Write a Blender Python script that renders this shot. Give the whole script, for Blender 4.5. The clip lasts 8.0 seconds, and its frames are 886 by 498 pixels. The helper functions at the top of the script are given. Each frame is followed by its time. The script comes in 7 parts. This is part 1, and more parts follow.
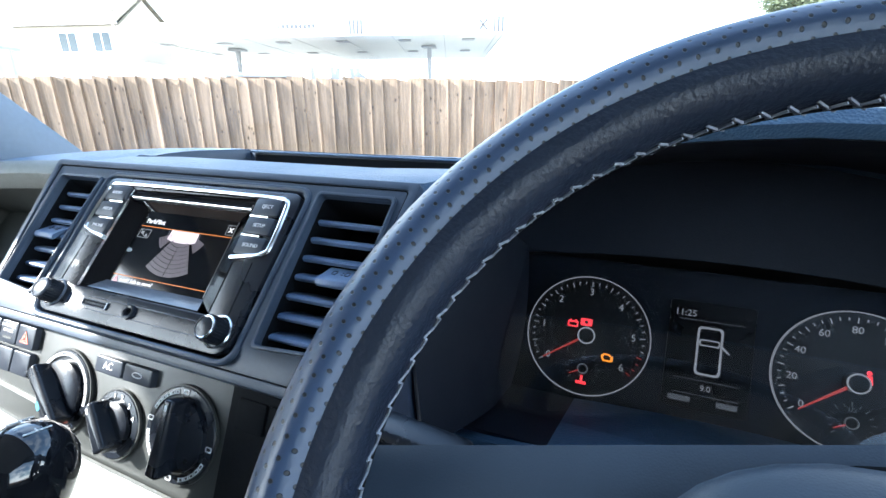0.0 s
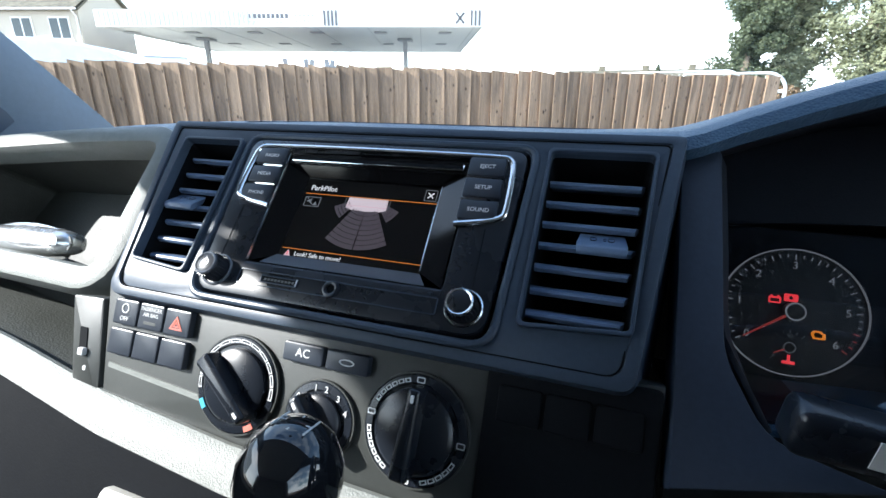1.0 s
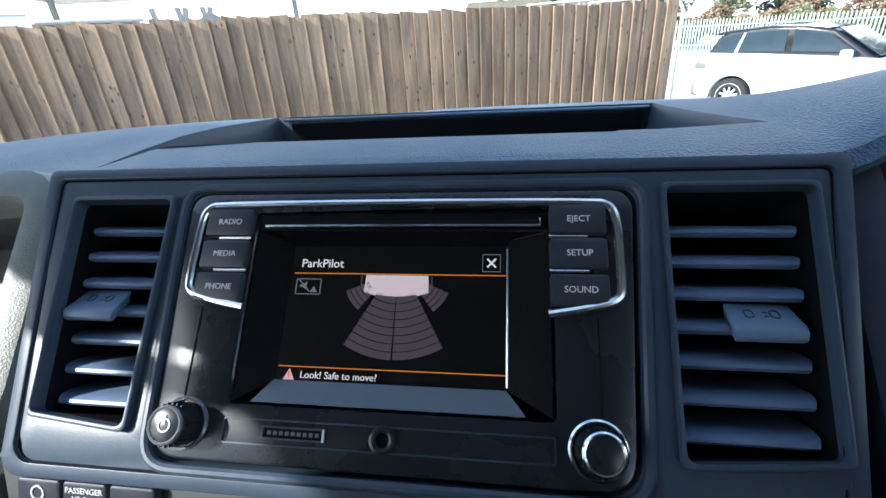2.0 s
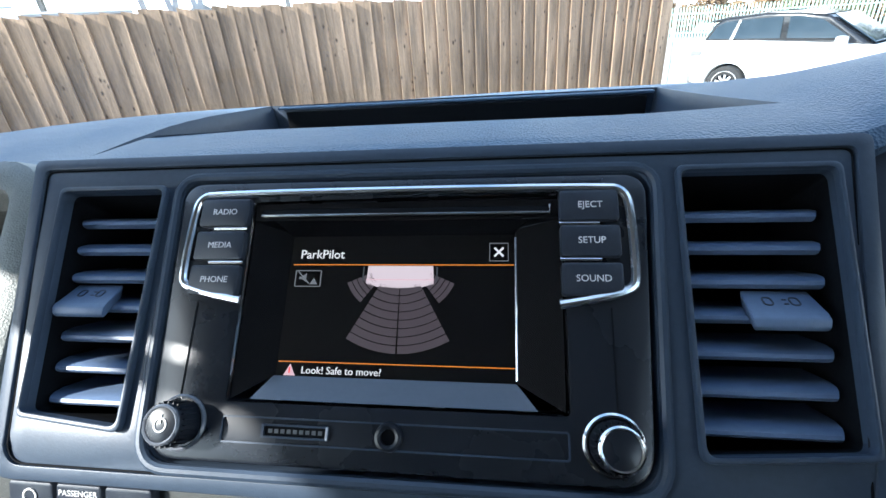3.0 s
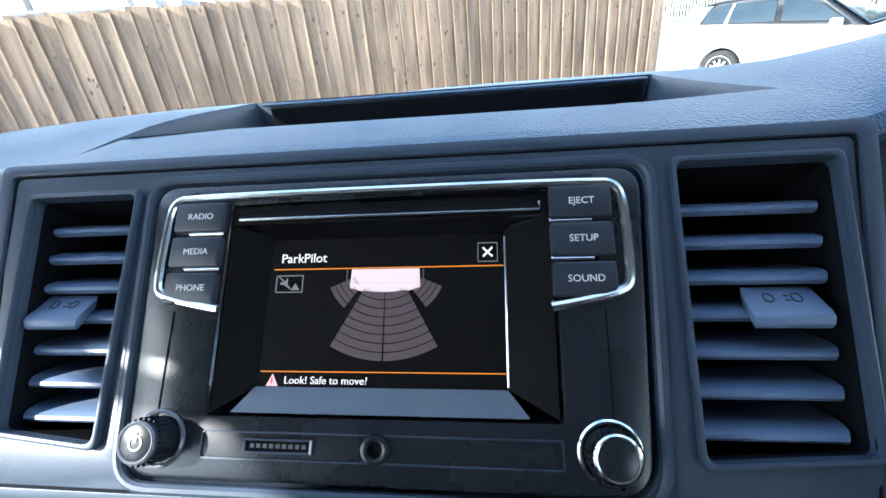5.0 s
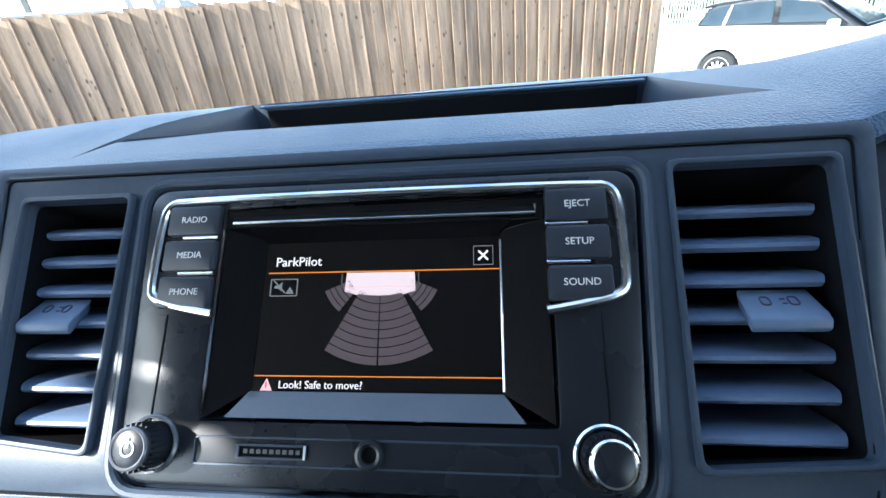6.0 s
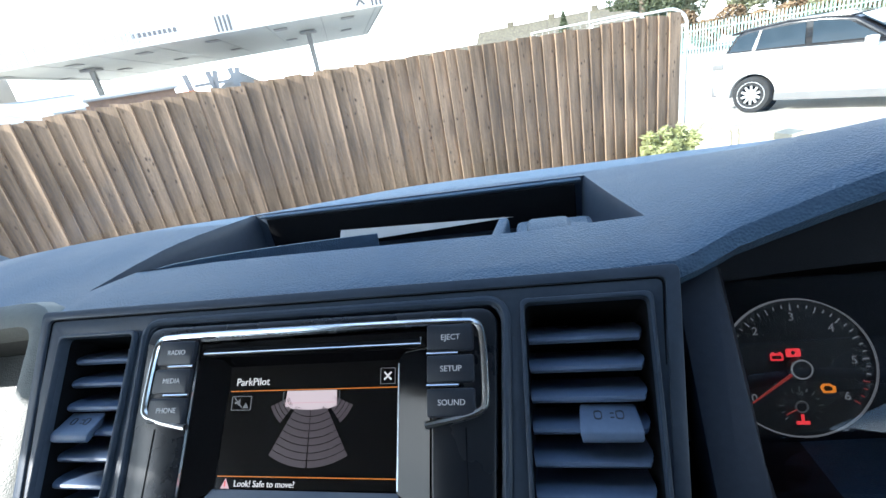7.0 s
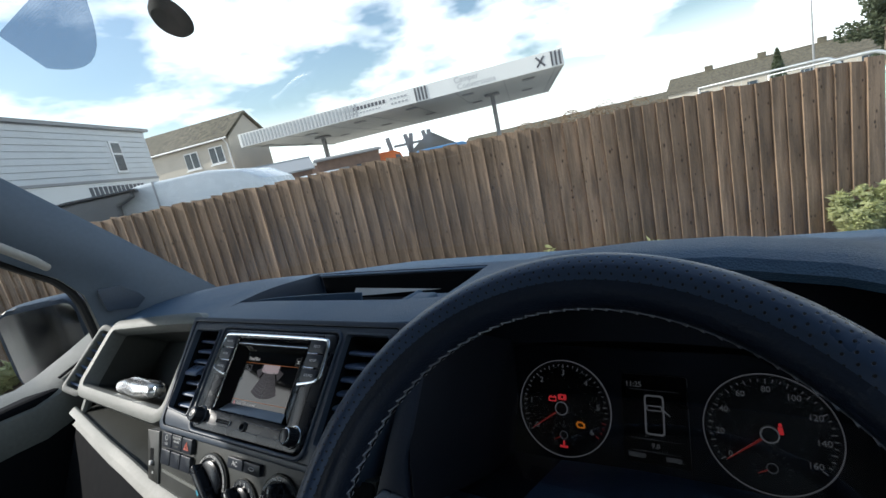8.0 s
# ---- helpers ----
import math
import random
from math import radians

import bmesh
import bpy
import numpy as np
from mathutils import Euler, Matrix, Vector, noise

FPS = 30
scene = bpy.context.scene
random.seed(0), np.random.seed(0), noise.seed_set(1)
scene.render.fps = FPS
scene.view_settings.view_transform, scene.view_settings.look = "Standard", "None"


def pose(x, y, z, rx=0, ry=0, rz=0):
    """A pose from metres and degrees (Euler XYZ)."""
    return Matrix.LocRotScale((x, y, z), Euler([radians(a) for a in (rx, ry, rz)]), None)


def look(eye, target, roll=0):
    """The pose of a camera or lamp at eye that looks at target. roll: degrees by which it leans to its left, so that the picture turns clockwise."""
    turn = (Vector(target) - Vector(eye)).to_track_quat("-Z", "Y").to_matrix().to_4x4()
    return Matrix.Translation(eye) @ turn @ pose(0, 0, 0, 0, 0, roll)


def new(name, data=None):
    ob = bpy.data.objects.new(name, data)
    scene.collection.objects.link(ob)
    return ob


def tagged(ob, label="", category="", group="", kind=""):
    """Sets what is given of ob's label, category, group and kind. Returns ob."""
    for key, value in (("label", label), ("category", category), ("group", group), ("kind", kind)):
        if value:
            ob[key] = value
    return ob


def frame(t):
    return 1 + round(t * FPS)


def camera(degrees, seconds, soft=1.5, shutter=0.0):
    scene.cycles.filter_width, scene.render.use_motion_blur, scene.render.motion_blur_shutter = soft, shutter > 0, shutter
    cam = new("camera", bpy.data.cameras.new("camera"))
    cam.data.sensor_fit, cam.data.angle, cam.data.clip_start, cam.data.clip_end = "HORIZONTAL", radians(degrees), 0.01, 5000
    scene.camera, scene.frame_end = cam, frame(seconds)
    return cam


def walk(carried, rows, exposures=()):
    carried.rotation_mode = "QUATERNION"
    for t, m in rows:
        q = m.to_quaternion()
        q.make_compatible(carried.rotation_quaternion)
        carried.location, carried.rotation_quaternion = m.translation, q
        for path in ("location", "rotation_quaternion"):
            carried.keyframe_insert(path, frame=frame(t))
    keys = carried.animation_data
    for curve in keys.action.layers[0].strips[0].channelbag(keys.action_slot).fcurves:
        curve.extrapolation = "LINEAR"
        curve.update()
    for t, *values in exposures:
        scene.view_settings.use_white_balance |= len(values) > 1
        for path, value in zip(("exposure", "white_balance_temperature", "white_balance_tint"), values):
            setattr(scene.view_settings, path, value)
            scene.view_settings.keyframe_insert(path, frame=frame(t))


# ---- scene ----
cam = camera(88.8, 8.0)
PATH = [
    (0, 0.3440, -0.2418, 1.4211, 71.84, 0.27, 22.45),
    (0.2, 0.3040, -0.2606, 1.4152, 72.15, 0.17, 23.48),
    (0.5, 0.2464, -0.2673, 1.4082, 71.28, 0.81, 21.49),
    (0.7, 0.2081, -0.2784, 1.4009, 71.69, 0.90, 20.39),
    (1, 0.1597, -0.2753, 1.3888, 71.22, -0.37, 19.28),
    (1.2, 0.1264, -0.2543, 1.4019, 71.19, 0.49, 18.04),
    (1.5, 0.0802, -0.2082, 1.4238, 67.51, 2.45, 11.55),
    (1.7, 0.0626, -0.1860, 1.4254, 65.53, 2.90, 8.45),
    (3, 0.0505, -0.1710, 1.4205, 63.22, 3.71, 6.92),
    (3.5, 0.0520, -0.1689, 1.4174, 62.38, 4.10, 6.98),
    (4, 0.0534, -0.1641, 1.4181, 62.12, 4.30, 6.45),
    (4.5, 0.0539, -0.1618, 1.4192, 62.14, 4.75, 6.25),
    (6, 0.0562, -0.1586, 1.4194, 62.34, 4.87, 5.90),
    (6.5, 0.0580, -0.1606, 1.4210, 62.36, 5.16, 6.36),
    (6.7, 0.0746, -0.1671, 1.4316, 63.93, 6.09, 7.68),
    (7, 0.1404, -0.1799, 1.4787, 67.88, 9.63, 9.39),
    (7.2, 0.2093, -0.2077, 1.5091, 71.69, 11.89, 14.00),
    (7.3, 0.2533, -0.2217, 1.5200, 73.44, 13.24, 16.20),
    (7.5, 0.3374, -0.2548, 1.5348, 76.27, 12.67, 20.21),
    (7.7, 0.4104, -0.2729, 1.5378, 78.43, 12.06, 24.85),
    (8, 0.5061, -0.2987, 1.5264, 78.27, 12.08, 31.48),
]
walk(cam, [(t, pose(x, y, z, rx, ry, rz)) for t, x, y, z, rx, ry, rz in PATH],
     exposures=[(0, 2.65, 6000, 9), (0.5, 2.1, 6000, 9), (1.0, 1.6, 6000, 9), (1.5, 1.35, 6100, 9), (3.0, 1.9, 6000, 8), (3.5, 1.8, 6000, 8), (4.0, 2.35, 6000, 8), (6.5, 2.2, 6000, 8), (7.0, 1.75, 6100, 9), (7.5, 0.8, 6300, 10), (8.0, 0.2, 6400, 10)])

# ---- place ----
H = 1.30                      # height of the radio's centre over the ground
A = 43.0                      # recline of the centre fascia
FAS = pose(0, 0, H, -A, 0, 0)  # frame of the fascia: x right, y into the dash, z up along it

# ---- light ----
SUN_AZ, SUN_EL = -119.0, 32.2
world = bpy.data.worlds.new("sky")
scene.world = world
world.use_nodes = True
wn, wl = world.node_tree.nodes, world.node_tree.links
wn.clear()
sky = wn.new("ShaderNodeTexSky")
sky.sky_type, sky.sun_disc = "NISHITA", False
sky.sun_elevation, sky.sun_rotation = radians(SUN_EL), radians(SUN_AZ % 360)
sky.air_density, sky.dust_density, sky.ozone_density = 1.25, 0.55, 1.4
wco = wn.new("ShaderNodeTexCoord")
wmap = wn.new("ShaderNodeMapping")
wmap.inputs["Scale"].default_value = (1.3, 1.3, 3.4)
wmap.inputs["Location"].default_value = (0.35, 0.1, 0.0)
cloud = wn.new("ShaderNodeTexNoise")
cloud.inputs["Scale"].default_value, cloud.inputs["Detail"].default_value, cloud.inputs["Roughness"].default_value = 2.1, 7.0, 0.55
cramp = wn.new("ShaderNodeValToRGB")
cramp.color_ramp.elements[0].position, cramp.color_ramp.elements[1].position = 0.45, 0.58
wmix = wn.new("ShaderNodeMixRGB")
wmix.inputs[2].default_value = (12.0, 12.4, 13.0, 1)
wbg = wn.new("ShaderNodeBackground")
wbg.inputs["Strength"].default_value = 0.15
wout = wn.new("ShaderNodeOutputWorld")
wl.new(wco.outputs["Generated"], wmap.inputs["Vector"])
wl.new(wmap.outputs["Vector"], cloud.inputs["Vector"])
wl.new(cloud.outputs["Fac"], cramp.inputs["Fac"])
wsep, wel, wmul = wn.new("ShaderNodeSeparateXYZ"), wn.new("ShaderNodeMapRange"), wn.new("ShaderNodeMath")
wel.inputs["From Min"].default_value, wel.inputs["From Max"].default_value = 0.24, 0.50
wel.inputs["To Min"].default_value, wel.inputs["To Max"].default_value = 1.0, 0.15
wmul.operation = "MULTIPLY"
wl.new(wco.outputs["Generated"], wsep.inputs[0])
wl.new(wsep.outputs["Z"], wel.inputs["Value"])
wl.new(cramp.outputs["Color"], wmul.inputs[0])
wl.new(wel.outputs["Result"], wmul.inputs[1])
whor, wmax = wn.new("ShaderNodeMapRange"), wn.new("ShaderNodeMath")
whor.inputs["From Min"].default_value, whor.inputs["From Max"].default_value = 0.02, 0.16
whor.inputs["To Min"].default_value, whor.inputs["To Max"].default_value = 0.92, 0.0
wmax.operation = "MAXIMUM"
wl.new(wsep.outputs["Z"], whor.inputs["Value"])
wl.new(wmul.outputs[0], wmax.inputs[0])
wl.new(whor.outputs["Result"], wmax.inputs[1])
wl.new(wmax.outputs[0], wmix.inputs["Fac"])
wl.new(sky.outputs["Color"], wmix.inputs[1])
wl.new(wmix.outputs["Color"], wbg.inputs["Color"])
wl.new(wbg.outputs["Background"], wout.inputs["Surface"])

sun = new("sun", bpy.data.lights.new("sun", "SUN"))
sun.data.energy, sun.data.angle, sun.data.color = 4.6, radians(0.55), (1.0, 0.95, 0.87)
sdir = Vector((math.sin(radians(SUN_AZ)) * math.cos(radians(SUN_EL)), math.cos(radians(SUN_AZ)) * math.cos(radians(SUN_EL)), math.sin(radians(SUN_EL))))
sun.matrix_world = look(sdir * 30, (0, 0, 0))


# ---- materials ----
def mat(name, color, rough=0.5, metal=0.0, spec=0.5, grain=0.0, grain_scale=400.0, vary=0.15, vary_scale=6.0, kind="noise", coat=0.0, stretch=None, rnd=0.0, relief=0.0006):
    """A procedural surface: base colour varied at a large and a small scale, with a fine relief."""
    m = bpy.data.materials.new(name)
    m.use_nodes = True
    n, l = m.node_tree.nodes, m.node_tree.links
    b = n["Principled BSDF"]
    b.inputs["Roughness"].default_value, b.inputs["Metallic"].default_value = rough, metal
    b.inputs["Specular IOR Level"].default_value, b.inputs["Coat Weight"].default_value = spec, coat
    co = n.new("ShaderNodeTexCoord")
    src = co.outputs["Object"]
    if stretch:
        mp = n.new("ShaderNodeMapping")
        mp.inputs["Scale"].default_value = stretch
        l.new(src, mp.inputs["Vector"])
        src = mp.outputs["Vector"]
    big = n.new("ShaderNodeTexNoise")
    big.inputs["Scale"].default_value, big.inputs["Detail"].default_value = vary_scale, 6
    small = n.new("ShaderNodeTexNoise")
    small.inputs["Scale"].default_value, small.inputs["Detail"].default_value = vary_scale * 14, 4
    add = n.new("ShaderNodeMath")
    add.operation = "ADD"
    l.new(src, big.inputs["Vector"])
    l.new(src, small.inputs["Vector"])
    l.new(big.outputs["Fac"], add.inputs[0])
    l.new(small.outputs["Fac"], add.inputs[1])
    rng = n.new("ShaderNodeMapRange")
    rng.inputs["From Min"].default_value, rng.inputs["From Max"].default_value = 0.65, 1.35
    rng.inputs["To Min"].default_value, rng.inputs["To Max"].default_value = 1 - vary, 1 + vary
    l.new(add.outputs[0], rng.inputs["Value"])
    mul = n.new("ShaderNodeMixRGB")
    mul.blend_type = "MULTIPLY"
    mul.inputs[0].default_value = 1.0
    mul.inputs[1].default_value = (*color, 1)
    val = rng.outputs["Result"]
    if rnd:
        oi = n.new("ShaderNodeObjectInfo")
        r2 = n.new("ShaderNodeMapRange")
        r2.inputs["To Min"].default_value, r2.inputs["To Max"].default_value = 1 - rnd, 1 + rnd
        l.new(oi.outputs["Random"], r2.inputs["Value"])
        m2 = n.new("ShaderNodeMath")
        m2.operation = "MULTIPLY"
        l.new(val, m2.inputs[0])
        l.new(r2.outputs["Result"], m2.inputs[1])
        val = m2.outputs[0]
    l.new(val, mul.inputs[2])
    l.new(mul.outputs[0], b.inputs["Base Color"])
    rr = n.new("ShaderNodeMapRange")
    rr.inputs["From Min"].default_value, rr.inputs["From Max"].default_value = 0.3, 0.7
    rr.inputs["To Min"].default_value, rr.inputs["To Max"].default_value = max(0.02, rough - 0.07), min(1.0, rough + 0.07)
    l.new(big.outputs["Fac"], rr.inputs["Value"])
    l.new(rr.outputs["Result"], b.inputs["Roughness"])
    if grain:
        if kind == "noise":
            g = n.new("ShaderNodeTexNoise")
            g.inputs["Scale"].default_value, g.inputs["Detail"].default_value = grain_scale, 3
            gout = g.outputs["Fac"]
        else:
            g = n.new("ShaderNodeTexVoronoi")
            g.inputs["Scale"].default_value = grain_scale
            gout = g.outputs["Distance"]
        l.new(src, g.inputs["Vector"])
        bump = n.new("ShaderNodeBump")
        bump.inputs["Strength"].default_value, bump.inputs["Distance"].default_value = grain, relief
        l.new(gout, bump.inputs["Height"])
        l.new(bump.outputs["Normal"], b.inputs["Normal"])
    return m


def glow(name, color, strength, body=0.3):
    m = bpy.data.materials.new(name)
    m.use_nodes = True
    b = m.node_tree.nodes["Principled BSDF"]
    b.inputs["Base Color"].default_value = (*[c * body for c in color], 1)
    b.inputs["Emission Color"].default_value = (*color, 1)
    b.inputs["Emission Strength"].default_value = strength
    b.inputs["Roughness"].default_value = 0.4
    return m


def glass(name, tint, gloss=0.06, base=0.045):
    """A thin pane: clear with a tint, and a mirror gloss by Fresnel."""
    m = bpy.data.materials.new(name)
    m.use_nodes = True
    n, l = m.node_tree.nodes, m.node_tree.links
    n.clear()
    tr, gl, fr, mx, out = n.new("ShaderNodeBsdfTransparent"), n.new("ShaderNodeBsdfGlossy"), n.new("ShaderNodeLayerWeight"), n.new("ShaderNodeMixShader"), n.new("ShaderNodeOutputMaterial")
    pw, ma = n.new("ShaderNodeMath"), n.new("ShaderNodeMath")
    pw.operation, ma.operation = "POWER", "MULTIPLY_ADD"
    pw.inputs[1].default_value, ma.inputs[1].default_value, ma.inputs[2].default_value = 5.0, 1 - base, base
    tr.inputs["Color"].default_value = (*tint, 1)
    gl.inputs["Roughness"].default_value = gloss
    fr.inputs["Blend"].default_value = 0.5
    l.new(fr.outputs["Facing"], pw.inputs[0])
    l.new(pw.outputs[0], ma.inputs[0])
    l.new(ma.outputs[0], mx.inputs[0])
    l.new(tr.outputs[0], mx.inputs[1])
    l.new(gl.outputs[0], mx.inputs[2])
    l.new(mx.outputs[0], out.inputs[0])
    return m


M_PAD = mat("soft_dash_plastic", (0.049, 0.097, 0.163), 0.48, spec=0.4, grain=0.6, grain_scale=620, relief=0.0009, kind="voronoi", vary=0.12, vary_scale=9)
M_FASCIA = mat("satin_black_plastic", (0.038, 0.055, 0.083), 0.40, spec=0.42, grain=0.10, grain_scale=900, vary=0.12, vary_scale=20)
M_SIDE = mat("dark_side_plastic", (0.022, 0.030, 0.048), 0.52, spec=0.25, grain=0.12, grain_scale=900, vary=0.12, vary_scale=20)
M_RADIO = mat("radio_front_plastic", (0.011, 0.014, 0.020), 0.27, vary=0.06, vary_scale=30)
M_GLOSS = mat("piano_black", (0.006, 0.006, 0.007), 0.06, spec=0.4, vary=0.1, vary_scale=30)
# pale base stands in for the sky mirrored in the screen's lower slope
M_BEZEL = mat("pale_sheen_bezel", (0.10, 0.11, 0.13), 0.14, vary=0.05, vary_scale=30)
M_GREY = mat("grained_grey_plastic", (0.165, 0.176, 0.165), 0.5, grain=0.35, grain_scale=800, relief=0.0007, kind="voronoi", vary=0.14, vary_scale=9)
M_PANEL = mat("climate_panel_plastic", (0.036, 0.039, 0.037), 0.42, grain=0.15, grain_scale=900, vary=0.1, vary_scale=15)
M_BUTTON = mat("button_plastic", (0.022, 0.028, 0.040), 0.36, grain=0.1, grain_scale=1000, vary=0.1, vary_scale=40)
# near-black: black parts, and the shade inside ducts and recesses as colour
M_DARK = mat("black_plastic_and_cavity_shade", (0.005, 0.006, 0.008), 0.75, spec=0.10, grain=0.2, grain_scale=500, vary=0.2, vary_scale=20)
M_SLAT = mat("vent_slat_plastic", (0.115, 0.165, 0.260), 0.38, grain=0.12, grain_scale=900, vary=0.1, vary_scale=25)
M_CHROME = mat("satin_chrome", (0.78, 0.79, 0.80), 0.16, metal=1.0, vary=0.04, vary_scale=30)
# key words: white print with a faint emission added
M_PRINT = glow("white_print_glowing", (0.75, 0.77, 0.8), 0.05, 0.7)
M_PRINT2 = mat("white_paint_print", (0.62, 0.63, 0.64), 0.5, vary=0.05)
M_RED = mat("red_print", (0.55, 0.14, 0.10), 0.5, vary=0.05)
M_BLUE = mat("blue_print", (0.05, 0.33, 0.48), 0.5, vary=0.05)
M_PILLAR = mat("pillar_grey_plastic", (0.125, 0.160, 0.205), 0.6, grain=0.35, grain_scale=500, vary=0.07, vary_scale=8)
M_CREAM = mat("light_trim_plastic", (0.42, 0.41, 0.38), 0.6, grain=0.3, grain_scale=500, vary=0.08, vary_scale=8)
M_LINER = mat("headliner_cloth", (0.25, 0.25, 0.25), 0.95, grain=0.4, grain_scale=700, vary=0.06, vary_scale=10)
M_VANPAINT = mat("van_paint", (0.014, 0.015, 0.017), 0.35, vary=0.05)
M_RUBBER = mat("black_rubber", (0.012, 0.012, 0.012), 0.7, grain=0.2, grain_scale=300)
M_COLUMN = mat("column_plastic", (0.038, 0.056, 0.082), 0.48, grain=0.12, grain_scale=1500, kind="voronoi", vary=0.06)
M_SHELF = mat("dark_shelf_plastic", (0.034, 0.037, 0.033), 0.55, grain=0.5, grain_scale=520, kind="voronoi", vary=0.15, vary_scale=9)
M_TRIMDARK = mat("dark_rear_trim", (0.045, 0.045, 0.047), 0.8, grain=0.3, grain_scale=300, vary=0.12, vary_scale=4)
M_KNOBBALL = mat("gloss_gear_knob", (0.008, 0.009, 0.011), 0.05, vary=0.1, coat=0.6)
M_MATMESH = mat("ribbed_rubber_mat", (0.05, 0.05, 0.05), 0.55, grain=0.2, grain_scale=500)
M_THREAD = mat("grey_thread", (0.20, 0.22, 0.26), 0.7, vary=0.2, vary_scale=60)
M_SILVER = mat("silver_foil_pouch", (0.72, 0.73, 0.74), 0.24, metal=0.85, vary=0.12, vary_scale=40, grain=0.3, grain_scale=90)
M_PAPER = mat("white_paper", (0.55, 0.54, 0.52), 0.8, grain=0.1, grain_scale=200, vary=0.05)
M_LCD = mat("display_glass", (0.003, 0.003, 0.004), 0.05, spec=0.7, vary=0.05)
M_LCD2 = mat("dim_display_glass", (0.003, 0.003, 0.004), 0.3, spec=0.2, vary=0.05)
M_GLASS = glass("clear_screen_glass", (0.93, 0.97, 0.95), 0.0)
M_LENS = glass("cluster_lens", (0.85, 0.87, 0.9), 0.0, base=0.075)
M_FRIT = glass("dotted_tint_band", (0.36, 0.42, 0.50), 0.1)
fn, fl = M_FRIT.node_tree.nodes, M_FRIT.node_tree.links
fco, fvo, fra = fn.new("ShaderNodeTexCoord"), fn.new("ShaderNodeTexVoronoi"), fn.new("ShaderNodeValToRGB")
fvo.inputs["Scale"].default_value, fvo.inputs["Randomness"].default_value = 520.0, 0.7
fra.color_ramp.elements[0].position, fra.color_ramp.elements[1].position = 0.36, 0.44
fra.color_ramp.elements[0].color, fra.color_ramp.elements[1].color = (0.30, 0.36, 0.44, 1), (0.40, 0.47, 0.56, 1)
fl.new(fco.outputs["Object"], fvo.inputs["Vector"])
fl.new(fvo.outputs["Distance"], fra.inputs["Fac"])
fl.new(fra.outputs["Color"], [n for n in fn if n.type == "BSDF_TRANSPARENT"][0].inputs["Color"])
M_E_WHITE = glow("lit_white", (0.9, 0.88, 0.88), 0.20)
M_E_ORANGE = glow("lit_orange", (1.0, 0.30, 0.03), 0.15)
M_E_PINK = glow("lit_pale_pink", (0.84, 0.68, 0.70), 0.20)
M_E_PINKD = glow("lit_pink_shade", (0.8, 0.52, 0.55), 0.24)
M_E_MAUVE = glow("lit_mauve", (0.36, 0.27, 0.30), 0.035, 0.12)
M_E_RED = glow("lit_red", (1.0, 0.05, 0.06), 0.26)
M_E_AMBER = glow("lit_amber", (1.0, 0.30, 0.02), 0.22)
M_E_DIM = glow("lit_gauge_white", (0.8, 0.84, 0.9), 0.052, 0.03)
M_E_DIM2 = glow("lit_gauge_grey", (0.5, 0.55, 0.6), 0.024, 0.04)
M_E_RING = glow("lit_gauge_ring", (0.8, 0.84, 0.92), 0.044, 0.02)
M_E_NEEDLE = glow("lit_needle", (0.9, 0.10, 0.08), 0.07, 0.06)
M_SHROUD = mat("instrument_shroud", (0.008, 0.011, 0.018), 0.6, spec=0.22, grain=0.25, grain_scale=700, vary=0.12, vary_scale=15)
M_GAUGE = mat("gauge_face", (0.006, 0.006, 0.007), 0.5, vary=0.1)


def leather_material():
    """Black leather with a regular perforation laid out on the rim's own u, v."""
    # the lifted blue base carries sky light on the rim's outer side
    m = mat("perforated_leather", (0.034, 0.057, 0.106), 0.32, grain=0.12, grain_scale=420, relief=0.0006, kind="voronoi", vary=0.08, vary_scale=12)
    n, l = m.node_tree.nodes, m.node_tree.links
    b = n["Principled BSDF"]
    uv = n.new("ShaderNodeUVMap")
    vor = n.new("ShaderNodeTexVoronoi")
    vor.inputs["Scale"].default_value, vor.inputs["Randomness"].default_value = 1.0, 0.0
    vor.voronoi_dimensions = "2D"
    l.new(uv.outputs[0], vor.inputs["Vector"])
    lt = n.new("ShaderNodeMapRange")
    lt.inputs["From Min"].default_value, lt.inputs["From Max"].default_value = 0.13, 0.18
    l.new(vor.outputs["Distance"], lt.inputs["Value"])
    old = b.inputs["Base Color"].links[0].from_socket
    mx = n.new("ShaderNodeMixRGB")
    mx.inputs[1].default_value = (0.003, 0.003, 0.003, 1)
    l.new(lt.outputs["Result"], mx.inputs[0])
    l.new(old, mx.inputs[2])
    l.new(mx.outputs[0], b.inputs["Base Color"])
    b2 = n.new("ShaderNodeBump")
    b2.inputs["Strength"].default_value, b2.inputs["Distance"].default_value = 0.7, 0.0012
    l.new(lt.outputs["Result"], b2.inputs["Height"])
    l.new(b.inputs["Normal"].links[0].from_socket, b2.inputs["Normal"])
    l.new(b2.outputs["Normal"], b.inputs["Normal"])
    return m


M_LEATHER_P = leather_material()
# darker base than the grip: the inner rim's shade is in the colour
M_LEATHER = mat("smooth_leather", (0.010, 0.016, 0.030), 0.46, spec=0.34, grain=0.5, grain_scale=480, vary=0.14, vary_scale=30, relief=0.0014)


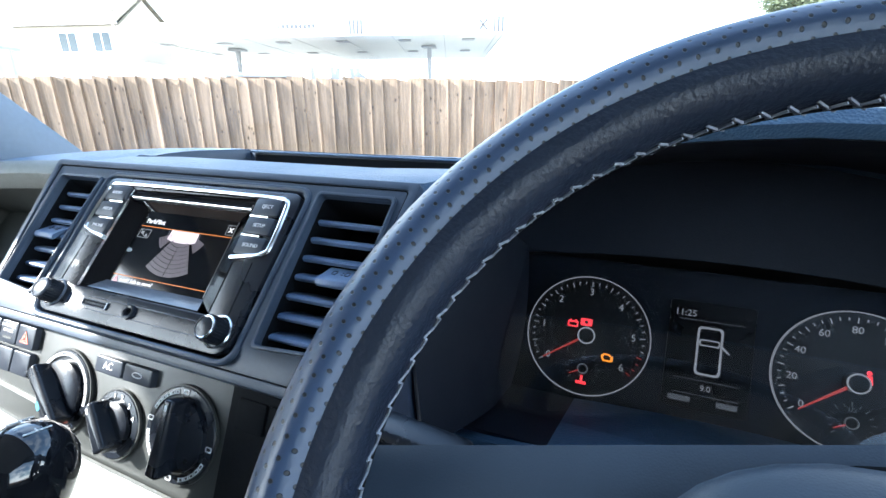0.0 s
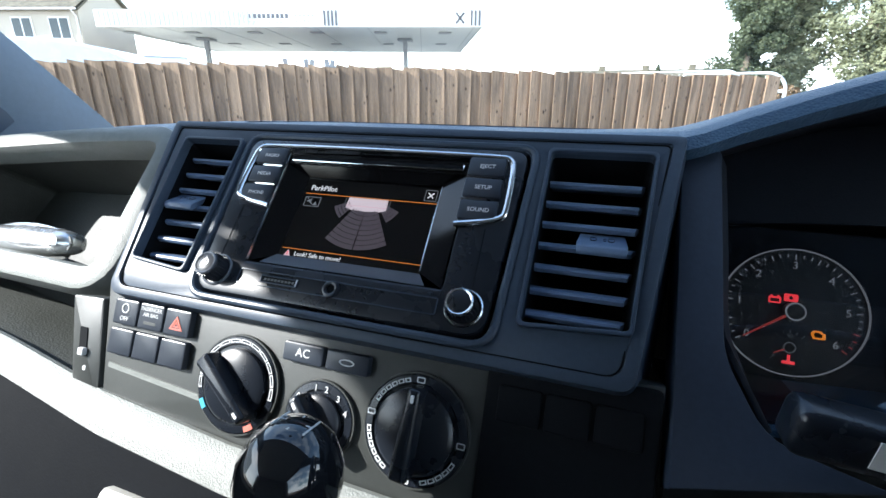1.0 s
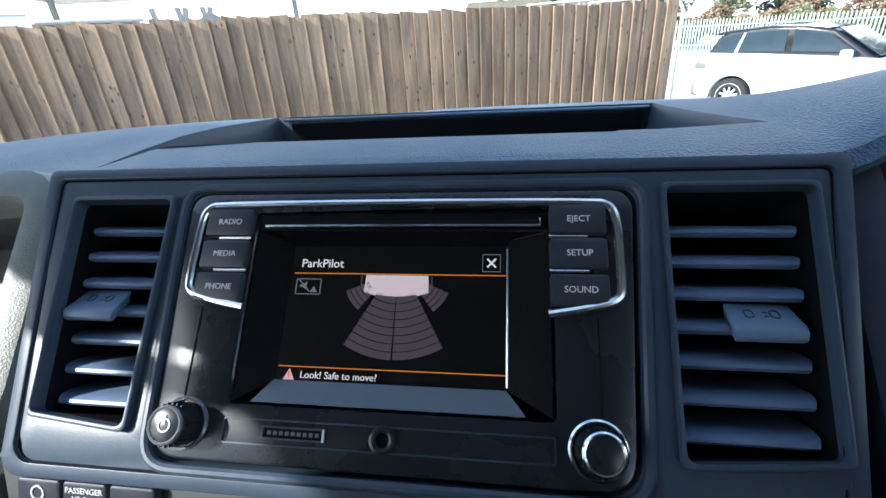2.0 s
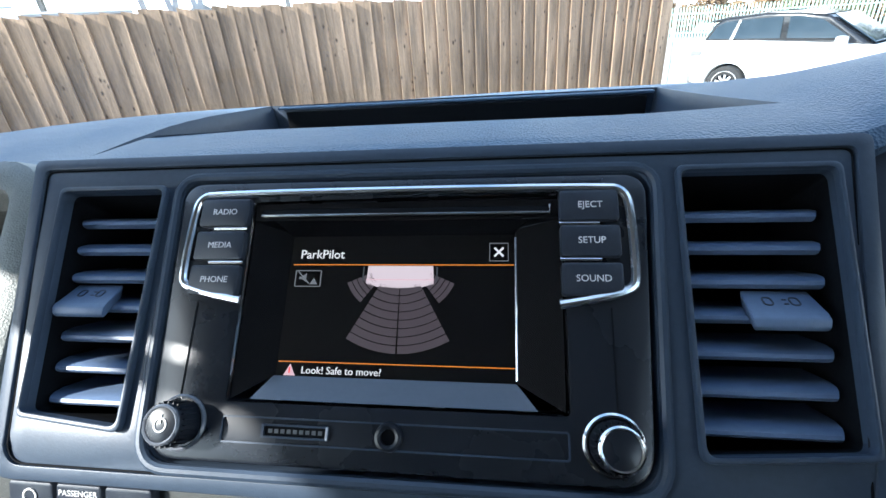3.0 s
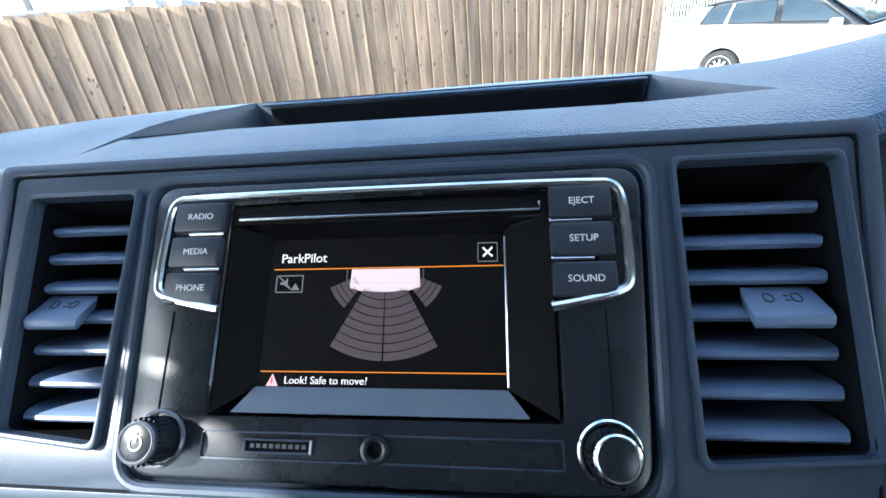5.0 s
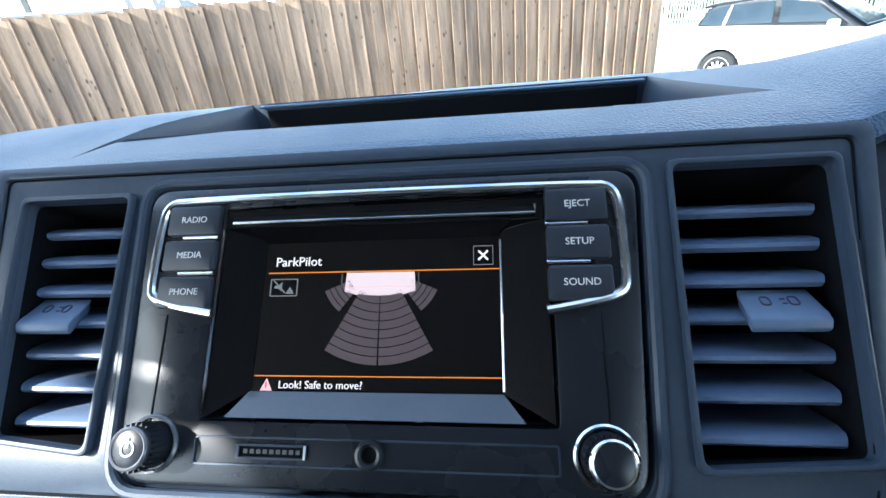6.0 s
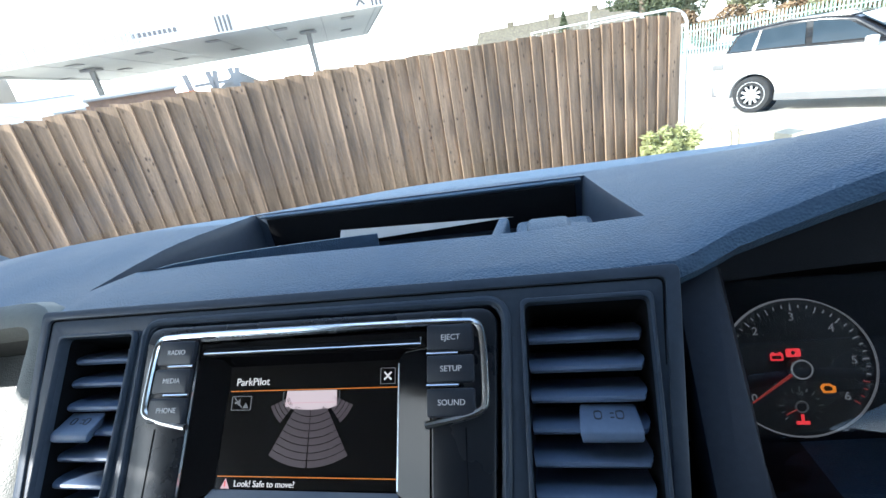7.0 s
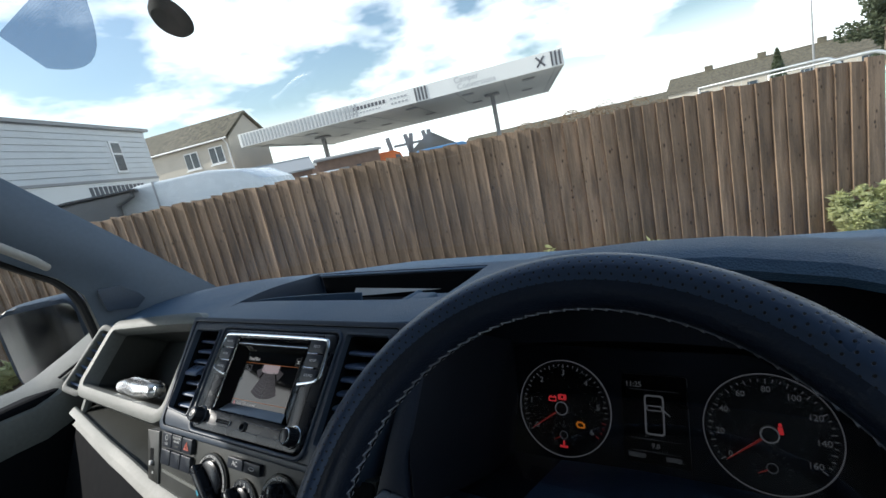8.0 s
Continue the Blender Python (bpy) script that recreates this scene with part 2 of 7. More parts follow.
def wood_material():
    """Weathered sawn softwood: grain along the board, darker knots, each board its own tone."""
    m = mat("weathered_fence_board", (0.290, 0.200, 0.134), 0.85, grain=0.6, grain_scale=30, vary=0.42, vary_scale=5, stretch=(9, 9, 0.55), rnd=0.26, relief=0.003)
    n, l = m.node_tree.nodes, m.node_tree.links
    b = n["Principled BSDF"]
    old = b.inputs["Base Color"].links[0].from_socket
    co, mp, vor, mr, mx = n.new("ShaderNodeTexCoord"), n.new("ShaderNodeMapping"), n.new("ShaderNodeTexVoronoi"), n.new("ShaderNodeMapRange"), n.new("ShaderNodeMixRGB")
    oi, ad = n.new("ShaderNodeObjectInfo"), n.new("ShaderNodeVectorMath")
    ml = n.new("ShaderNodeVectorMath")
    ml.operation = "SCALE"
    ml.inputs["Scale"].default_value = 7.0
    comb = n.new("ShaderNodeCombineXYZ")
    l.new(oi.outputs["Random"], comb.inputs[0])
    l.new(oi.outputs["Random"], comb.inputs[2])
    l.new(comb.outputs[0], ml.inputs[0])
    l.new(co.outputs["Object"], ad.inputs[0])
    l.new(ml.outputs[0], ad.inputs[1])
    l.new(ad.outputs[0], mp.inputs["Vector"])
    mp.inputs["Scale"].default_value = (4.2, 4.2, 2.3)
    l.new(mp.outputs[0], vor.inputs["Vector"])
    mr.inputs["From Min"].default_value, mr.inputs["From Max"].default_value = 0.03, 0.20
    wob, wsum, wsc = n.new("ShaderNodeTexNoise"), n.new("ShaderNodeMath"), n.new("ShaderNodeMath")
    wob.inputs["Scale"].default_value, wob.inputs["Detail"].default_value = 3.0, 3
    wsc.operation, wsc.inputs[1].default_value, wsc.inputs[2].default_value = "MULTIPLY_ADD", 0.55, -0.25
    l.new(mp.outputs[0], wob.inputs["Vector"])
    l.new(wob.outputs["Fac"], wsc.inputs[0])
    l.new(vor.outputs["Distance"], wsum.inputs[0])
    l.new(wsc.outputs[0], wsum.inputs[1])
    l.new(wsum.outputs[0], mr.inputs["Value"])
    # long dark weather streaks
    smp, sno, srm, smx = n.new("ShaderNodeMapping"), n.new("ShaderNodeTexNoise"), n.new("ShaderNodeMapRange"), n.new("ShaderNodeMixRGB")
    smp.inputs["Scale"].default_value = (16.0, 16.0, 1.6)
    sno.inputs["Scale"].default_value, sno.inputs["Detail"].default_value = 1.3, 5
    srm.inputs["From Min"].default_value, srm.inputs["From Max"].default_value = 0.42, 0.68
    srm.inputs["To Min"].default_value, srm.inputs["To Max"].default_value = 1.0, 0.55
    smx.blend_type = "MULTIPLY"
    smx.inputs[0].default_value = 1.0
    l.new(ad.outputs[0], smp.inputs["Vector"])
    l.new(smp.outputs[0], sno.inputs["Vector"])
    l.new(sno.outputs["Fac"], srm.inputs["Value"])
    l.new(old, smx.inputs[1])
    l.new(srm.outputs["Result"], smx.inputs[2])
    old = smx.outputs[0]
    mx.inputs[1].default_value = (0.055, 0.033, 0.02, 1)
    l.new(mr.outputs["Result"], mx.inputs[0])
    l.new(old, mx.inputs[2])
    l.new(mx.outputs[0], b.inputs["Base Color"])
    return m


M_WOOD = wood_material()
M_GROUND = mat("light_concrete_yard", (0.44, 0.42, 0.38), 0.9, grain=0.6, grain_scale=60, vary=0.22, vary_scale=1.2, relief=0.01)
M_SOIL = mat("dry_soil", (0.16, 0.12, 0.085), 0.95, grain=0.9, grain_scale=30, vary=0.35, vary_scale=5, relief=0.01)
M_KERB = mat("concrete_coping", (0.50, 0.45, 0.34), 0.85, grain=0.5, grain_scale=60, vary=0.18, vary_scale=4, relief=0.01)
M_GALV = mat("galvanised_tube", (0.60, 0.62, 0.62), 0.38, metal=0.4, vary=0.12, vary_scale=15)
M_PALISADE = mat("pale_green_steel", (0.36, 0.60, 0.57), 0.5, metal=0.2, vary=0.12, vary_scale=4)
M_CANOPY = mat("canopy_cladding", (0.60, 0.60, 0.57), 0.5, vary=0.12, vary_scale=0.9, grain=0.1, grain_scale=20, relief=0.01)
M_SIGN = mat("white_sign_board", (0.78, 0.78, 0.76), 0.45, vary=0.05, vary_scale=1)
M_SIGNINK = mat("dark_sign_print", (0.11, 0.11, 0.12), 0.5, vary=0.08)
M_SIGNGREY = mat("grey_sign_print", (0.42, 0.43, 0.44), 0.5, vary=0.08)
M_STEEL = mat("grey_painted_steel", (0.32, 0.32, 0.32), 0.5, vary=0.12)
M_RENDERWALL = mat("cream_house_render", (0.52, 0.47, 0.40), 0.9, grain=0.4, grain_scale=25, vary=0.10, vary_scale=1.2, relief=0.01)
M_ROOF = mat("lichen_roof_tile", (0.13, 0.115, 0.085), 0.9, grain=0.9, grain_scale=9, vary=0.75, vary_scale=3.2, relief=0.01)
M_WBOARD = mat("white_weatherboard", (0.66, 0.68, 0.69), 0.6, vary=0.07, vary_scale=1.0)
M_WINDOW = mat("dark_window_glass", (0.05, 0.065, 0.08), 0.06, vary=0.1, vary_scale=0.5)
M_UPVC = mat("white_window_frame", (0.8, 0.8, 0.8), 0.4, vary=0.04)
M_VANWHITE = mat("white_vehicle_paint", (0.74, 0.78, 0.80), 0.25, vary=0.04, coat=0.4)
M_SUVWHITE = mat("white_car_paint", (0.80, 0.80, 0.79), 0.22, vary=0.03, coat=0.5)
M_BLACKPAINT = mat("black_car_paint", (0.012, 0.012, 0.013), 0.2, vary=0.05, coat=0.5)
M_TRIM = mat("grey_car_trim", (0.14, 0.14, 0.14), 0.5, vary=0.1)
M_TYRE = mat("tyre_rubber", (0.02, 0.02, 0.02), 0.85, vary=0.2)
M_ALLOY = mat("silver_alloy_wheel", (0.66, 0.66, 0.66), 0.3, metal=0.6, vary=0.08)
M_ORANGE = mat("orange_vehicle_paint", (0.75, 0.17, 0.03), 0.35, vary=0.08)
M_BRICK = mat("brown_brick", (0.24, 0.16, 0.12), 0.9, vary=0.3, vary_scale=4)
M_LEAF_D = mat("conifer_foliage", (0.14, 0.165, 0.10), 0.75, vary=0.4, vary_scale=1.5)
M_LEAF_L = mat("pale_evergreen_foliage", (0.34, 0.355, 0.23), 0.7, vary=0.35, vary_scale=1.8)
M_LEAF_S = mat("shrub_foliage", (0.50, 0.52, 0.27), 0.6, vary=0.35, vary_scale=14)
M_TWIG = mat("dry_brown_twigs", (0.22, 0.15, 0.09), 0.9, vary=0.4, vary_scale=3)
M_BARK = mat("pale_bark", (0.21, 0.17, 0.13), 0.9, grain=0.8, grain_scale=25, vary=0.35, vary_scale=3, relief=0.01)


for leafy in (M_LEAF_D, M_LEAF_L, M_LEAF_S):
    n_, l_ = leafy.node_tree.nodes, leafy.node_tree.links
    pb, mo = n_["Principled BSDF"], [q for q in n_ if q.type == "OUTPUT_MATERIAL"][0]
    tl_, mx_ = n_.new("ShaderNodeBsdfTranslucent"), n_.new("ShaderNodeMixShader")
    mx_.inputs[0].default_value = 0.45
    l_.new(pb.inputs["Base Color"].links[0].from_socket, tl_.inputs["Color"])
    l_.new(pb.outputs[0], mx_.inputs[1])
    l_.new(tl_.outputs[0], mx_.inputs[2])
    l_.new(mx_.outputs[0], mo.inputs["Surface"])


# ---- helpers for meshes ----
def mesh_of(name, bm, material, smooth=False):
    bmesh.ops.recalc_face_normals(bm, faces=bm.faces)
    me = bpy.data.meshes.new(name)
    bm.to_mesh(me)
    bm.free()
    me.materials.append(material)
    if smooth:
        me.polygons.foreach_set("use_smooth", [True] * len(me.polygons))
        try:
            me.set_sharp_from_angle(angle=radians(35))
        except AttributeError:
            pass
    return me


def thing(name, m, label, category, group="", kind=""):
    """An empty at a thing's base, to which its parts belong."""
    ob = new(name)
    ob.empty_display_size = 0.05
    ob.matrix_world = m
    return tagged(ob, label, category, group, kind)


def part(name, bm, material, parent, label="", smooth=False, m=None):
    ob = new(name, mesh_of(name, bm, material, smooth))
    ob.parent = parent
    if m is not None:
        ob.matrix_local = m
    return tagged(ob, label)


def solo(name, bm, material, label, category, m=None, smooth=False, group="", kind=""):
    ob = new(name, mesh_of(name, bm, material, smooth))
    if m is not None:
        ob.matrix_world = m
    return tagged(ob, label, category, group, kind)


def box(x0, x1, y0, y1, z0, z1, bevel=0.0, seg=2, bm=None):
    bm2 = bmesh.new()
    bmesh.ops.create_cube(bm2, size=1.0)
    for v in bm2.verts:
        v.co = ((x0 + x1) / 2 + v.co.x * (x1 - x0), (y0 + y1) / 2 + v.co.y * (y1 - y0), (z0 + z1) / 2 + v.co.z * (z1 - z0))
    if bevel:
        bmesh.ops.bevel(bm2, geom=bm2.edges[:], offset=bevel, segments=seg, profile=0.5, affect="EDGES")
    return merge(bm, bm2)


def merge(bm, bm2):
    if bm is None:
        return bm2
    me = bpy.data.meshes.new("tmp")
    bm2.to_mesh(me)
    bm2.free()
    bm.from_mesh(me)
    bpy.data.meshes.remove(me)
    return bm


def moved(bm, m):
    bmesh.ops.transform(bm, matrix=m, verts=bm.verts)
    return bm


def prism(outline, y0, y1, bevel=0.0, bm=None, seg=2):
    """A plate: an outline of (x, z) from y0 (front) to y1 (back)."""
    bm2 = bmesh.new()
    f = bm2.faces.new([bm2.verts.new((x, y0, z)) for x, z in outline])
    r = bmesh.ops.extrude_face_region(bm2, geom=[f])
    bmesh.ops.translate(bm2, vec=(0, y1 - y0, 0), verts=[v for v in r["geom"] if isinstance(v, bmesh.types.BMVert)])
    bmesh.ops.recalc_face_normals(bm2, faces=bm2.faces)
    if bevel:
        es = [e for e in bm2.edges if abs(e.verts[0].co.y - y0) < 1e-6 and abs(e.verts[1].co.y - y0) < 1e-6]
        bmesh.ops.bevel(bm2, geom=es, offset=bevel, segments=seg, profile=0.5, affect="EDGES")
    return merge(bm, bm2)


def plate(outer, holes, y0, y1, bevel=0.0, bm=None):
    """A plate with openings right through it."""
    bm2 = bmesh.new()
    edges = []
    for loop in (outer, *holes):
        vs = [bm2.verts.new((x, y0, z)) for x, z in loop]
        edges += [bm2.edges.new((vs[i], vs[(i + 1) % len(vs)])) for i in range(len(vs))]
    bmesh.ops.triangle_fill(bm2, use_beauty=True, use_dissolve=False, edges=edges)
    r = bmesh.ops.extrude_face_region(bm2, geom=bm2.faces[:])
    bmesh.ops.translate(bm2, vec=(0, y1 - y0, 0), verts=[v for v in r["geom"] if isinstance(v, bmesh.types.BMVert)])
    bmesh.ops.recalc_face_normals(bm2, faces=bm2.faces)
    if bevel:
        es = [e for e in bm2.edges if len(e.link_faces) == 2 and abs(e.verts[0].co.y - y0) < 1e-6 and abs(e.verts[1].co.y - y0) < 1e-6 and e.calc_face_angle(0) > 0.5]
        bmesh.ops.bevel(bm2, geom=es, offset=bevel, segments=2, profile=0.5, affect="EDGES")
    return merge(bm, bm2)


def rounded(pts, r, n=5):
    """A closed outline with its corners rounded by r (one number, or one for each corner)."""
    out = []
    rs = r if isinstance(r, (list, tuple)) else [r] * len(pts)
    for i, p in enumerate(pts):
        p, a, b = Vector(p), Vector(pts[i - 1]), Vector(pts[(i + 1) % len(pts)])
        if rs[i] <= 0:
            out.append(tuple(p))
            continue
        u, w = (a - p).normalized(), (b - p).normalized()
        half = u.angle(w) / 2
        d = min(rs[i] / math.tan(half), 0.48 * (a - p).length, 0.48 * (b - p).length)
        s, e = p + u * d, p + w * d
        for k in range(n + 1):
            t = k / n
            out.append(tuple((1 - t) ** 2 * s + 2 * t * (1 - t) * p + t * t * e))
    return out


def rect(x0, x1, z0, z1):
    return [(x0, z1), (x1, z1), (x1, z0), (x0, z0)]


def lathe(profile, n=32, bm=None):
    """Turns (radius, y) pairs round the y axis."""
    bm2 = bmesh.new()
    rings = []
    for r, y in profile:
        if r < 1e-6:
            rings.append([bm2.verts.new((0, y, 0))])
        else:
            rings.append([bm2.verts.new((r * math.cos(2 * math.pi * k / n), y, r * math.sin(2 * math.pi * k / n))) for k in range(n)])
    for a, b in zip(rings, rings[1:]):
        for k in range(n):
            q = [a[k % len(a)], a[(k + 1) % len(a)], b[(k + 1) % len(b)], b[k % len(b)]]
            q = list(dict.fromkeys(q))
            if len(q) > 2:
                bm2.faces.new(q)
    return merge(bm, bm2)


def tube(path, r, n=10, closed=False, bm=None, cap=True, up=(0, 0, 1)):
    """A round bar along a path of points; r may be one radius or one for each point."""
    bm2 = bmesh.new()
    P = [Vector(p) for p in path]
    rs = r if isinstance(r, (list, tuple)) else [r] * len(P)
    rings = []
    prev = Vector(up)
    for i, p in enumerate(P):
        a = P[i - 1] if (i > 0 or closed) else p
        b = P[(i + 1) % len(P)] if (i < len(P) - 1 or closed) else p
        t = (b - a).normalized()
        side = t.cross(prev)
        if side.length < 1e-4:
            side = t.cross(Vector((1, 0, 0.3)))
        side.normalize()
        prev = side.cross(t).normalized()
        rings.append([bm2.verts.new(p + (side * math.cos(2 * math.pi * k / n) + prev * math.sin(2 * math.pi * k / n)) * rs[i]) for k in range(n)])
    pairs = list(zip(rings, rings[1:])) + ([(rings[-1], rings[0])] if closed else [])
    for a, b in pairs:
        for k in range(n):
            bm2.faces.new((a[k], a[(k + 1) % n], b[(k + 1) % n], b[k]))
    if cap and not closed:
        bm2.faces.new(rings[0][::-1])
        bm2.faces.new(rings[-1])
    return merge(bm, bm2)


def sheet(f, us, vs, keep=None, bm=None):
    """A surface f(u, v) over two lists of parameters; keep(i, j) tells which cells stand."""
    bm2 = bmesh.new()
    g = [[bm2.verts.new(f(u, v)) for v in vs] for u in us]
    for i in range(len(us) - 1):
        for j in range(len(vs) - 1):
            if keep is None or keep(i, j):
                bm2.faces.new((g[i][j], g[i + 1][j], g[i + 1][j + 1], g[i][j + 1]))
    loose = [v for v in bm2.verts if not v.link_faces]
    bmesh.ops.delete(bm2, geom=loose, context="VERTS")
    return merge(bm, bm2)


def thick(bm, d):
    bmesh.ops.recalc_face_normals(bm, faces=bm.faces)
    bmesh.ops.solidify(bm, geom=bm.faces[:], thickness=d)
    return bm


def spaced(a, b, n):
    return [a + (b - a) * i / (n - 1) for i in range(n)]


def smooth01(t):
    t = max(0.0, min(1.0, t))
    return t * t * (3 - 2 * t)


def lerp_list(xs, table):
    """A curve through a table of (x, value), eased between its entries."""
    if xs <= table[0][0]:
        return table[0][1]
    for (a, va), (b, vb) in zip(table, table[1:]):
        if xs <= b:
            t = (xs - a) / (b - a)
            return va + (vb - va) * t
    return table[-1][1]


def words(name, body, size, m, material, parent, depth=0.0002, align="CENTER", label=""):
    """Raised lettering with the built-in font; m places it, the letters stand in x, z and face -y."""
    cu = bpy.data.curves.new("lettering", "FONT")
    cu.body, cu.size, cu.extrude, cu.align_x, cu.align_y, cu.resolution_u = body, size, depth, align, "CENTER", 3
    tmp = bpy.data.objects.new("lettering", cu)
    scene.collection.objects.link(tmp)
    me = bpy.data.meshes.new_from_object(tmp.evaluated_get(bpy.context.evaluated_depsgraph_get()))
    bpy.data.objects.remove(tmp)
    bpy.data.curves.remove(cu)
    me.transform(Matrix.Rotation(radians(90), 4, "X"))
    me.materials.clear()
    me.materials.append(material)
    ob = new(name, me)
    ob.parent = parent
    ob.matrix_local = m
    return tagged(ob, label)


def at(x, y, z):
    return Matrix.Translation((x, y, z))


# ---- the van's cabin ----
def pad_front(x):
    """Where the top pad's front edge runs, in plan."""
    return lerp_list(x, [(-0.74, 0.10), (-0.60, 0.082), (-0.30, 0.080), (-0.235, 0.078), (-0.205, 0.047), (0.205, 0.047), (0.24, 0.058), (0.66, 0.058), (0.78, 0.08)])


def hood_rise(x):
    return lerp_list(x, [(0.195, 0.0), (0.22, 0.006), (0.25, 0.018), (0.285, 0.031), (0.327, 0.045), (0.379, 0.052), (0.43, 0.0555), (0.50, 0.054), (0.56, 0.046), (0.61, 0.032), (0.66, 0.012), (0.70, 0.0)])


def pad_top(x, y):
    """Height of the dash top."""
    z = 0.064 - 0.055 * max(0.0, y - 0.10) - (0.061 + min(0.20, max(0.0, -0.6 * x))) * max(0.0, y - 0.283) - 0.115 * max(0.0, -x - 0.16) ** 2
    z -= 0.020 * smooth01((-x - 0.18) / 0.08) * (1 - smooth01((y - 0.07) / 0.16))
    crest = 0.375
    if y > crest:
        z -= 0.9 * (y - crest) ** 1.0 * smooth01((y - crest) / 0.05)
    z += hood_rise(x) * (1 - smooth01((y - 0.085) / 0.27))
    return z


dash = thing("dashboard", at(0, 0, H), "dark grey grained plastic van dashboard with open shelves", "dashboard")

# top pad: columns lean with the tray's slanted end
COLS = [(-0.74, -0.74), (-0.70, -0.70), (-0.62, -0.62), (-0.54, -0.54), (-0.46, -0.45), (-0.38, -0.36), (-0.31, -0.28), (-0.280, -0.225), (-0.258, -0.186),
        (-0.2, -0.14), (-0.12, -0.08), (-0.04, -0.02), (0.06, 0.06), (0.13, 0.13), (0.208, 0.188), (0.219, 0.206), (0.229, 0.222), (0.24, 0.24), (0.262, 0.262), (0.285, 0.285),
        (0.306, 0.306), (0.327, 0.327), (0.353, 0.353), (0.379, 0.379), (0.405, 0.405), (0.43, 0.43), (0.465, 0.465), (0.50, 0.50), (0.53, 0.53), (0.56, 0.56), (0.585, 0.585), (0.61, 0.61), (0.635, 0.635), (0.66, 0.66), (0.70, 0.70), (0.78, 0.78)]
VROWS = [-4, -3, -2, -1, 0, 0.12, 0.16, 0.20, 0.24, 0.283, 0.30, 0.32, 0.34, 0.36, 0.375, 0.39, 0.41, 0.44, 0.48]


def pad_point(c, v):
    xf, xb = c
    if v <= 0:
        y0 = pad_front(xf)
        z0 = pad_top(xf, y0 + 0.02)
        roll = {-4: (0.020, -0.022), -3: (0.004, -0.018), -2: (-0.002, -0.010), -1: (0.004, -0.0025), 0: (0.018, 0.0)}[v]
        if v == -4 and xf > 0.22:
            roll = (0.012, -0.014)
        return (xf, y0 + roll[0], z0 + roll[1])
    t = max(0.0, min(1.0, (v - 0.12) / 0.163))
    x = xf + (xb - xf) * t
    return (x, v, pad_top(x, v))


i0, i1 = COLS.index((-0.258, -0.186)), COLS.index((0.208, 0.188))
j0, j1 = VROWS.index(0.12), VROWS.index(0.283)
bm = sheet(pad_point, COLS, VROWS, lambda i, j: not (i0 <= i < i1 and j0 <= j < j1))
part("top_pad", bm, M_PAD, dash, "soft grained dark grey top pad", smooth=True)

# lip round the tray and the tray itself
def tray_rim(y, left):
    t = (y - 0.12) / 0.163
    return (-0.258 + 0.072 * t) if left else (0.208 - 0.020 * t)


tl = [(tray_rim(y, True), y) for y in spaced(0.12, 0.283, 6)]
tr = [(tray_rim(y, False), y) for y in spaced(0.283, 0.12, 6)]
back = [(x, 0.283) for x in spaced(-0.186, 0.188, 8)][1:-1]
front = [(x, 0.12) for x in spaced(0.208, -0.258, 8)][1:-1]
loop = tl + back + tr + front
bm = bmesh.new()
cen = Vector((0.0, 0.2))
rings = []
for sc, dp in ((1.0, 0.0), (0.992, 0.004), (0.985, 0.012), (0.975, 0.05), (0.955, 0.054)):
    ring = []
    for x, y in loop:
        p = cen + (Vector((x, y)) - cen) * sc
        ring.append(bm.verts.new((p.x, p.y, pad_top(x, y) - dp)))
    rings.append(ring)
for a, b in zip(rings, rings[1:]):
    for k in range(len(a)):
        bm.faces.new((a[k], a[(k + 1) % len(a)], b[(k + 1) % len(b)], b[k]))
bm.faces.new(rings[-1])
part("storage_tray", bm, M_FASCIA, dash, "recessed open tray in the dash top", smooth=True)
# inner step along the tray's left and the ridges on its floor
part("tray_divider", thick(sheet(lambda u, v: (-0.215 + 0.20 * u, 0.125 + 0.085 * u ** 0.6 + 0.006 * v, 0.012 + 0.042 * v * (1 - 0.35 * u)), spaced(0, 1, 10), spaced(0, 1, 3)), 0.004), M_PAD, dash, smooth=True)
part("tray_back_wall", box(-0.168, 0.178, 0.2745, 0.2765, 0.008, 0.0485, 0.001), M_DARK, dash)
part("tray_back_lip", box(-0.176, 0.184, 0.2745, 0.2835, 0.0505, 0.0528, 0.0008), M_PAD, dash, smooth=True)
part("socket_plinth", box(0.120, 0.184, 0.126, 0.205, 0.006, 0.041, 0.005), M_PAD, dash)
bm = box(0.130, 0.164, 0.142, 0.176, 0.041, 0.053, 0.005, 3)
box(0.162, 0.178, 0.150, 0.168, 0.041, 0.049, 0.003, bm=bm)
part("socket_lid", bm, M_PAD, dash, "hinged socket lid", smooth=True)
part("tray_rib", moved(box(-0.005, 0.005, -0.040, 0.040, 0, 0.038, 0.003), at(0.105, 0.170, 0.006) @ pose(0, 0, 0, 0, 0, -6)), M_PAD, dash)
bm = sheet(lambda u, v: (-0.075 + 0.19 * u, 0.264 - 0.011 * v * (1 - u) ** 0.9 - 0.010 * u, 0.030 - 0.012 * v * (1 - u) - 0.002 * u), spaced(0, 1, 14), spaced(0, 1, 4))
solo("paper_sheet", thick(bm, 0.0006), M_PAPER, "white folded paper lying in the dash tray", "paper", m=at(0, 0, H), smooth=True)

# hood: inner arch over the instruments
def hood_in(x, v):
    y = 0.066 + 0.155 * v
    zt = pad_top(x, 0.078) - 0.016
    return (0.43 + (x - 0.43) * (1 - 0.06 * v), y, min(zt - 0.03 * v, pad_top(x, y) - 0.008))


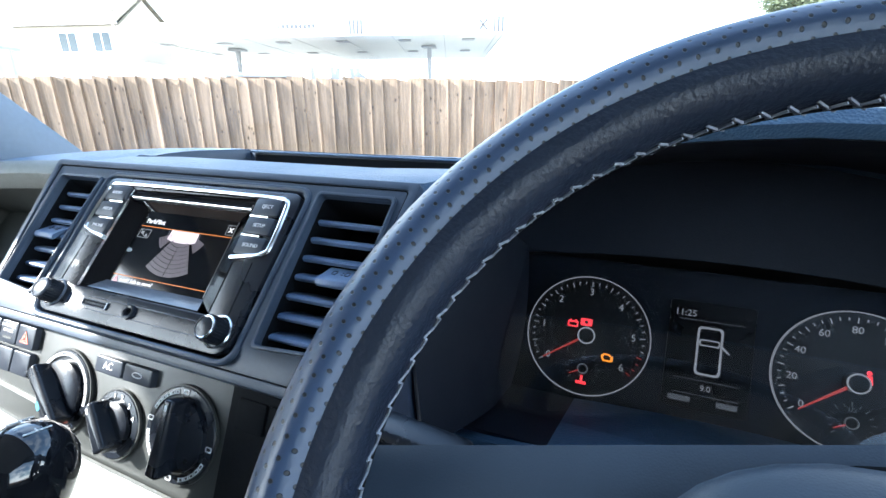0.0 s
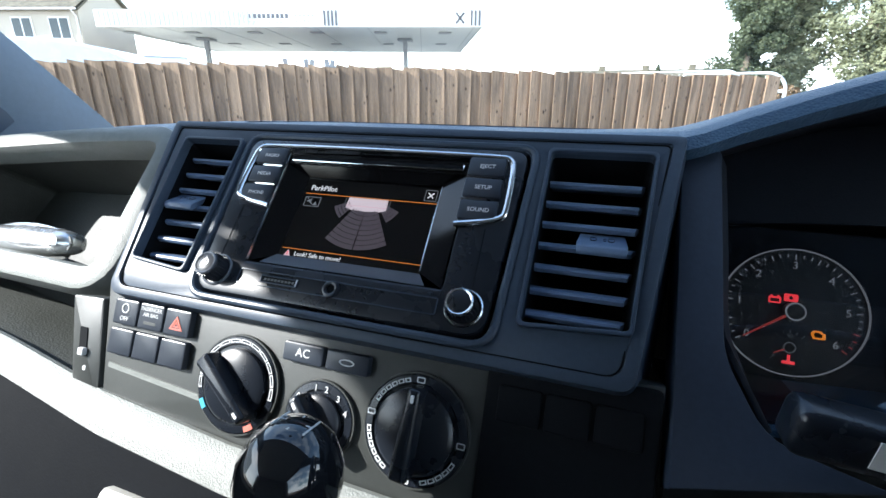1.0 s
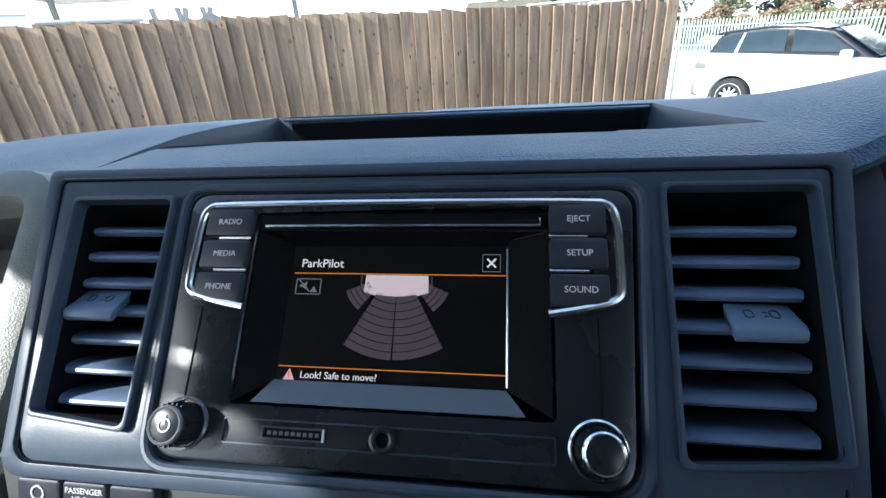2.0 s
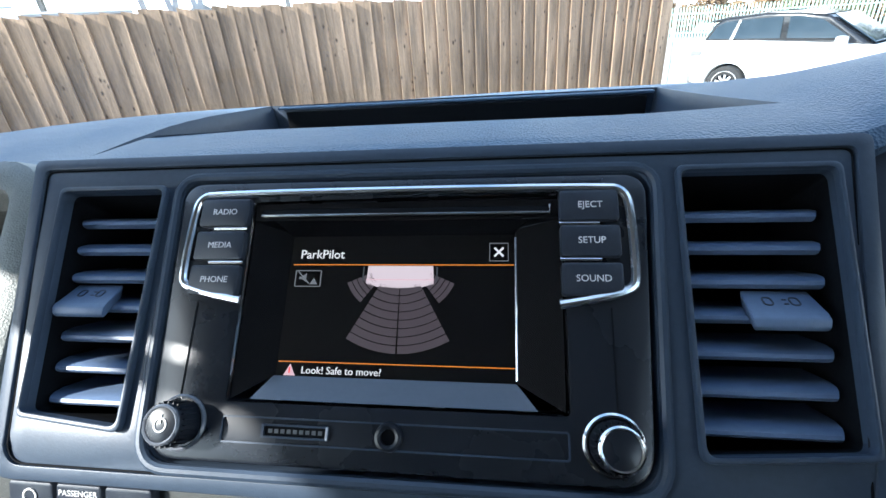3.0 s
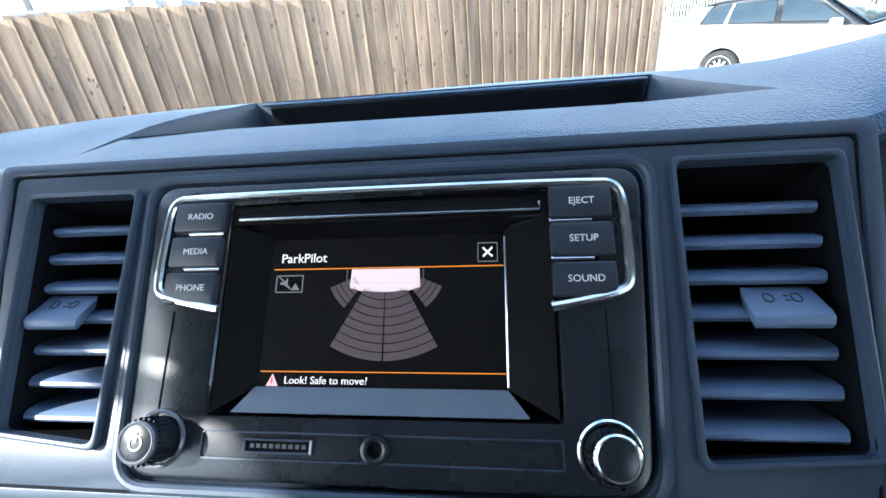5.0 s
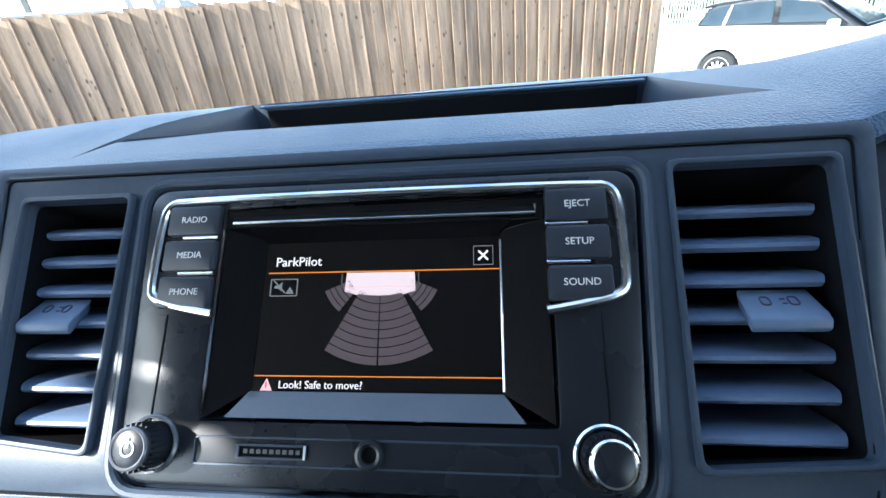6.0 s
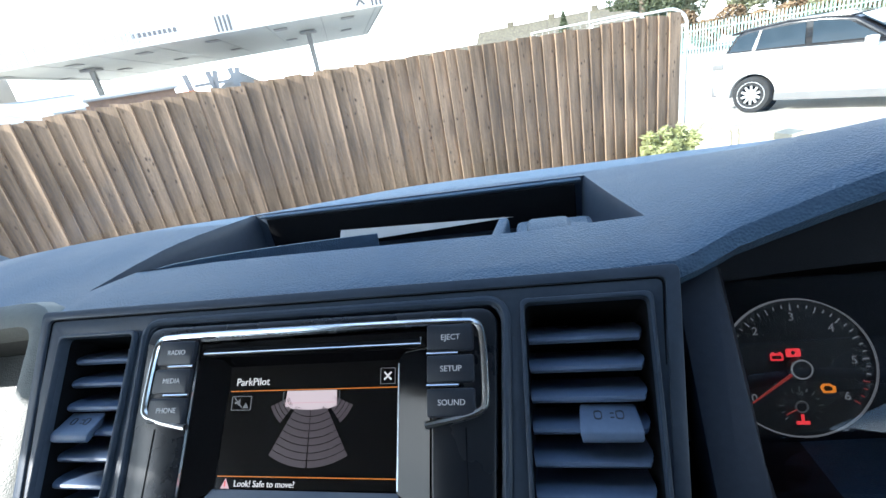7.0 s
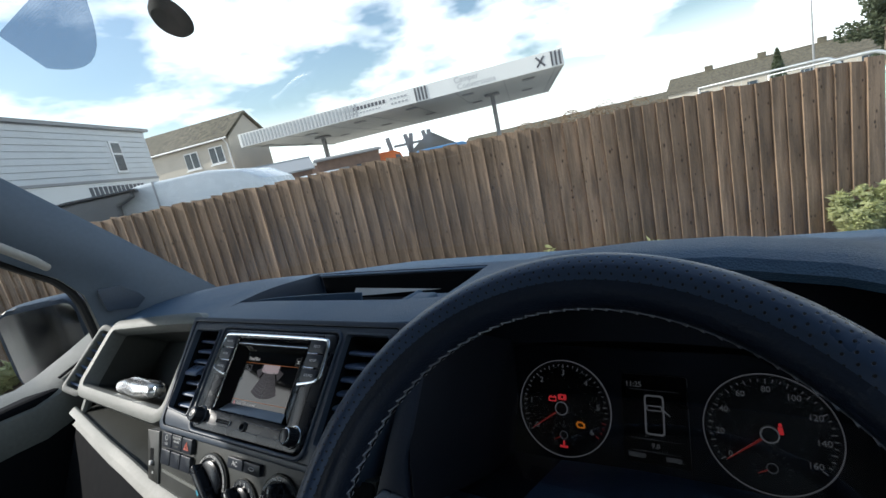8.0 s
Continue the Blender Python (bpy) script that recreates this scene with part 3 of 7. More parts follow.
bm = sheet(hood_in, [c[0] for c in COLS if 0.22 < c[0] < 0.68], spaced(0, 1, 6))
part("hood_lining", thick(bm, 0.003), M_SHROUD, dash, "matt black lining of the instrument hood", smooth=True)

# panels beside and under the instruments
def in_fas(bm):
    """Fascia coordinates to the dashboard's own."""
    return moved(bm, pose(0, 0, 0, -A, 0, 0))


bm = prism(rounded([(0.208, 0.082), (0.231, 0.082), (0.232, -0.05), (0.250, -0.088), (0.30, -0.10), (0.208, -0.12)], [0, 0.004, 0.05, 0.03, 0.0, 0.0]), 0.004, 0.03, 0.002)
part("cluster_side_panel", in_fas(bm), M_SIDE, dash, smooth=True)


def well_side(u, v, s):
    """Side wall of the instrument well, from the fascia's plane back to the gauges."""
    zf = 0.080 - 0.165 * u
    fy, fz = 0.006 + zf * math.sin(radians(A)), zf * math.cos(radians(A)) - 0.004
    zc = 0.074 - 0.142 * u
    by, bz = 0.142 + zc * math.sin(radians(25)), -0.080 + zc * math.cos(radians(25))
    bow = v ** 0.7
    x = 0.2310 + (0.0310 + 0.006 * math.sin(math.pi * u)) * bow + 0.022 * max(0.0, u - 0.7) / 0.3 * (1 - v)
    return (x if s < 0 else 0.868 - x, fy + (by - fy) * v, fz + (bz - fz) * v)


for s in (-1, 1):
    bm = sheet(lambda u, v: well_side(u, v, s), spaced(0, 1, 12), spaced(0, 1, 8))
    part("cluster_side_wall", thick(bm, 0.003), M_SHROUD, dash, smooth=True)
bm = box(0.648, 0.80, 0.04, 0.09, -0.20, 0.06, 0.01)
part("outer_panel", bm, M_PAD, dash)
bm = sheet(lambda u, v: (0.225 + 0.435 * u, 0.012 + 0.12 * v, -0.118 - 0.030 * v + 0.012 * math.sin(math.pi * u)), spaced(0, 1, 12), spaced(0, 1, 5))
part("cluster_sill", thick(bm, 0.004), M_PAD, dash, smooth=True)
bm = sheet(lambda u, v: (0.225 + 0.50 * u, 0.012 - 0.02 * v, -0.118 - 0.25 * v), spaced(0, 1, 8), spaced(0, 1, 6))
part("knee_panel", thick(bm, 0.006), M_SHELF, dash, smooth=True)


# centre fascia: one plate with three openings, a rolled edge and an outer step
# inboard and outboard edge at the top and at the foot; heights of the top and of both lower corners
VENT = {-1: ((0.1255, 0.1848), (0.1235, 0.1750), 0.0605, -0.0550, -0.0505), 1: ((0.1280, 0.1910), (0.1255, 0.1835), 0.0640, -0.0540, -0.0500)}


def vent_hole(s):
    (it, ot), (ib, ob_), zt, zi, zo = VENT[s]
    pts = [(it, zt), (ot, zt), (ob_, zo), (ib, zi)]
    return rounded([(s * x, z) for x, z in (pts if s > 0 else pts[::-1])], 0.004)


outer = rounded([(-0.206, 0.0775), (0.206, 0.0775), (0.186, -0.078), (-0.186, -0.078)], [0.004, 0.004, 0.010, 0.010], 6)
radio_hole = rounded([(-0.1155, 0.0655), (0.1155, 0.0655), (0.1085, -0.069), (-0.1085, -0.069)], [0.012, 0.012, 0.016, 0.016], 6)
def turned_under(bm):
    """The lowest strip of the fascia slopes back."""
    for v in bm.verts:
        if v.co.z < -0.058:
            v.co.y += 0.28 * (-0.058 - v.co.z)
    return bm


bm = turned_under(plate(outer, [radio_hole, vent_hole(-1), vent_hole(1)], -0.0085, 0.016, 0.0015))
part("centre_fascia", in_fas(bm), M_FASCIA, dash, "satin black centre fascia panel", smooth=True)
# raised rims round the vents, a channel round the radio, and the outer moulding
for s in (-1, 1):
    hole = vent_hole(s)
    c = (s * 0.157, 0.005)
    outerr = [(c[0] + (x - c[0]) * 1.07, c[1] + (z - c[1]) * 1.045) for x, z in hole]
    part("vent_rim", in_fas(plate(outerr, [hole], -0.0118, -0.008, 0.0009)), M_FASCIA, dash, smooth=True)
big = [(x * 1.012, z * 1.035 - 0.0002) for x, z in outer]
small = [(x * 0.975, z * 0.955) for x, z in outer]
part("fascia_moulding", in_fas(turned_under(plate(big, [small], -0.0104, -0.0065, 0.0006))), M_FASCIA, dash, smooth=True)
# dark gap inside the moulding, and the rounded ridge round the radio
gap = [(x * 0.970, z * 0.948) for x, z in outer]
part("fascia_gap", in_fas(turned_under(tube([(x, -0.0087, z) for x, z in gap], 0.0005, 6, closed=True, up=(0, 1, 0)))), M_DARK, dash)
ridge = [(x * 1.028, z * 1.035) for x, z in radio_hole]
part("radio_ridge", in_fas(tube([(x, -0.0080, z) for x, z in ridge], 0.0026, 10, closed=True, up=(0, 1, 0))), M_FASCIA, dash, "rounded ridge round the radio", smooth=True)
bm = bmesh.new()
ra = [bm.verts.new((x, -0.009, z)) for x, z in big]
rb = [bm.verts.new((x * 1.06, 0.05, z * 1.03 - 0.002)) for x, z in big]
for k in range(len(ra)):
    bm.faces.new((ra[k], ra[(k + 1) % len(ra)], rb[(k + 1) % len(rb)], rb[k]))
part("fascia_side", in_fas(turned_under(bm)), M_FASCIA, dash, smooth=True)
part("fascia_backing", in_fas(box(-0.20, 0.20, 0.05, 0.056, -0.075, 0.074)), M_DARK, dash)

# climate panel below, set back and steeper
PT = math.degrees(math.atan(0.33))
PAN = pose(0, 0.006, -0.078, 0, 0, 0) @ pose(0, 0, 0, PT, 0, 0)   # within the fascia's frame; z runs down the panel as minus
PLOC = pose(0, 0, 0, -A, 0, 0) @ PAN
bm = prism(rounded([(-0.2035, 0.006), (0.205, 0.006), (0.205, -0.115), (-0.186, -0.092)], [0, 0, 0.01, 0.01]), 0.0, 0.02, 0.002)
part("climate_panel", moved(bm, PLOC), M_PANEL, dash, "dark grey plastic climate control panel", smooth=True)
bm = prism(rounded([(-0.186, -0.0535), (-0.09, -0.0605), (-0.09, -0.0645), (-0.186, -0.0575)], 0.001), -0.0012, 0.002)
part("panel_ledge", moved(bm, PLOC), M_GREY, dash)
# the rolled lower edge of the dash
LIP = [(-0.62, -0.108), (-0.60, -0.112), (-0.50, -0.126), (-0.38, -0.140), (-0.316, -0.147), (-0.19, -0.166), (-0.05, -0.177), (0.22, -0.183)]


def lip_point(u, v):
    x = -0.615 + 0.835 * u
    a = math.pi * (0.95 - 1.25 * v)
    y = 0.036 + 0.011 * math.cos(a) + 0.016 * smooth01((-x - 0.30) / 0.3)
    z = lerp_list(x, LIP) + 0.017 * math.sin(a) + 0.0035 * math.cos(2.6 * a)
    return (x, y, z)


part("lower_lip", in_fas(thick(sheet(lip_point, spaced(0, 1, 34), spaced(0, 1, 13)), 0.003)), M_GREY, dash, "rounded grained lower dash edge", smooth=True)
bm = sheet(lambda u, v: (-0.60 + 0.82 * u, 0.042 + 0.016 * smooth01((0.30 - 0.82 * u) / 0.3) + 0.06 * v, lerp_list(-0.60 + 0.82 * u, LIP) - 0.012 - 0.20 * v), spaced(0, 1, 16), spaced(0, 1, 4))
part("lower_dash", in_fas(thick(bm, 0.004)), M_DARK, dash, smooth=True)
# open pocket with pale lining under the lip
bm = box(-0.165, -0.075, 0.045, 0.11, -0.255, -0.212, 0.006)
part("ash_pocket", in_fas(bm), M_CREAM, dash, "pale plastic pocket below the panel", smooth=True)

# ---- passenger side: two open shelves ----
def shelf_frame(x, z, d=0.0):
    """Passenger side front surface: set back from the fascia, bowed towards its end."""
    s = smooth01((-x - 0.30) / 0.40)
    return Vector((x, 0.030 + 0.020 * s + d, z))


# rim of the upper compartment
def ring_path(pts):
    out = []
    q = rounded(pts, 0.016, 5)
    for k, (x, z) in enumerate(q):
        a, b = Vector((x, z)), Vector(q[(k + 1) % len(q)])
        m_ = max(1, int((b - a).length / 0.03))
        for j in range(m_):
            p = a + (b - a) * j / m_
            out.append(tuple(shelf_frame(p.x, p.y)))
    return out


def swept(path, prof):
    """A profile of (outward, forward) offsets swept round a path that lies roughly in x, z."""
    bm2 = bmesh.new()
    cx = sum(p[0] for p in path) / len(path)
    cz = sum(p[2] for p in path) / len(path)
    rings_ = []
    for k, p in enumerate(path):
        a, b = Vector(path[k - 1]), Vector(path[(k + 1) % len(path)])
        t = (b - a).normalized()
        nrm = Vector((t.z, 0, -t.x))
        if nrm.dot(Vector((p[0] - cx, 0, p[2] - cz))) < 0:
            nrm = -nrm
        rings_.append([bm2.verts.new(Vector(p) + nrm * o + Vector((0, f, 0))) for o, f in prof])
    n_ = len(rings_)
    for k in range(n_):
        a, b = rings_[k], rings_[(k + 1) % n_]
        for j in range(len(prof)):
            bm2.faces.new((a[j], b[j], b[(j + 1) % len(prof)], a[(j + 1) % len(prof)]))
    return bm2


UP = [(-0.605, 0.064), (-0.262, 0.080), (-0.255, -0.060), (-0.625, -0.052)]
path = ring_path(UP)
bm = swept(path, [(-0.004, 0.0), (0.0, -0.008), (0.010, -0.010), (0.020, -0.006), (0.024, 0.006), (0.020, 0.02), (-0.004, 0.02)])
part("upper_shelf_rim", in_fas(bm), M_GREY, dash, "grained grey rim of the upper open shelf", smooth=True)
bm = bmesh.new()
ra = [bm.verts.new(p) for p in path]
rb = [bm.verts.new((-0.42 + (p[0] + 0.42) * 0.93, 0.15, 0.03 + (p[2] - 0.01) * 0.8 if p[2] > 0 else -0.035 + (p[2] + 0.05) * 0.6)) for p in path]
for k in range(len(ra)):
    bm.faces.new((ra[k], ra[(k + 1) % len(ra)], rb[(k + 1) % len(rb)], rb[k]))
bm.faces.new(rb)
part("upper_shelf_liner", in_fas(bm), M_SHELF, dash, "dark grained lining of the upper shelf", smooth=False)
# lower shelf: level rubber mat floor, back and right wall, and the slider panel in line with the climate panel
def shelf_floor(x, v, lift=0.0):
    return (x, 0.036 + 0.016 * smooth01((-x - 0.30) / 0.3) + 0.052 * v, lerp_list(x, LIP) + 0.008 + 0.044 * v + lift)


bm = sheet(lambda u, v: shelf_floor(-0.60 + 0.385 * u, v), spaced(0, 1, 14), spaced(0, 1, 4))
part("lower_shelf_floor", in_fas(thick(bm, 0.003)), M_SHELF, dash, smooth=True)
bm = bmesh.new()
for k in range(90):
    x = -0.585 + 0.0042 * k
    tube([shelf_floor(x - 0.012, 0.03, 0.0012), shelf_floor(x + 0.012, 0.97, 0.0012)], 0.0012, 5, bm=bm)
tagged(part("rubber_mat", in_fas(bm), M_MATMESH, dash), "ribbed black rubber shelf mat", kind="stuff")
bm = sheet(lambda u, v: (-0.61 + 0.40 * u, 0.092 + 0.012 * smooth01((0.31 - 0.40 * u) / 0.3) + 0.02 * v, lerp_list(-0.61 + 0.40 * u, LIP) + 0.050 + 0.05 * v), spaced(0, 1, 12), spaced(0, 1, 3))
part("lower_shelf_back", in_fas(thick(bm, 0.003)), M_SHELF, dash, smooth=True)
part("lower_shelf_wall", moved(prism([(0.012, -0.010), (0.10, -0.010), (0.10, -0.080), (0.012, -0.086)], -0.004, 0.0), PLOC @ Matrix(((0, 1, 0, -0.222), (1, 0, 0, 0), (0, 0, 1, 0), (0, 0, 0, 1)))), M_PANEL, dash)
part("shelf_post", in_fas(tube([(-0.598, 0.055, -0.072), (-0.592, 0.06, -0.115)], 0.008, 8)), M_GREY, dash, smooth=True)
bm = prism(rounded([(-0.2385, -0.0085), (-0.2040, -0.0070), (-0.1895, -0.0860), (-0.2185, -0.0860)], 0.002), -0.0015, 0.02, 0.0015)
part("slider_panel", moved(bm, PLOC), M_PANEL, dash, smooth=True)
part("slider_slot", moved(prism(rounded([(-0.2225, -0.032), (-0.2145, -0.032), (-0.2105, -0.054), (-0.2185, -0.054)], 0.001), -0.0022, 0.004), PLOC), M_DARK, dash)
part("slider", moved(box(-0.2165, -0.2105, -0.0055, -0.001, -0.0535, -0.0475, 0.001), PLOC), M_PRINT2, dash, "small white slider")
part("slider_symbol", moved(prism(rounded(rect(-0.2118, -0.2085, -0.0650, -0.0612), 0.0015), -0.0019, -0.0012), PLOC), M_PRINT2, dash)
# end vent
END = at(-0.665, 0.055, 0.0)
bm = moved(plate(rounded(rect(-0.026, 0.026, -0.075, 0.075), 0.014), [rounded(rect(-0.018, 0.018, -0.062, 0.062), 0.008)], -0.008, 0.03, 0.002), END @ pose(0, 0, 0, 0, 8, 25))
part("end_vent_housing", in_fas(bm), M_GREY, dash, "grey housing of the end air vent", smooth=True)
for k in range(7):
    bm = moved(box(-0.018, 0.018, -0.002, 0.012, -0.003, 0.001, 0.0008), END @ pose(0, 0, 0, 0, 8, 25) @ at(0, 0, -0.054 + 0.018 * k) @ pose(0, 0, 0, -25, 0, 0))
    part("end_vent_slat", in_fas(bm), M_SLAT, dash)
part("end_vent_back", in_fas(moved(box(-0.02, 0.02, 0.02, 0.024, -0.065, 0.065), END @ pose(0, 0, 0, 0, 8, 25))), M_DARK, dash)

# pouch on the upper shelf
bm = bmesh.new()
bmesh.ops.create_uvsphere(bm, u_segments=24, v_segments=14, radius=1.0)
for v in bm.verts:
    sx = abs(v.co.x) ** 0.5 * (1 if v.co.x > 0 else -1)
    v.co = (0.088 * sx, 0.022 * v.co.y * (1 + 0.2 * math.sin(9 * v.co.x)), 0.0155 * abs(v.co.z) ** 0.7 * (1 if v.co.z > 0 else -1))
pouch = thing("spectacle_pouch", FAS @ at(-0.412, 0.054, -0.034) @ pose(0, 0, 0, 20, 0, -8), "silver foil spectacle pouch lying on the upper shelf", "pouch")
part("pouch_body", bm, M_SILVER, pouch, smooth=True)
part("pouch_seam", tube([(0.090 * math.cos(a) * (1.0 if abs(math.cos(a)) > 0.5 else 1.02), -0.004, 0.017 * math.sin(a)) for a in spaced(0, 2 * math.pi * 23 / 24, 24)], 0.0016, 6, closed=True), M_CHROME, pouch, smooth=True)


# ---- centre air vents ----
def air_vent(s):
    v = thing("air_vent", FAS @ at(s * 0.1545, 0, 0.0045), "black slatted dashboard air vent beside the radio", "air vent", group="centre air vents")
    for k in range(7):
        z = 0.0415 - 0.0152 * k
        t_ = (0.0580 - z) / 0.117
        (it, ot), (ib, ob_) = VENT[s][:2]
        xi, xo = it + (ib - it) * t_ - 0.1542, ot + (ob_ - ot) * t_ - 0.1564    # inboard and outboard ends
        bm_ = bmesh.new()
        # thin blade with a full rounded nose, its back end higher; the nose's outer corner is cut off
        prof = [(0.0012, -0.0024, 1.0), (-0.0010, -0.0022, 1.0), (-0.0024, -0.0012, 1.0), (-0.0024, 0.0003, 0.9), (-0.0012, 0.0016, 0.6), (0.0012, 0.0030, 0.2),
                (0.0060, 0.0054, 0.0), (0.0240, 0.0112, 0.0), (0.0240, 0.0094, 0.0), (0.0060, 0.0028, 0.0), (0.0026, 0.0002, 0.3)]
        ends = [[bm_.verts.new((s * (e - d_ * c_), y, zz)) for y, zz, c_ in prof] for e, d_ in ((xi, -0.0008), (xo, 0.0030))]
        n_ = len(prof)
        for q in range(n_):
            bm_.faces.new((ends[0][q], ends[0][(q + 1) % n_], ends[1][(q + 1) % n_], ends[1][q]))
        bm_.faces.new(ends[0][::-1])
        bm_.faces.new(ends[1])
        part("slat", bm_, M_SLAT, v, smooth=True, m=at(0, 0.001, z))
    # direction tab on the middle slat: a sloping top that ends in a blunt front
    bm_ = bmesh.new()
    sec = [(0.0030, 0.0092, 0.0134), (-0.0062, -0.0022, 0.0146), (-0.0078, -0.0044, 0.0148), (-0.0072, -0.0080, 0.0142), (-0.0050, -0.0092, 0.0138), (0.0030, 0.0020, 0.0134)]
    L = [bm_.verts.new((-w_, y, zz)) for y, zz, w_ in sec]
    R = [bm_.verts.new((w_, y, zz)) for y, zz, w_ in sec]
    for q in range(6):
        bm_.faces.new((L[q], L[(q + 1) % 6], R[(q + 1) % 6], R[q]))
    bm_.faces.new(L[::-1])
    bm_.faces.new(R)
    bmesh.ops.bevel(bm_, geom=bm_.edges[:], offset=0.0008, segments=2, profile=0.5, affect="EDGES")
    tab = part("direction_tab", bm_, M_SLAT, v, "grey thumb tab with air symbols", smooth=True, m=at(0.0105 if s > 0 else -0.0075, 0.0, -0.0010))
    SLP = at(0, -0.0016, 0.0036) @ pose(0, 0, 0, -38.9, 0, 0)
    bm_ = bmesh.new()
    for dx in (-0.0052, 0.0052):
        plate(rounded(rect(dx - 0.0020, dx + 0.0020, -0.0026, 0.0026), 0.0018), [rounded(rect(dx - 0.0015, dx + 0.0015, -0.0020, 0.0020), 0.0013)], -0.0003, 0.0004, bm=bm_)
    box(0.0006, 0.0024, -0.0003, 0.0004, -0.0018, -0.0013, bm=bm_)
    box(0.0006, 0.0024, -0.0003, 0.0004, 0.0008, 0.0013, bm=bm_)
    part("tab_symbol", moved(bm_, SLP), M_BUTTON, tab)
    # duct walls behind, near-black so the colour holds the vent's shade
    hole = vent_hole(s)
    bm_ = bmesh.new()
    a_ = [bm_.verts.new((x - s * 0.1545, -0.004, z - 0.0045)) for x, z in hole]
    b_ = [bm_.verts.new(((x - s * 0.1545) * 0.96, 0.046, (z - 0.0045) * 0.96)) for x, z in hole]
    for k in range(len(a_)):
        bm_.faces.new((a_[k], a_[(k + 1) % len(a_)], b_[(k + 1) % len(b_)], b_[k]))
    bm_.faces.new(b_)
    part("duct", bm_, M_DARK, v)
    return v


air_vent(-1)
air_vent(1)

# ---- radio ----
radio = thing("car_radio", FAS.copy(), "black car radio with touch screen, six keys and two knobs", "car radio")
front_outline = rounded([(-0.1135, 0.0635), (0.1135, 0.0635), (0.1065, -0.067), (-0.1065, -0.067)], [0.011, 0.011, 0.015, 0.015], 6)
screen_hole = rounded([(-0.0735, 0.0525), (0.0760, 0.0545), (0.0757, -0.0415), (-0.0725, -0.0415)], 0.002)
bm = plate(front_outline, [screen_hole], -0.0105, 0.03, 0.0018)
part("front_panel", bm, M_RADIO, radio, smooth=True)
# thin seams down the front
for x in (-0.0945, 0.0945):
    part("seam", prism(rect(x - 0.0003, x + 0.0003, -0.046, 0.002), -0.0108, -0.0100), M_DARK, radio)
bm = plate(rounded(rect(-0.0725, 0.0755, -0.0585, -0.0475), 0.0015), [rounded(rect(-0.0718, 0.0748, -0.0578, -0.0482), 0.001)], -0.0112, -0.0102)
part("media_strip", bm, M_FASCIA, radio, "shallow strip with card slot and socket")
# sunken screen surround: four slopes from the front to the display
IN = [(-0.0565, 0.0380), (0.0548, 0.0385), (0.0548, -0.0300), (-0.0570, -0.0300)]
OUT = [(-0.0735, 0.0525), (0.0760, 0.0545), (0.0757, -0.0415), (-0.0725, -0.0415)]
bm = bmesh.new()
o1 = [bm.verts.new((x, -0.0104, z)) for x, z in OUT]
o2 = [bm.verts.new((x * 0.995, -0.0085, z * 0.995)) for x, z in OUT]
for k in range(4):
    bm.faces.new((o1[k], o1[(k + 1) % 4], o2[(k + 1) % 4], o2[k]))
part("screen_lip", bm, M_CHROME, radio, "thin bright edge round the screen recess")
bm = bmesh.new()
vo = [bm.verts.new((x, -0.0086, z)) for x, z in [(-0.0725, 0.0515), (0.0750, 0.0535), (0.0747, -0.0408), (-0.0717, -0.0408)]]
vi = [bm.verts.new((x, 0.0012, z)) for x, z in IN]
for k in (0, 3):
    bm.faces.new((vo[k], vo[(k + 1) % 4], vi[(k + 1) % 4], vi[k]))
ve = [bm.verts.new((0.0552, -0.0018, z)) for z in (0.0385, -0.0300)]     # the right slope is shallower, with a small step to the glass
bm.faces.new((vo[1], vo[2], ve[1], ve[0]))
bm.faces.new((ve[0], ve[1], vi[2], vi[1]))
part("screen_surround", bm, M_GLOSS, radio, "glossy black sloping screen surround")
# lower slope: the sky's sheen is put into its paler colour
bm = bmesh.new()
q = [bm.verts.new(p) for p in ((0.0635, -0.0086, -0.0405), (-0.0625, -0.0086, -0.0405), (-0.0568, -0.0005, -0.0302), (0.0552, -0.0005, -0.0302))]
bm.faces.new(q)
part("screen_lower_slope", bm, M_BEZEL, radio, "lower slope of the screen surround, toned pale for sky sheen")
part("screen_edge_strip", tube([(0.0552, -0.0018, 0.0360), (0.0554, -0.0018, -0.0290)], 0.0005, 6), M_CHROME, radio)
# disc slot along the top
part("disc_slot", prism(rounded(rect(-0.0685, 0.0705, 0.0455, 0.0482), 0.0008), -0.0106, -0.0078), M_DARK, radio)
part("disc_slot_edge", tube([(-0.0685, -0.0104, 0.0452), (0.0705, -0.0104, 0.0452), (0.0705, -0.0104, 0.0490)], 0.0007, 6), M_CHROME, radio, "bright lower edge of the disc slot")
part("slot_band", prism(rect(-0.0730, 0.0740, 0.0430, 0.0520), -0.0092, -0.0080), M_GLOSS, radio)

# display and what it shows
disp = part("display", prism(IN, 0.0014, 0.004), M_LCD, radio, "lit touch display with parking picture")


def on_display(outline, material, name, y=0.0010):
    return part(name, prism(outline, y, y + 0.0003), material, disp)


on_display(rect(-0.0545, 0.0545, 0.0231, 0.0236), M_E_ORANGE, "orange_line")
on_display(rect(-0.0560, 0.0545, -0.0239, -0.0234), M_E_ORANGE, "orange_line")
words("display_text", "ParkPilot", 0.0063, at(-0.0515, 0.0012, 0.0285), M_E_WHITE, disp, align="LEFT")
words("display_text", "Look! Safe to move?", 0.0047, at(-0.0445, 0.0012, -0.0275), M_E_WHITE, disp, align="LEFT")
part("close_key", plate(rounded(rect(0.0430, 0.0520, 0.0252, 0.0342), 0.0004), [rounded(rect(0.0433, 0.0517, 0.0255, 0.0339), 0.0003)], 0.0009, 0.0013), M_E_DIM, disp)
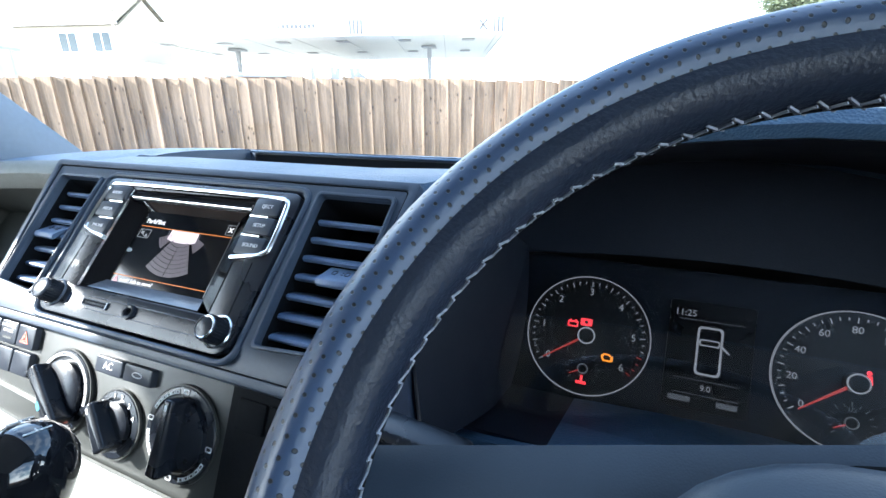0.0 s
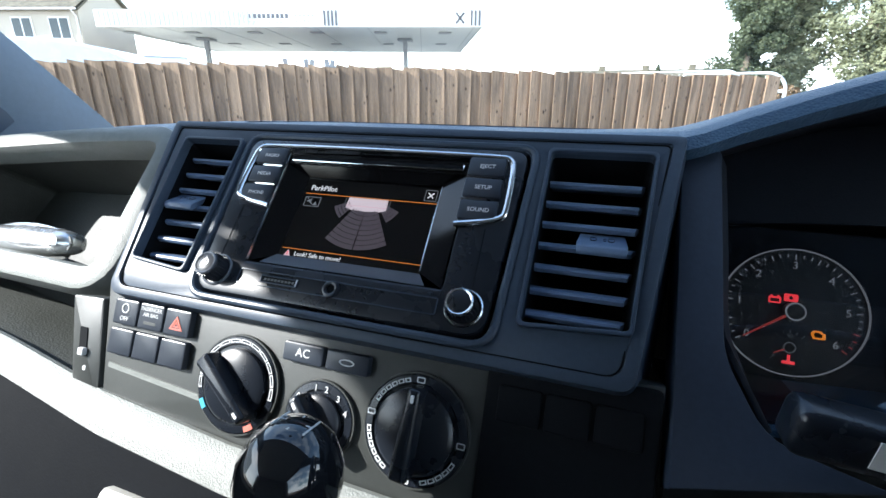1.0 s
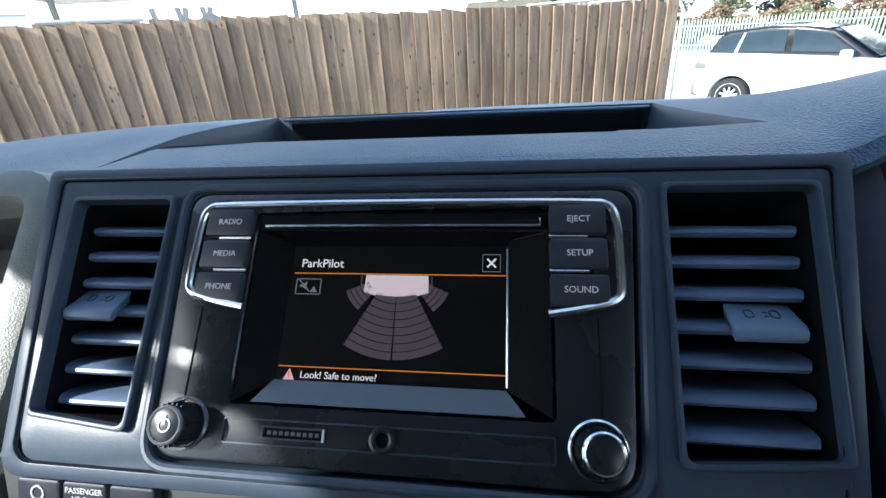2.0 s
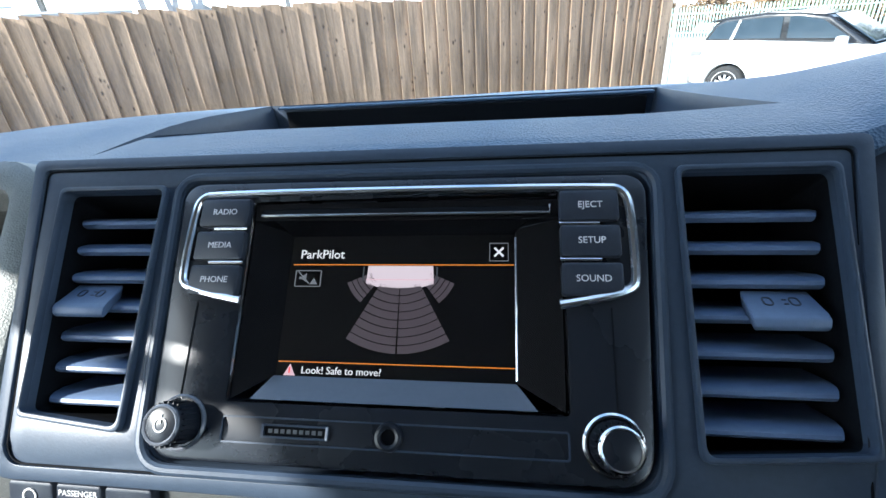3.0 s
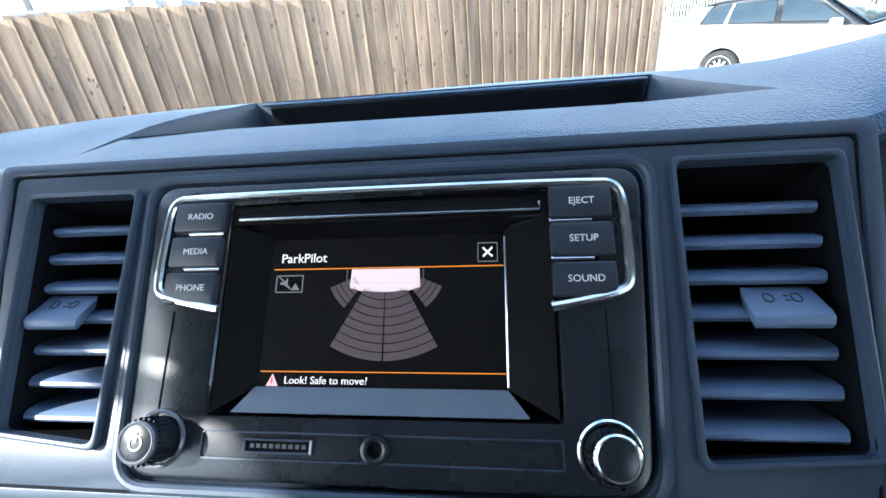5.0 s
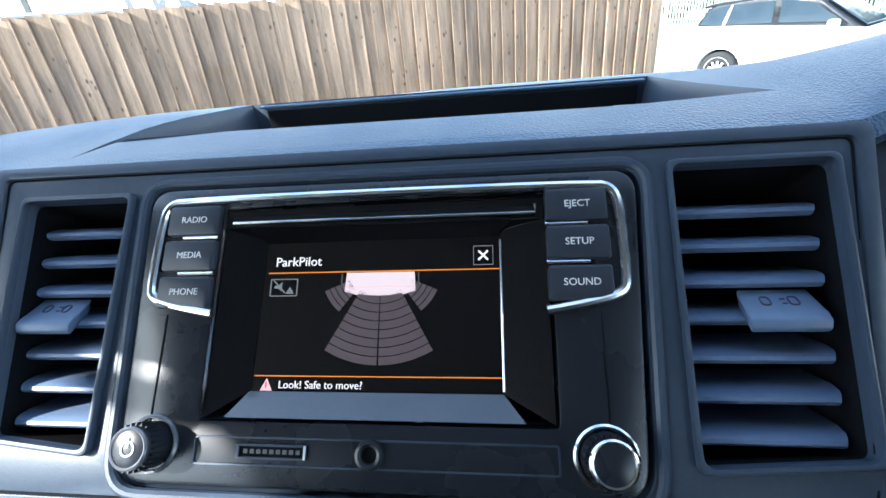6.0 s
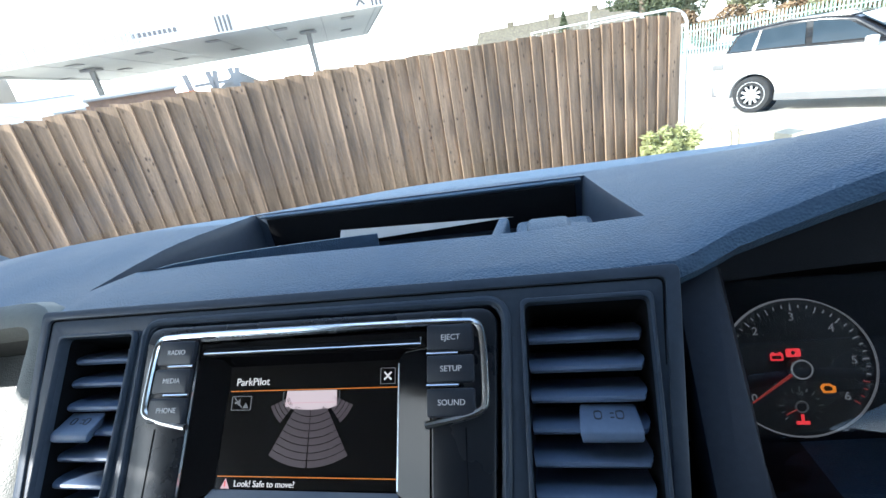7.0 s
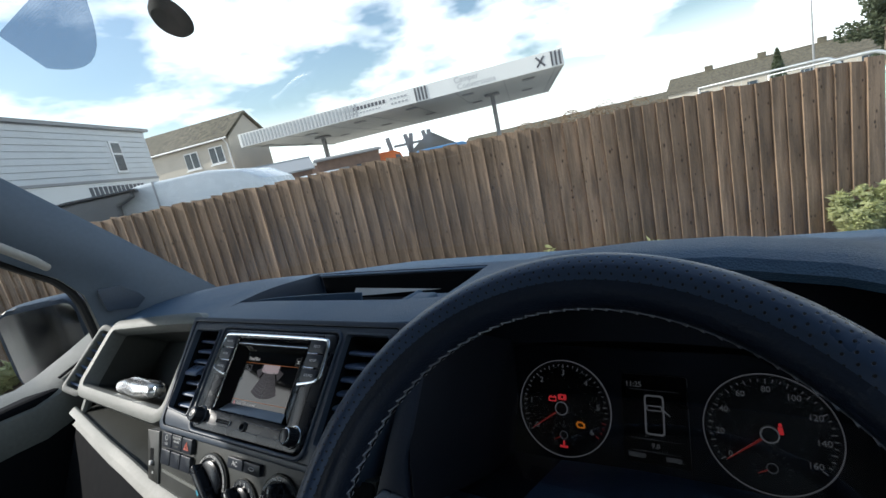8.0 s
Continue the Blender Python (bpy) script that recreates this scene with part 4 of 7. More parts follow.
bm = moved(box(-0.003, 0.003, 0.0009, 0.0012, -0.00045, 0.00045), at(0.0475, 0, 0.0297) @ pose(0, 0, 0, 0, 45, 0))
moved2 = moved(box(-0.003, 0.003, 0.0009, 0.0012, -0.00045, 0.00045), at(0.0475, 0, 0.0297) @ pose(0, 0, 0, 0, -45, 0))
part("close_cross", merge(bm, moved2), M_E_WHITE, disp)
part("sound_key", plate(rounded(rect(-0.0530, -0.0395, 0.0122, 0.0205), 0.0006), [rounded(rect(-0.0526, -0.0399, 0.0126, 0.0201), 0.0004)], 0.0009, 0.0013), M_E_DIM, disp)
bm = prism([(-0.0508, 0.0172), (-0.0492, 0.0172), (-0.0472, 0.0190), (-0.0472, 0.0146), (-0.0492, 0.0160), (-0.0508, 0.0160)], 0.0009, 0.0012)
prism([(-0.0432, 0.0166), (-0.0412, 0.0134), (-0.0452, 0.0134)], 0.0009, 0.0012, bm=bm)
merge(bm, moved(box(-0.0042, 0.0042, 0.0008, 0.0011, -0.0003, 0.0003), at(-0.0485, 0, 0.0168) @ pose(0, 0, 0, 0, 45, 0)))
part("sound_symbol", bm, M_E_DIM, disp)
on_display([(-0.0158, 0.0228), (0.0162, 0.0228), (0.0168, 0.0140), (0.0110, 0.0124), (0.0002, 0.0119), (-0.0106, 0.0124), (-0.0164, 0.0140)], M_E_PINK, "vehicle_shape")
on_display([(-0.0164, 0.0162), (0.0168, 0.0162), (0.0168, 0.0157), (-0.0164, 0.0157)], M_E_PINKD, "bumper_line", 0.0008)
for s in (-1, 1):
    on_display(rect(min(s * 0.0178, s * 0.0184), max(s * 0.0178, s * 0.0184), 0.015, 0.0225), M_E_DIM2, "mirror_mark")
def arc_band(r0, r1, a0, a1, c, n=14):
    o = [(c[0] + r1 * math.sin(radians(a)), c[1] - r1 * math.cos(radians(a))) for a in spaced(a0, a1, n)]
    i = [(c[0] + r0 * math.sin(radians(a)), c[1] - r0 * math.cos(radians(a))) for a in spaced(a1, a0, n)]
    return o + i


for k in range(8):
    r0 = 0.0190 + 0.00390 * k
    for a0, a1 in ((-29.5, -0.5), (0.5, 29.5)):
        on_display(arc_band(r0, r0 + 0.0035, a0, a1, (0.0005, 0.0310)), M_E_MAUVE, "sensor_band")
for k in range(5):
    r0 = 0.0110 + 0.0026 * k
    for s in (-1, 1):
        a0, a1 = (-67, -38) if s < 0 else (38, 67)
        on_display(arc_band(r0, r0 + 0.0022, a0, a1, (0.0005 + s * 0.0045, 0.0235), 8), M_E_MAUVE, "sensor_band")
bm = prism([(-0.0500, -0.0247), (-0.0472, -0.0300), (-0.0528, -0.0300)], 0.0009, 0.0012)
part("warning_triangle", bm, M_E_PINKD, disp)
part("warning_mark", prism(rect(-0.0503, -0.0497, -0.0289, -0.0262), 0.0006, 0.0009), M_E_RED, disp)

# chrome clasp round the keys
CH = [(-0.0725, 0.0030), (-0.0905, 0.0062), (-0.1025, 0.0098), (-0.1045, 0.0150), (-0.1040, 0.0470), (-0.1020, 0.0545), (-0.0950, 0.0570), (0.0960, 0.0570), (0.1030, 0.0545), (0.1050, 0.0470), (0.1055, 0.0150), (0.1035, 0.0098), (0.0915, 0.0062), (0.0735, 0.0030)]
for _ in range(2):
    CH = [CH[0]] + [p for a_, b_ in zip(CH, CH[1:]) for p in ((0.75 * a_[0] + 0.25 * b_[0], 0.75 * a_[1] + 0.25 * b_[1]), (0.25 * a_[0] + 0.75 * b_[0], 0.25 * a_[1] + 0.75 * b_[1]))] + [CH[-1]]
part("chrome_clasp", tube([(x, -0.0112, z) for x, z in CH], 0.0022, 10), M_CHROME, radio, "bright chrome clasp round the keys", smooth=True)
KEY_ROW = [("RADIO", -1, 0.0465), ("MEDIA", -1, 0.0295), ("PHONE", -1, 0.0125), ("EJECT", 1, 0.0475), ("SETUP", 1, 0.0310), ("SOUND", 1, 0.0140)]
for txt, s, z in KEY_ROW:
    bm = prism(rounded([(-0.0128, 0.0072), (0.0128, 0.0072), (0.0128, -0.0072), (-0.0128, -0.0072)], 0.0018), -0.0132, -0.009, 0.0010)
    key = part("key", bm, M_BUTTON, radio, "black key with white word", smooth=True, m=at(s * 0.0872, 0, z))
    words("key_word", txt, 0.0042, at(0.0005, -0.0132, 0), M_PRINT, key)
    if z > 0.02:
        part("key_bar", tube([(s * 0.0742, -0.0120, z - 0.0083), (s * 0.0915, -0.0120, z - 0.0083)], 0.0009, 6), M_CHROME, radio, "chrome bar between keys")

# knobs
def knob(x):
    k = part("knob", lathe([(0.0, -0.0235), (0.0070, -0.0235), (0.0079, -0.0229), (0.0083, -0.0218), (0.0092, -0.013), (0.0094, -0.010), (0.0, -0.010)], 40), M_RADIO, radio, "round black volume knob", smooth=True, m=at(x, 0, -0.0515))
    part("knob_ring", lathe([(0.0069, -0.0237), (0.0076, -0.0240), (0.0083, -0.0234), (0.0084, -0.0226), (0.0069, -0.0229), (0.0069, -0.0237)], 40), M_CHROME if x > 0 else M_BEZEL, k, "bright ring of the knob", smooth=True)
    part("knob_collar", lathe([(0.0104, -0.0118), (0.0112, -0.0121), (0.0120, -0.0114), (0.0120, -0.010), (0.0104, -0.010)], 40), M_CHROME if x > 0 else M_BEZEL, k, smooth=True)
    for q in range(24):
        part("knob_rib", moved(box(-0.0003, 0.0003, -0.0212, -0.0135, 0.0082, 0.0095), pose(0, 0, 0, 0, 15 * q, 0)), M_RADIO, k)
    return k


kl = knob(-0.092)
bm = plate([(0.0030 * math.cos(a), 0.0030 * math.sin(a)) for a in spaced(0, 2 * math.pi * 15 / 16, 16)], [[(0.0024 * math.cos(a), 0.0024 * math.sin(a)) for a in spaced(0, 2 * math.pi * 15 / 16, 16)]], -0.0239, -0.0234)
box(-0.0003, 0.0003, -0.0240, -0.0234, 0.0005, 0.0042, bm=bm)
part("power_symbol", bm, M_PRINT2, kl)
knob(0.092)
slot = part("card_slot", plate(rect(-0.0535, -0.0235, -0.0558, -0.0502), [rect(-0.0523, -0.0247, -0.0550, -0.0510)], -0.0116, -0.0104), M_FASCIA, radio)
part("slot_mouth", box(-0.0523, -0.0247, -0.0106, -0.0100, -0.0550, -0.0510), M_DARK, slot)
for k in range(9):
    part("card_contact", box(-0.0505 + 0.0028 * k, -0.0488 + 0.0028 * k, -0.0110, -0.0105, -0.0538, -0.0522), M_TRIM, slot)
part("slot_tip", box(-0.0246, -0.0236, -0.0121, -0.0104, -0.0556, -0.0504, 0.0003), M_PRINT2, slot)
aux = part("aux_socket", lathe([(0.0032, -0.0095), (0.0032, -0.0125), (0.0044, -0.0130), (0.0056, -0.0126), (0.0060, -0.0105)], 28), M_RADIO, radio, "round audio socket", smooth=True, m=at(0.0025, 0, -0.0530))
part("socket_bore", lathe([(0.0, -0.0106), (0.0033, -0.0106)], 20), M_DARK, aux)

# ---- climate controls on the lower panel ----
PW = at(0, 0, H) @ PLOC


def rotary(x, z, r, turn, label):
    k = thing("rotary_control", PW @ at(x, 0, z), label, "rotary control", group="climate controls")
    part("dial", lathe([(0.0, -0.0030), (r - 0.0065, -0.0030), (r - 0.0055, -0.0042), (r - 0.0012, -0.0036), (r, -0.0020), (r, 0.002), (0.0, 0.002)], 48), M_RADIO, k, smooth=True)
    part("dial_rim", lathe([(r - 0.0004, -0.0030), (r + 0.0006, -0.0030), (r + 0.0008, -0.001), (r - 0.0004, -0.001)], 48), M_PANEL, k, smooth=True)
    # turning body with a grip bar across
    rb_ = r - 0.0085
    grip = part("grip_disc", lathe([(0.0, -0.0085), (rb_ - 0.003, -0.0085), (rb_, -0.0065), (rb_, -0.002), (0, -0.002)], 40), M_RADIO, k, smooth=True, m=pose(0, 0, 0, 0, turn, 0))
    bm_ = prism(rounded([(-0.0042, rb_ + 0.0025), (0.0042, rb_ + 0.0025), (0.0058, -rb_ - 0.001), (-0.0058, -rb_ - 0.001)], 0.003), -0.0200, -0.006, 0.0028, seg=3)
    part("grip_bar", bm_, M_RADIO, grip, smooth=True)
    part("grip_mark", prism(rounded(rect(-0.0011, 0.0011, rb_ - 0.0055, rb_ - 0.0010), 0.0008), -0.0203, -0.0198), M_PRINT2, grip)
    return k


def dial_arc(parent, r0, r1, a0, a1, material, y=-0.0046, cells=0):
    n_ = max(1, cells)
    step = (a1 - a0) / n_
    for q in range(n_):
        b0, b1 = a0 + step * q + 0.8, a0 + step * (q + 1) - 0.8
        o = [(r1 * math.sin(radians(a)), r1 * math.cos(radians(a))) for a in spaced(b0, b1, 6)]
        i = [(r0 * math.sin(radians(a)), r0 * math.cos(radians(a))) for a in spaced(b1, b0, 6)]
        if cells:
            w = (r1 - r0) * 0.22
            o2 = [((r1 - w) * math.sin(radians(a)), (r1 - w) * math.cos(radians(a))) for a in spaced(b0 + 1.5, b1 - 1.5, 6)]
            i2 = [((r0 + w) * math.sin(radians(a)), (r0 + w) * math.cos(radians(a))) for a in spaced(b1 - 1.5, b0 + 1.5, 6)]
            part("dial_mark", plate(o + i, [o2 + i2], y, y + 0.0005), material, parent)
        else:
            part("dial_mark", prism(o + i, y, y + 0.0005), material, parent)


k1 = rotary(-0.062, -0.046, 0.0335, 130, "black temperature dial with blue and red marks")
dial_arc(k1, 0.0288, 0.0312, -105, 100, M_PRINT2, cells=12)
dial_arc(k1, 0.0285, 0.0322, -133, -118, M_BLUE)
dial_arc(k1, 0.0285, 0.0322, 140, 155, M_RED)
k2 = rotary(0.0055, -0.0555, 0.0255, -38, "black fan speed dial with white numbers")
for txt, a in (("0", -52), ("1", -12), ("2", 10), ("3", 38), ("4", 66)):
    words("dial_number", txt, 0.0058, at(0.0208 * math.sin(radians(a)), -0.0044, 0.0208 * math.cos(radians(a))), M_PRINT2, k2)
k3 = rotary(0.0715, -0.046, 0.0335, 4, "black air direction dial with white marks")
dial_arc(k3, 0.0282, 0.0308, -65, -12, M_PRINT2, cells=6)
dial_arc(k3, 0.0282, 0.0308, -150, -95, M_PRINT2, cells=6)
dial_arc(k3, 0.0282, 0.0308, 115, 165, M_PRINT2, cells=5)
for a in (0, -80, 95, 183):
    bm = plate(rounded(rect(-0.0026, 0.0026, -0.0016, 0.0020), 0.0010), [rounded(rect(-0.0020, 0.0020, -0.0010, 0.0014), 0.0006)], -0.0046, -0.0041)
    part("dial_symbol", moved(bm, at(0.0296 * math.sin(radians(a)), 0, 0.0296 * math.cos(radians(a)))), M_PRINT2, k3)


def push_button(x0, x1, z0, z1, name, label, group, material=None):
    b = thing(name, PW @ at((x0 + x1) / 2, 0, (z0 + z1) / 2), label, "button", group=group)
    w_, h_ = (x1 - x0) / 2, (z1 - z0) / 2
    part("button_cap", prism(rounded(rect(-w_ + 0.0006, w_ - 0.0006, -h_ + 0.0006, h_ - 0.0006), 0.002), -0.0050, 0.003, 0.0012), material or M_BUTTON, b, smooth=True)
    return b


b = push_button(-0.0285, 0.0035, -0.0225, -0.0085, "push_button", "black button with the letters AC", "climate buttons")
words("button_word", "AC", 0.0080, at(0, -0.0051, 0.0), M_PRINT2, b)
b = push_button(0.0045, 0.0365, -0.0225, -0.0085, "push_button", "black air recirculation button with a curved arrow", "climate buttons")
bm = plate([(0.0055 * math.cos(a), 0.0022 * math.sin(a)) for a in spaced(0, 2 * math.pi * 15 / 16, 16)], [[(0.0046 * math.cos(a), 0.0014 * math.sin(a)) for a in spaced(0, 2 * math.pi * 15 / 16, 16)]], -0.0055, -0.0048)
part("button_symbol", bm, M_PRINT2, b)
SW = [(-0.1870, -0.1615), (-0.1610, -0.1355), (-0.1350, -0.1095)]
b = push_button(SW[0][0], SW[0][1], -0.0235, -0.0030, "switch_button", "grey button with a stop-start symbol and OFF", "switch block")
words("button_word", "OFF", 0.0050, at(0, -0.0051, -0.005), M_PRINT2, b)
part("button_symbol", plate([(0.0038 * math.cos(a), 0.003 + 0.0038 * math.sin(a)) for a in spaced(0, 6.0, 14)], [[(0.003 * math.cos(a), 0.003 + 0.003 * math.sin(a)) for a in spaced(0, 6.0, 14)]], -0.0055, -0.0048), M_PRINT2, b)
b = push_button(SW[1][0], SW[1][1], -0.0235, -0.0030, "switch_button", "grey passenger airbag indicator panel", "switch block")
words("button_word", "PASSENGER", 0.0040, at(0, -0.0051, 0.0055), M_PRINT2, b)
words("button_word", "AIR BAG", 0.0040, at(0, -0.0051, 0.0012), M_PRINT2, b)
part("indicator_bar", prism(rect(-0.006, 0.006, -0.0058, -0.0036), -0.0052, -0.0047), M_PANEL, b)
b = push_button(SW[2][0], SW[2][1], -0.0235, -0.0030, "hazard_button", "grey hazard button with a red triangle", "switch block")
bm = plate([(0, 0.005), (0.0062, -0.0052), (-0.0062, -0.0052)], [[(0, 0.0028), (0.0042, -0.0040), (-0.0042, -0.0040)]], -0.0055, -0.0048)
plate([(0, 0.0015), (0.003, -0.0033), (-0.003, -0.0033)], [[(0, 0.0), (0.0017, -0.0027), (-0.0017, -0.0027)]], -0.0055, -0.0048, bm=bm)
part("button_symbol", bm, M_RED, b)
for x0, x1 in SW:
    push_button(x0, x1, -0.0465, -0.0255, "blank_button", "plain blanking button", "switch block", M_BUTTON)
# blank row: the deep shade at this end is put in as near-black
part("blank_row_panel", moved(prism(rounded(rect(0.111, 0.204, -0.112, 0.004), 0.004), -0.0030, 0.001, 0.001), PLOC), M_DARK, dash, smooth=True)
for k in range(3):
    push_button(0.118 + 0.0265 * k, 0.1435 + 0.0265 * k, -0.030, -0.008, "blank_button", "plain blanking button", "blank row", M_DARK)

# ---- gear stick ----
gear = thing("gear_stick", at(0.036, -0.140, H - 0.42), "short gear stick with a glossy black knob", "gear stick")
bm = lathe([(0.0, 0.030), (0.010, 0.0285), (0.019, 0.022), (0.0245, 0.011), (0.0255, 0.0), (0.0240, -0.012), (0.0205, -0.024), (0.0180, -0.034), (0.0185, -0.042), (0.0150, -0.046), (0.0, -0.046)], 40)
kb = part("gear_knob", moved(bm, pose(0, 0, 0, 90, 0, 0)), M_KNOBBALL, gear, "glossy black gear knob", smooth=True, m=at(0, 0, 0.335) @ pose(0, 0, 0, -14, 4, 0))
for x0, x1, z0, z1 in ((-0.009, -0.0083, -0.007, 0.007), (-0.0004, 0.0004, -0.007, 0.007), (0.0083, 0.009, -0.007, 0.007), (-0.009, 0.009, -0.0004, 0.0004)):
    part("shift_mark", box(x0, x1, z0, z1, 0.0286, 0.0292), M_PRINT2, kb)
part("knob_collar", moved(lathe([(0.0186, -0.041), (0.0200, -0.044), (0.0195, -0.050), (0.012, -0.051)], 32), pose(0, 0, 0, 90, 0, 0)), M_CHROME, kb, smooth=True)
part("lever", tube([(0, -0.005, 0.29), (0, 0.01, 0.16), (0, 0.03, 0.0)], 0.008, 12), M_RUBBER, gear, smooth=True)
part("gaiter", moved(lathe([(0.014, 0.17), (0.022, 0.14), (0.026, 0.12), (0.036, 0.09), (0.040, 0.07), (0.058, 0.03), (0.07, 0.0)], 24), pose(0, 0, 0, 90, 0, 0)), M_LEATHER, gear, "black leather gaiter", smooth=True)
bm = box(-0.10, 0.15, -0.20, 0.12, H - 0.62, H - 0.42, 0.03, 3)
solo("gear_console", bm, M_FASCIA, "dark plastic console under the gear stick", "console", smooth=True)

# ---- instrument cluster ----
CLU = pose(0.4205, 0.142, H - 0.080, -25, 0, 0)
cluster = thing("instrument_cluster", CLU, "dark instrument cluster with two round gauges and a display", "instrument cluster")
part("face_panel", prism(rounded(rect(-0.172, 0.172, -0.068, 0.07), 0.03), 0.004, 0.012, 0.002), M_SHROUD, cluster, smooth=True)
bm = sheet(lambda u, v: (-0.19 + 0.38 * u, -0.004 + 0.01 * v, 0.066 + (0.072 + 0.020 * math.sin(math.pi * u)) * v + 0.012 * math.sin(math.pi * u)), spaced(0, 1, 12), spaced(0, 1, 3))
part("upper_shroud", thick(bm, 0.003), M_SHROUD, cluster, "matt black panel above the gauges", smooth=True)
bm = sheet(lambda u, v: (-0.20 + 0.40 * u, 0.006 - 0.10 * v, -0.060 - 0.02 * v), spaced(0, 1, 10), spaced(0, 1, 3))
part("lower_shroud", thick(bm, 0.003), M_SHROUD, cluster, smooth=True)


def gauge(x, r, numbers, label, needle_turn, sub, sub_marks):
    g = part("gauge", lathe([(0.0, 0.0035), (r, 0.0035), (r, 0.010), (0, 0.010)], 64), M_GAUGE, cluster, label, m=at(x, 0, 0.0))
    part("gauge_ring", lathe([(r - 0.0002, 0.0030), (r - 0.0002, 0.0016), (r + 0.0003, 0.0010), (r + 0.0008, 0.0016), (r + 0.0010, 0.0040)], 72), M_E_RING, g, "bright ring round the gauge", smooth=True)
    for txt, a, size in numbers:
        words("gauge_number", txt, size, at((r - 0.0135) * math.sin(radians(a)), 0.0028, (r - 0.0135) * math.cos(radians(a))), M_E_DIM, g)
    for q in range(37):
        a = -126 + 7 * q
        ln = 0.0042 if q % 3 == 0 else 0.0024
        bm_ = moved(box(-0.0004, 0.0004, 0.0026, 0.0032, r - 0.004 - ln, r - 0.004), pose(0, 0, 0, 0, a, 0))
        part("tick", bm_, M_E_DIM if q < 33 or x > 0 else M_E_NEEDLE, g)
    part("hub_cap", lathe([(0.0, -0.0045), (0.0068, -0.0045), (0.0074, -0.003), (0.0074, 0.003), (0, 0.003)], 32), M_GAUGE, g, smooth=True)
    part("hub_ring", lathe([(0.0062, -0.0046), (0.0072, -0.0050), (0.0076, -0.0042)], 32), M_E_DIM, g, smooth=True)
    bm_ = prism([(-0.0011, 0.007), (0.0011, 0.007), (0.0004, r - 0.009), (-0.0004, r - 0.009)], -0.0022, -0.0010)
    part("needle", moved(bm_, pose(0, 0, 0, 0, needle_turn, 0)), M_E_NEEDLE, g, "dim red needle")
    # small gauge in the lower half
    for q in range(13):
        a = -130 + 260 / 12 * q
        bm_ = moved(box(-0.0003, 0.0003, 0.0026, 0.0032, 0.0120, 0.0142 if q % 2 else 0.0152), at(0, 0, -0.030) @ pose(0, 0, 0, 0, a, 0))
        part("small_tick", bm_, M_E_DIM2, g)
    part("small_hub", lathe([(0.0034, 0.0022), (0.0042, 0.0016), (0.0048, 0.0024)], 24), M_E_DIM2, g, smooth=True, m=at(0, 0, -0.030))
    words("gauge_number", sub, 0.0046, at(0, 0.0026, -0.0205), M_E_DIM2, g)
    part("small_needle", moved(prism([(-0.0006, 0.004), (0.0006, 0.004), (0.0003, 0.0125), (-0.0003, 0.0125)], 0.0016, 0.0022), at(0, 0, -0.030) @ pose(0, 0, 0, 0, -118, 0)), M_E_NEEDLE, g)
    for mx, mz, shape, material in sub_marks:
        part("warning_light", shape(mx, mz), material, g)
    return g


def mark_box(mx, mz):
    b_ = plate(rounded(rect(mx - 0.0045, mx + 0.0045, mz - 0.0028, mz + 0.0028), 0.001), [rounded(rect(mx - 0.0034, mx + 0.0034, mz - 0.0016, mz + 0.0012), 0.0006)], 0.0024, 0.0030)
    box(mx - 0.0032, mx - 0.0015, 0.0024, 0.0030, mz + 0.0028, mz + 0.0038, bm=b_)
    return box(mx + 0.0015, mx + 0.0032, 0.0024, 0.0030, mz + 0.0028, mz + 0.0038, bm=b_)


def mark_solid(mx, mz):
    return plate(rounded(rect(mx - 0.0050, mx + 0.0050, mz - 0.0032, mz + 0.0032), 0.0014), [[(mx + 0.0016 * math.cos(a), mz + 0.0016 * math.sin(a)) for a in spaced(0, 5.8, 10)]], 0.0024, 0.0030)


def mark_engine(mx, mz):
    o = [(-0.005, 0.001), (-0.003, 0.0035), (0.002, 0.0035), (0.0035, 0.0018), (0.0052, 0.0018), (0.0052, -0.0028), (0.0028, -0.0034), (-0.003, -0.0034), (-0.0042, -0.0012)]
    i = [(x * 0.62, z * 0.58) for x, z in o]
    return plate([(mx + x, mz + z) for x, z in o], [[(mx + x, mz + z) for x, z in i]], 0.0024, 0.0030)


def mark_oil(mx, mz):
    b_ = box(mx - 0.0045, mx + 0.0045, 0.0024, 0.0030, mz - 0.003, mz - 0.0005)
    return box(mx - 0.0010, mx + 0.0010, 0.0024, 0.0030, mz - 0.0005, mz + 0.0045, bm=b_)


def mark_belt(mx, mz):
    b_ = prism([(mx + 0.0016 * math.cos(a), mz + 0.0045 + 0.0016 * math.sin(a)) for a in spaced(0, 5.8, 10)], 0.0024, 0.0030)
    return prism([(mx - 0.0024, mz - 0.004), (mx + 0.0024, mz - 0.004), (mx + 0.0018, mz + 0.0026), (mx - 0.0018, mz + 0.0026)], 0.0024, 0.0030, bm=b_)


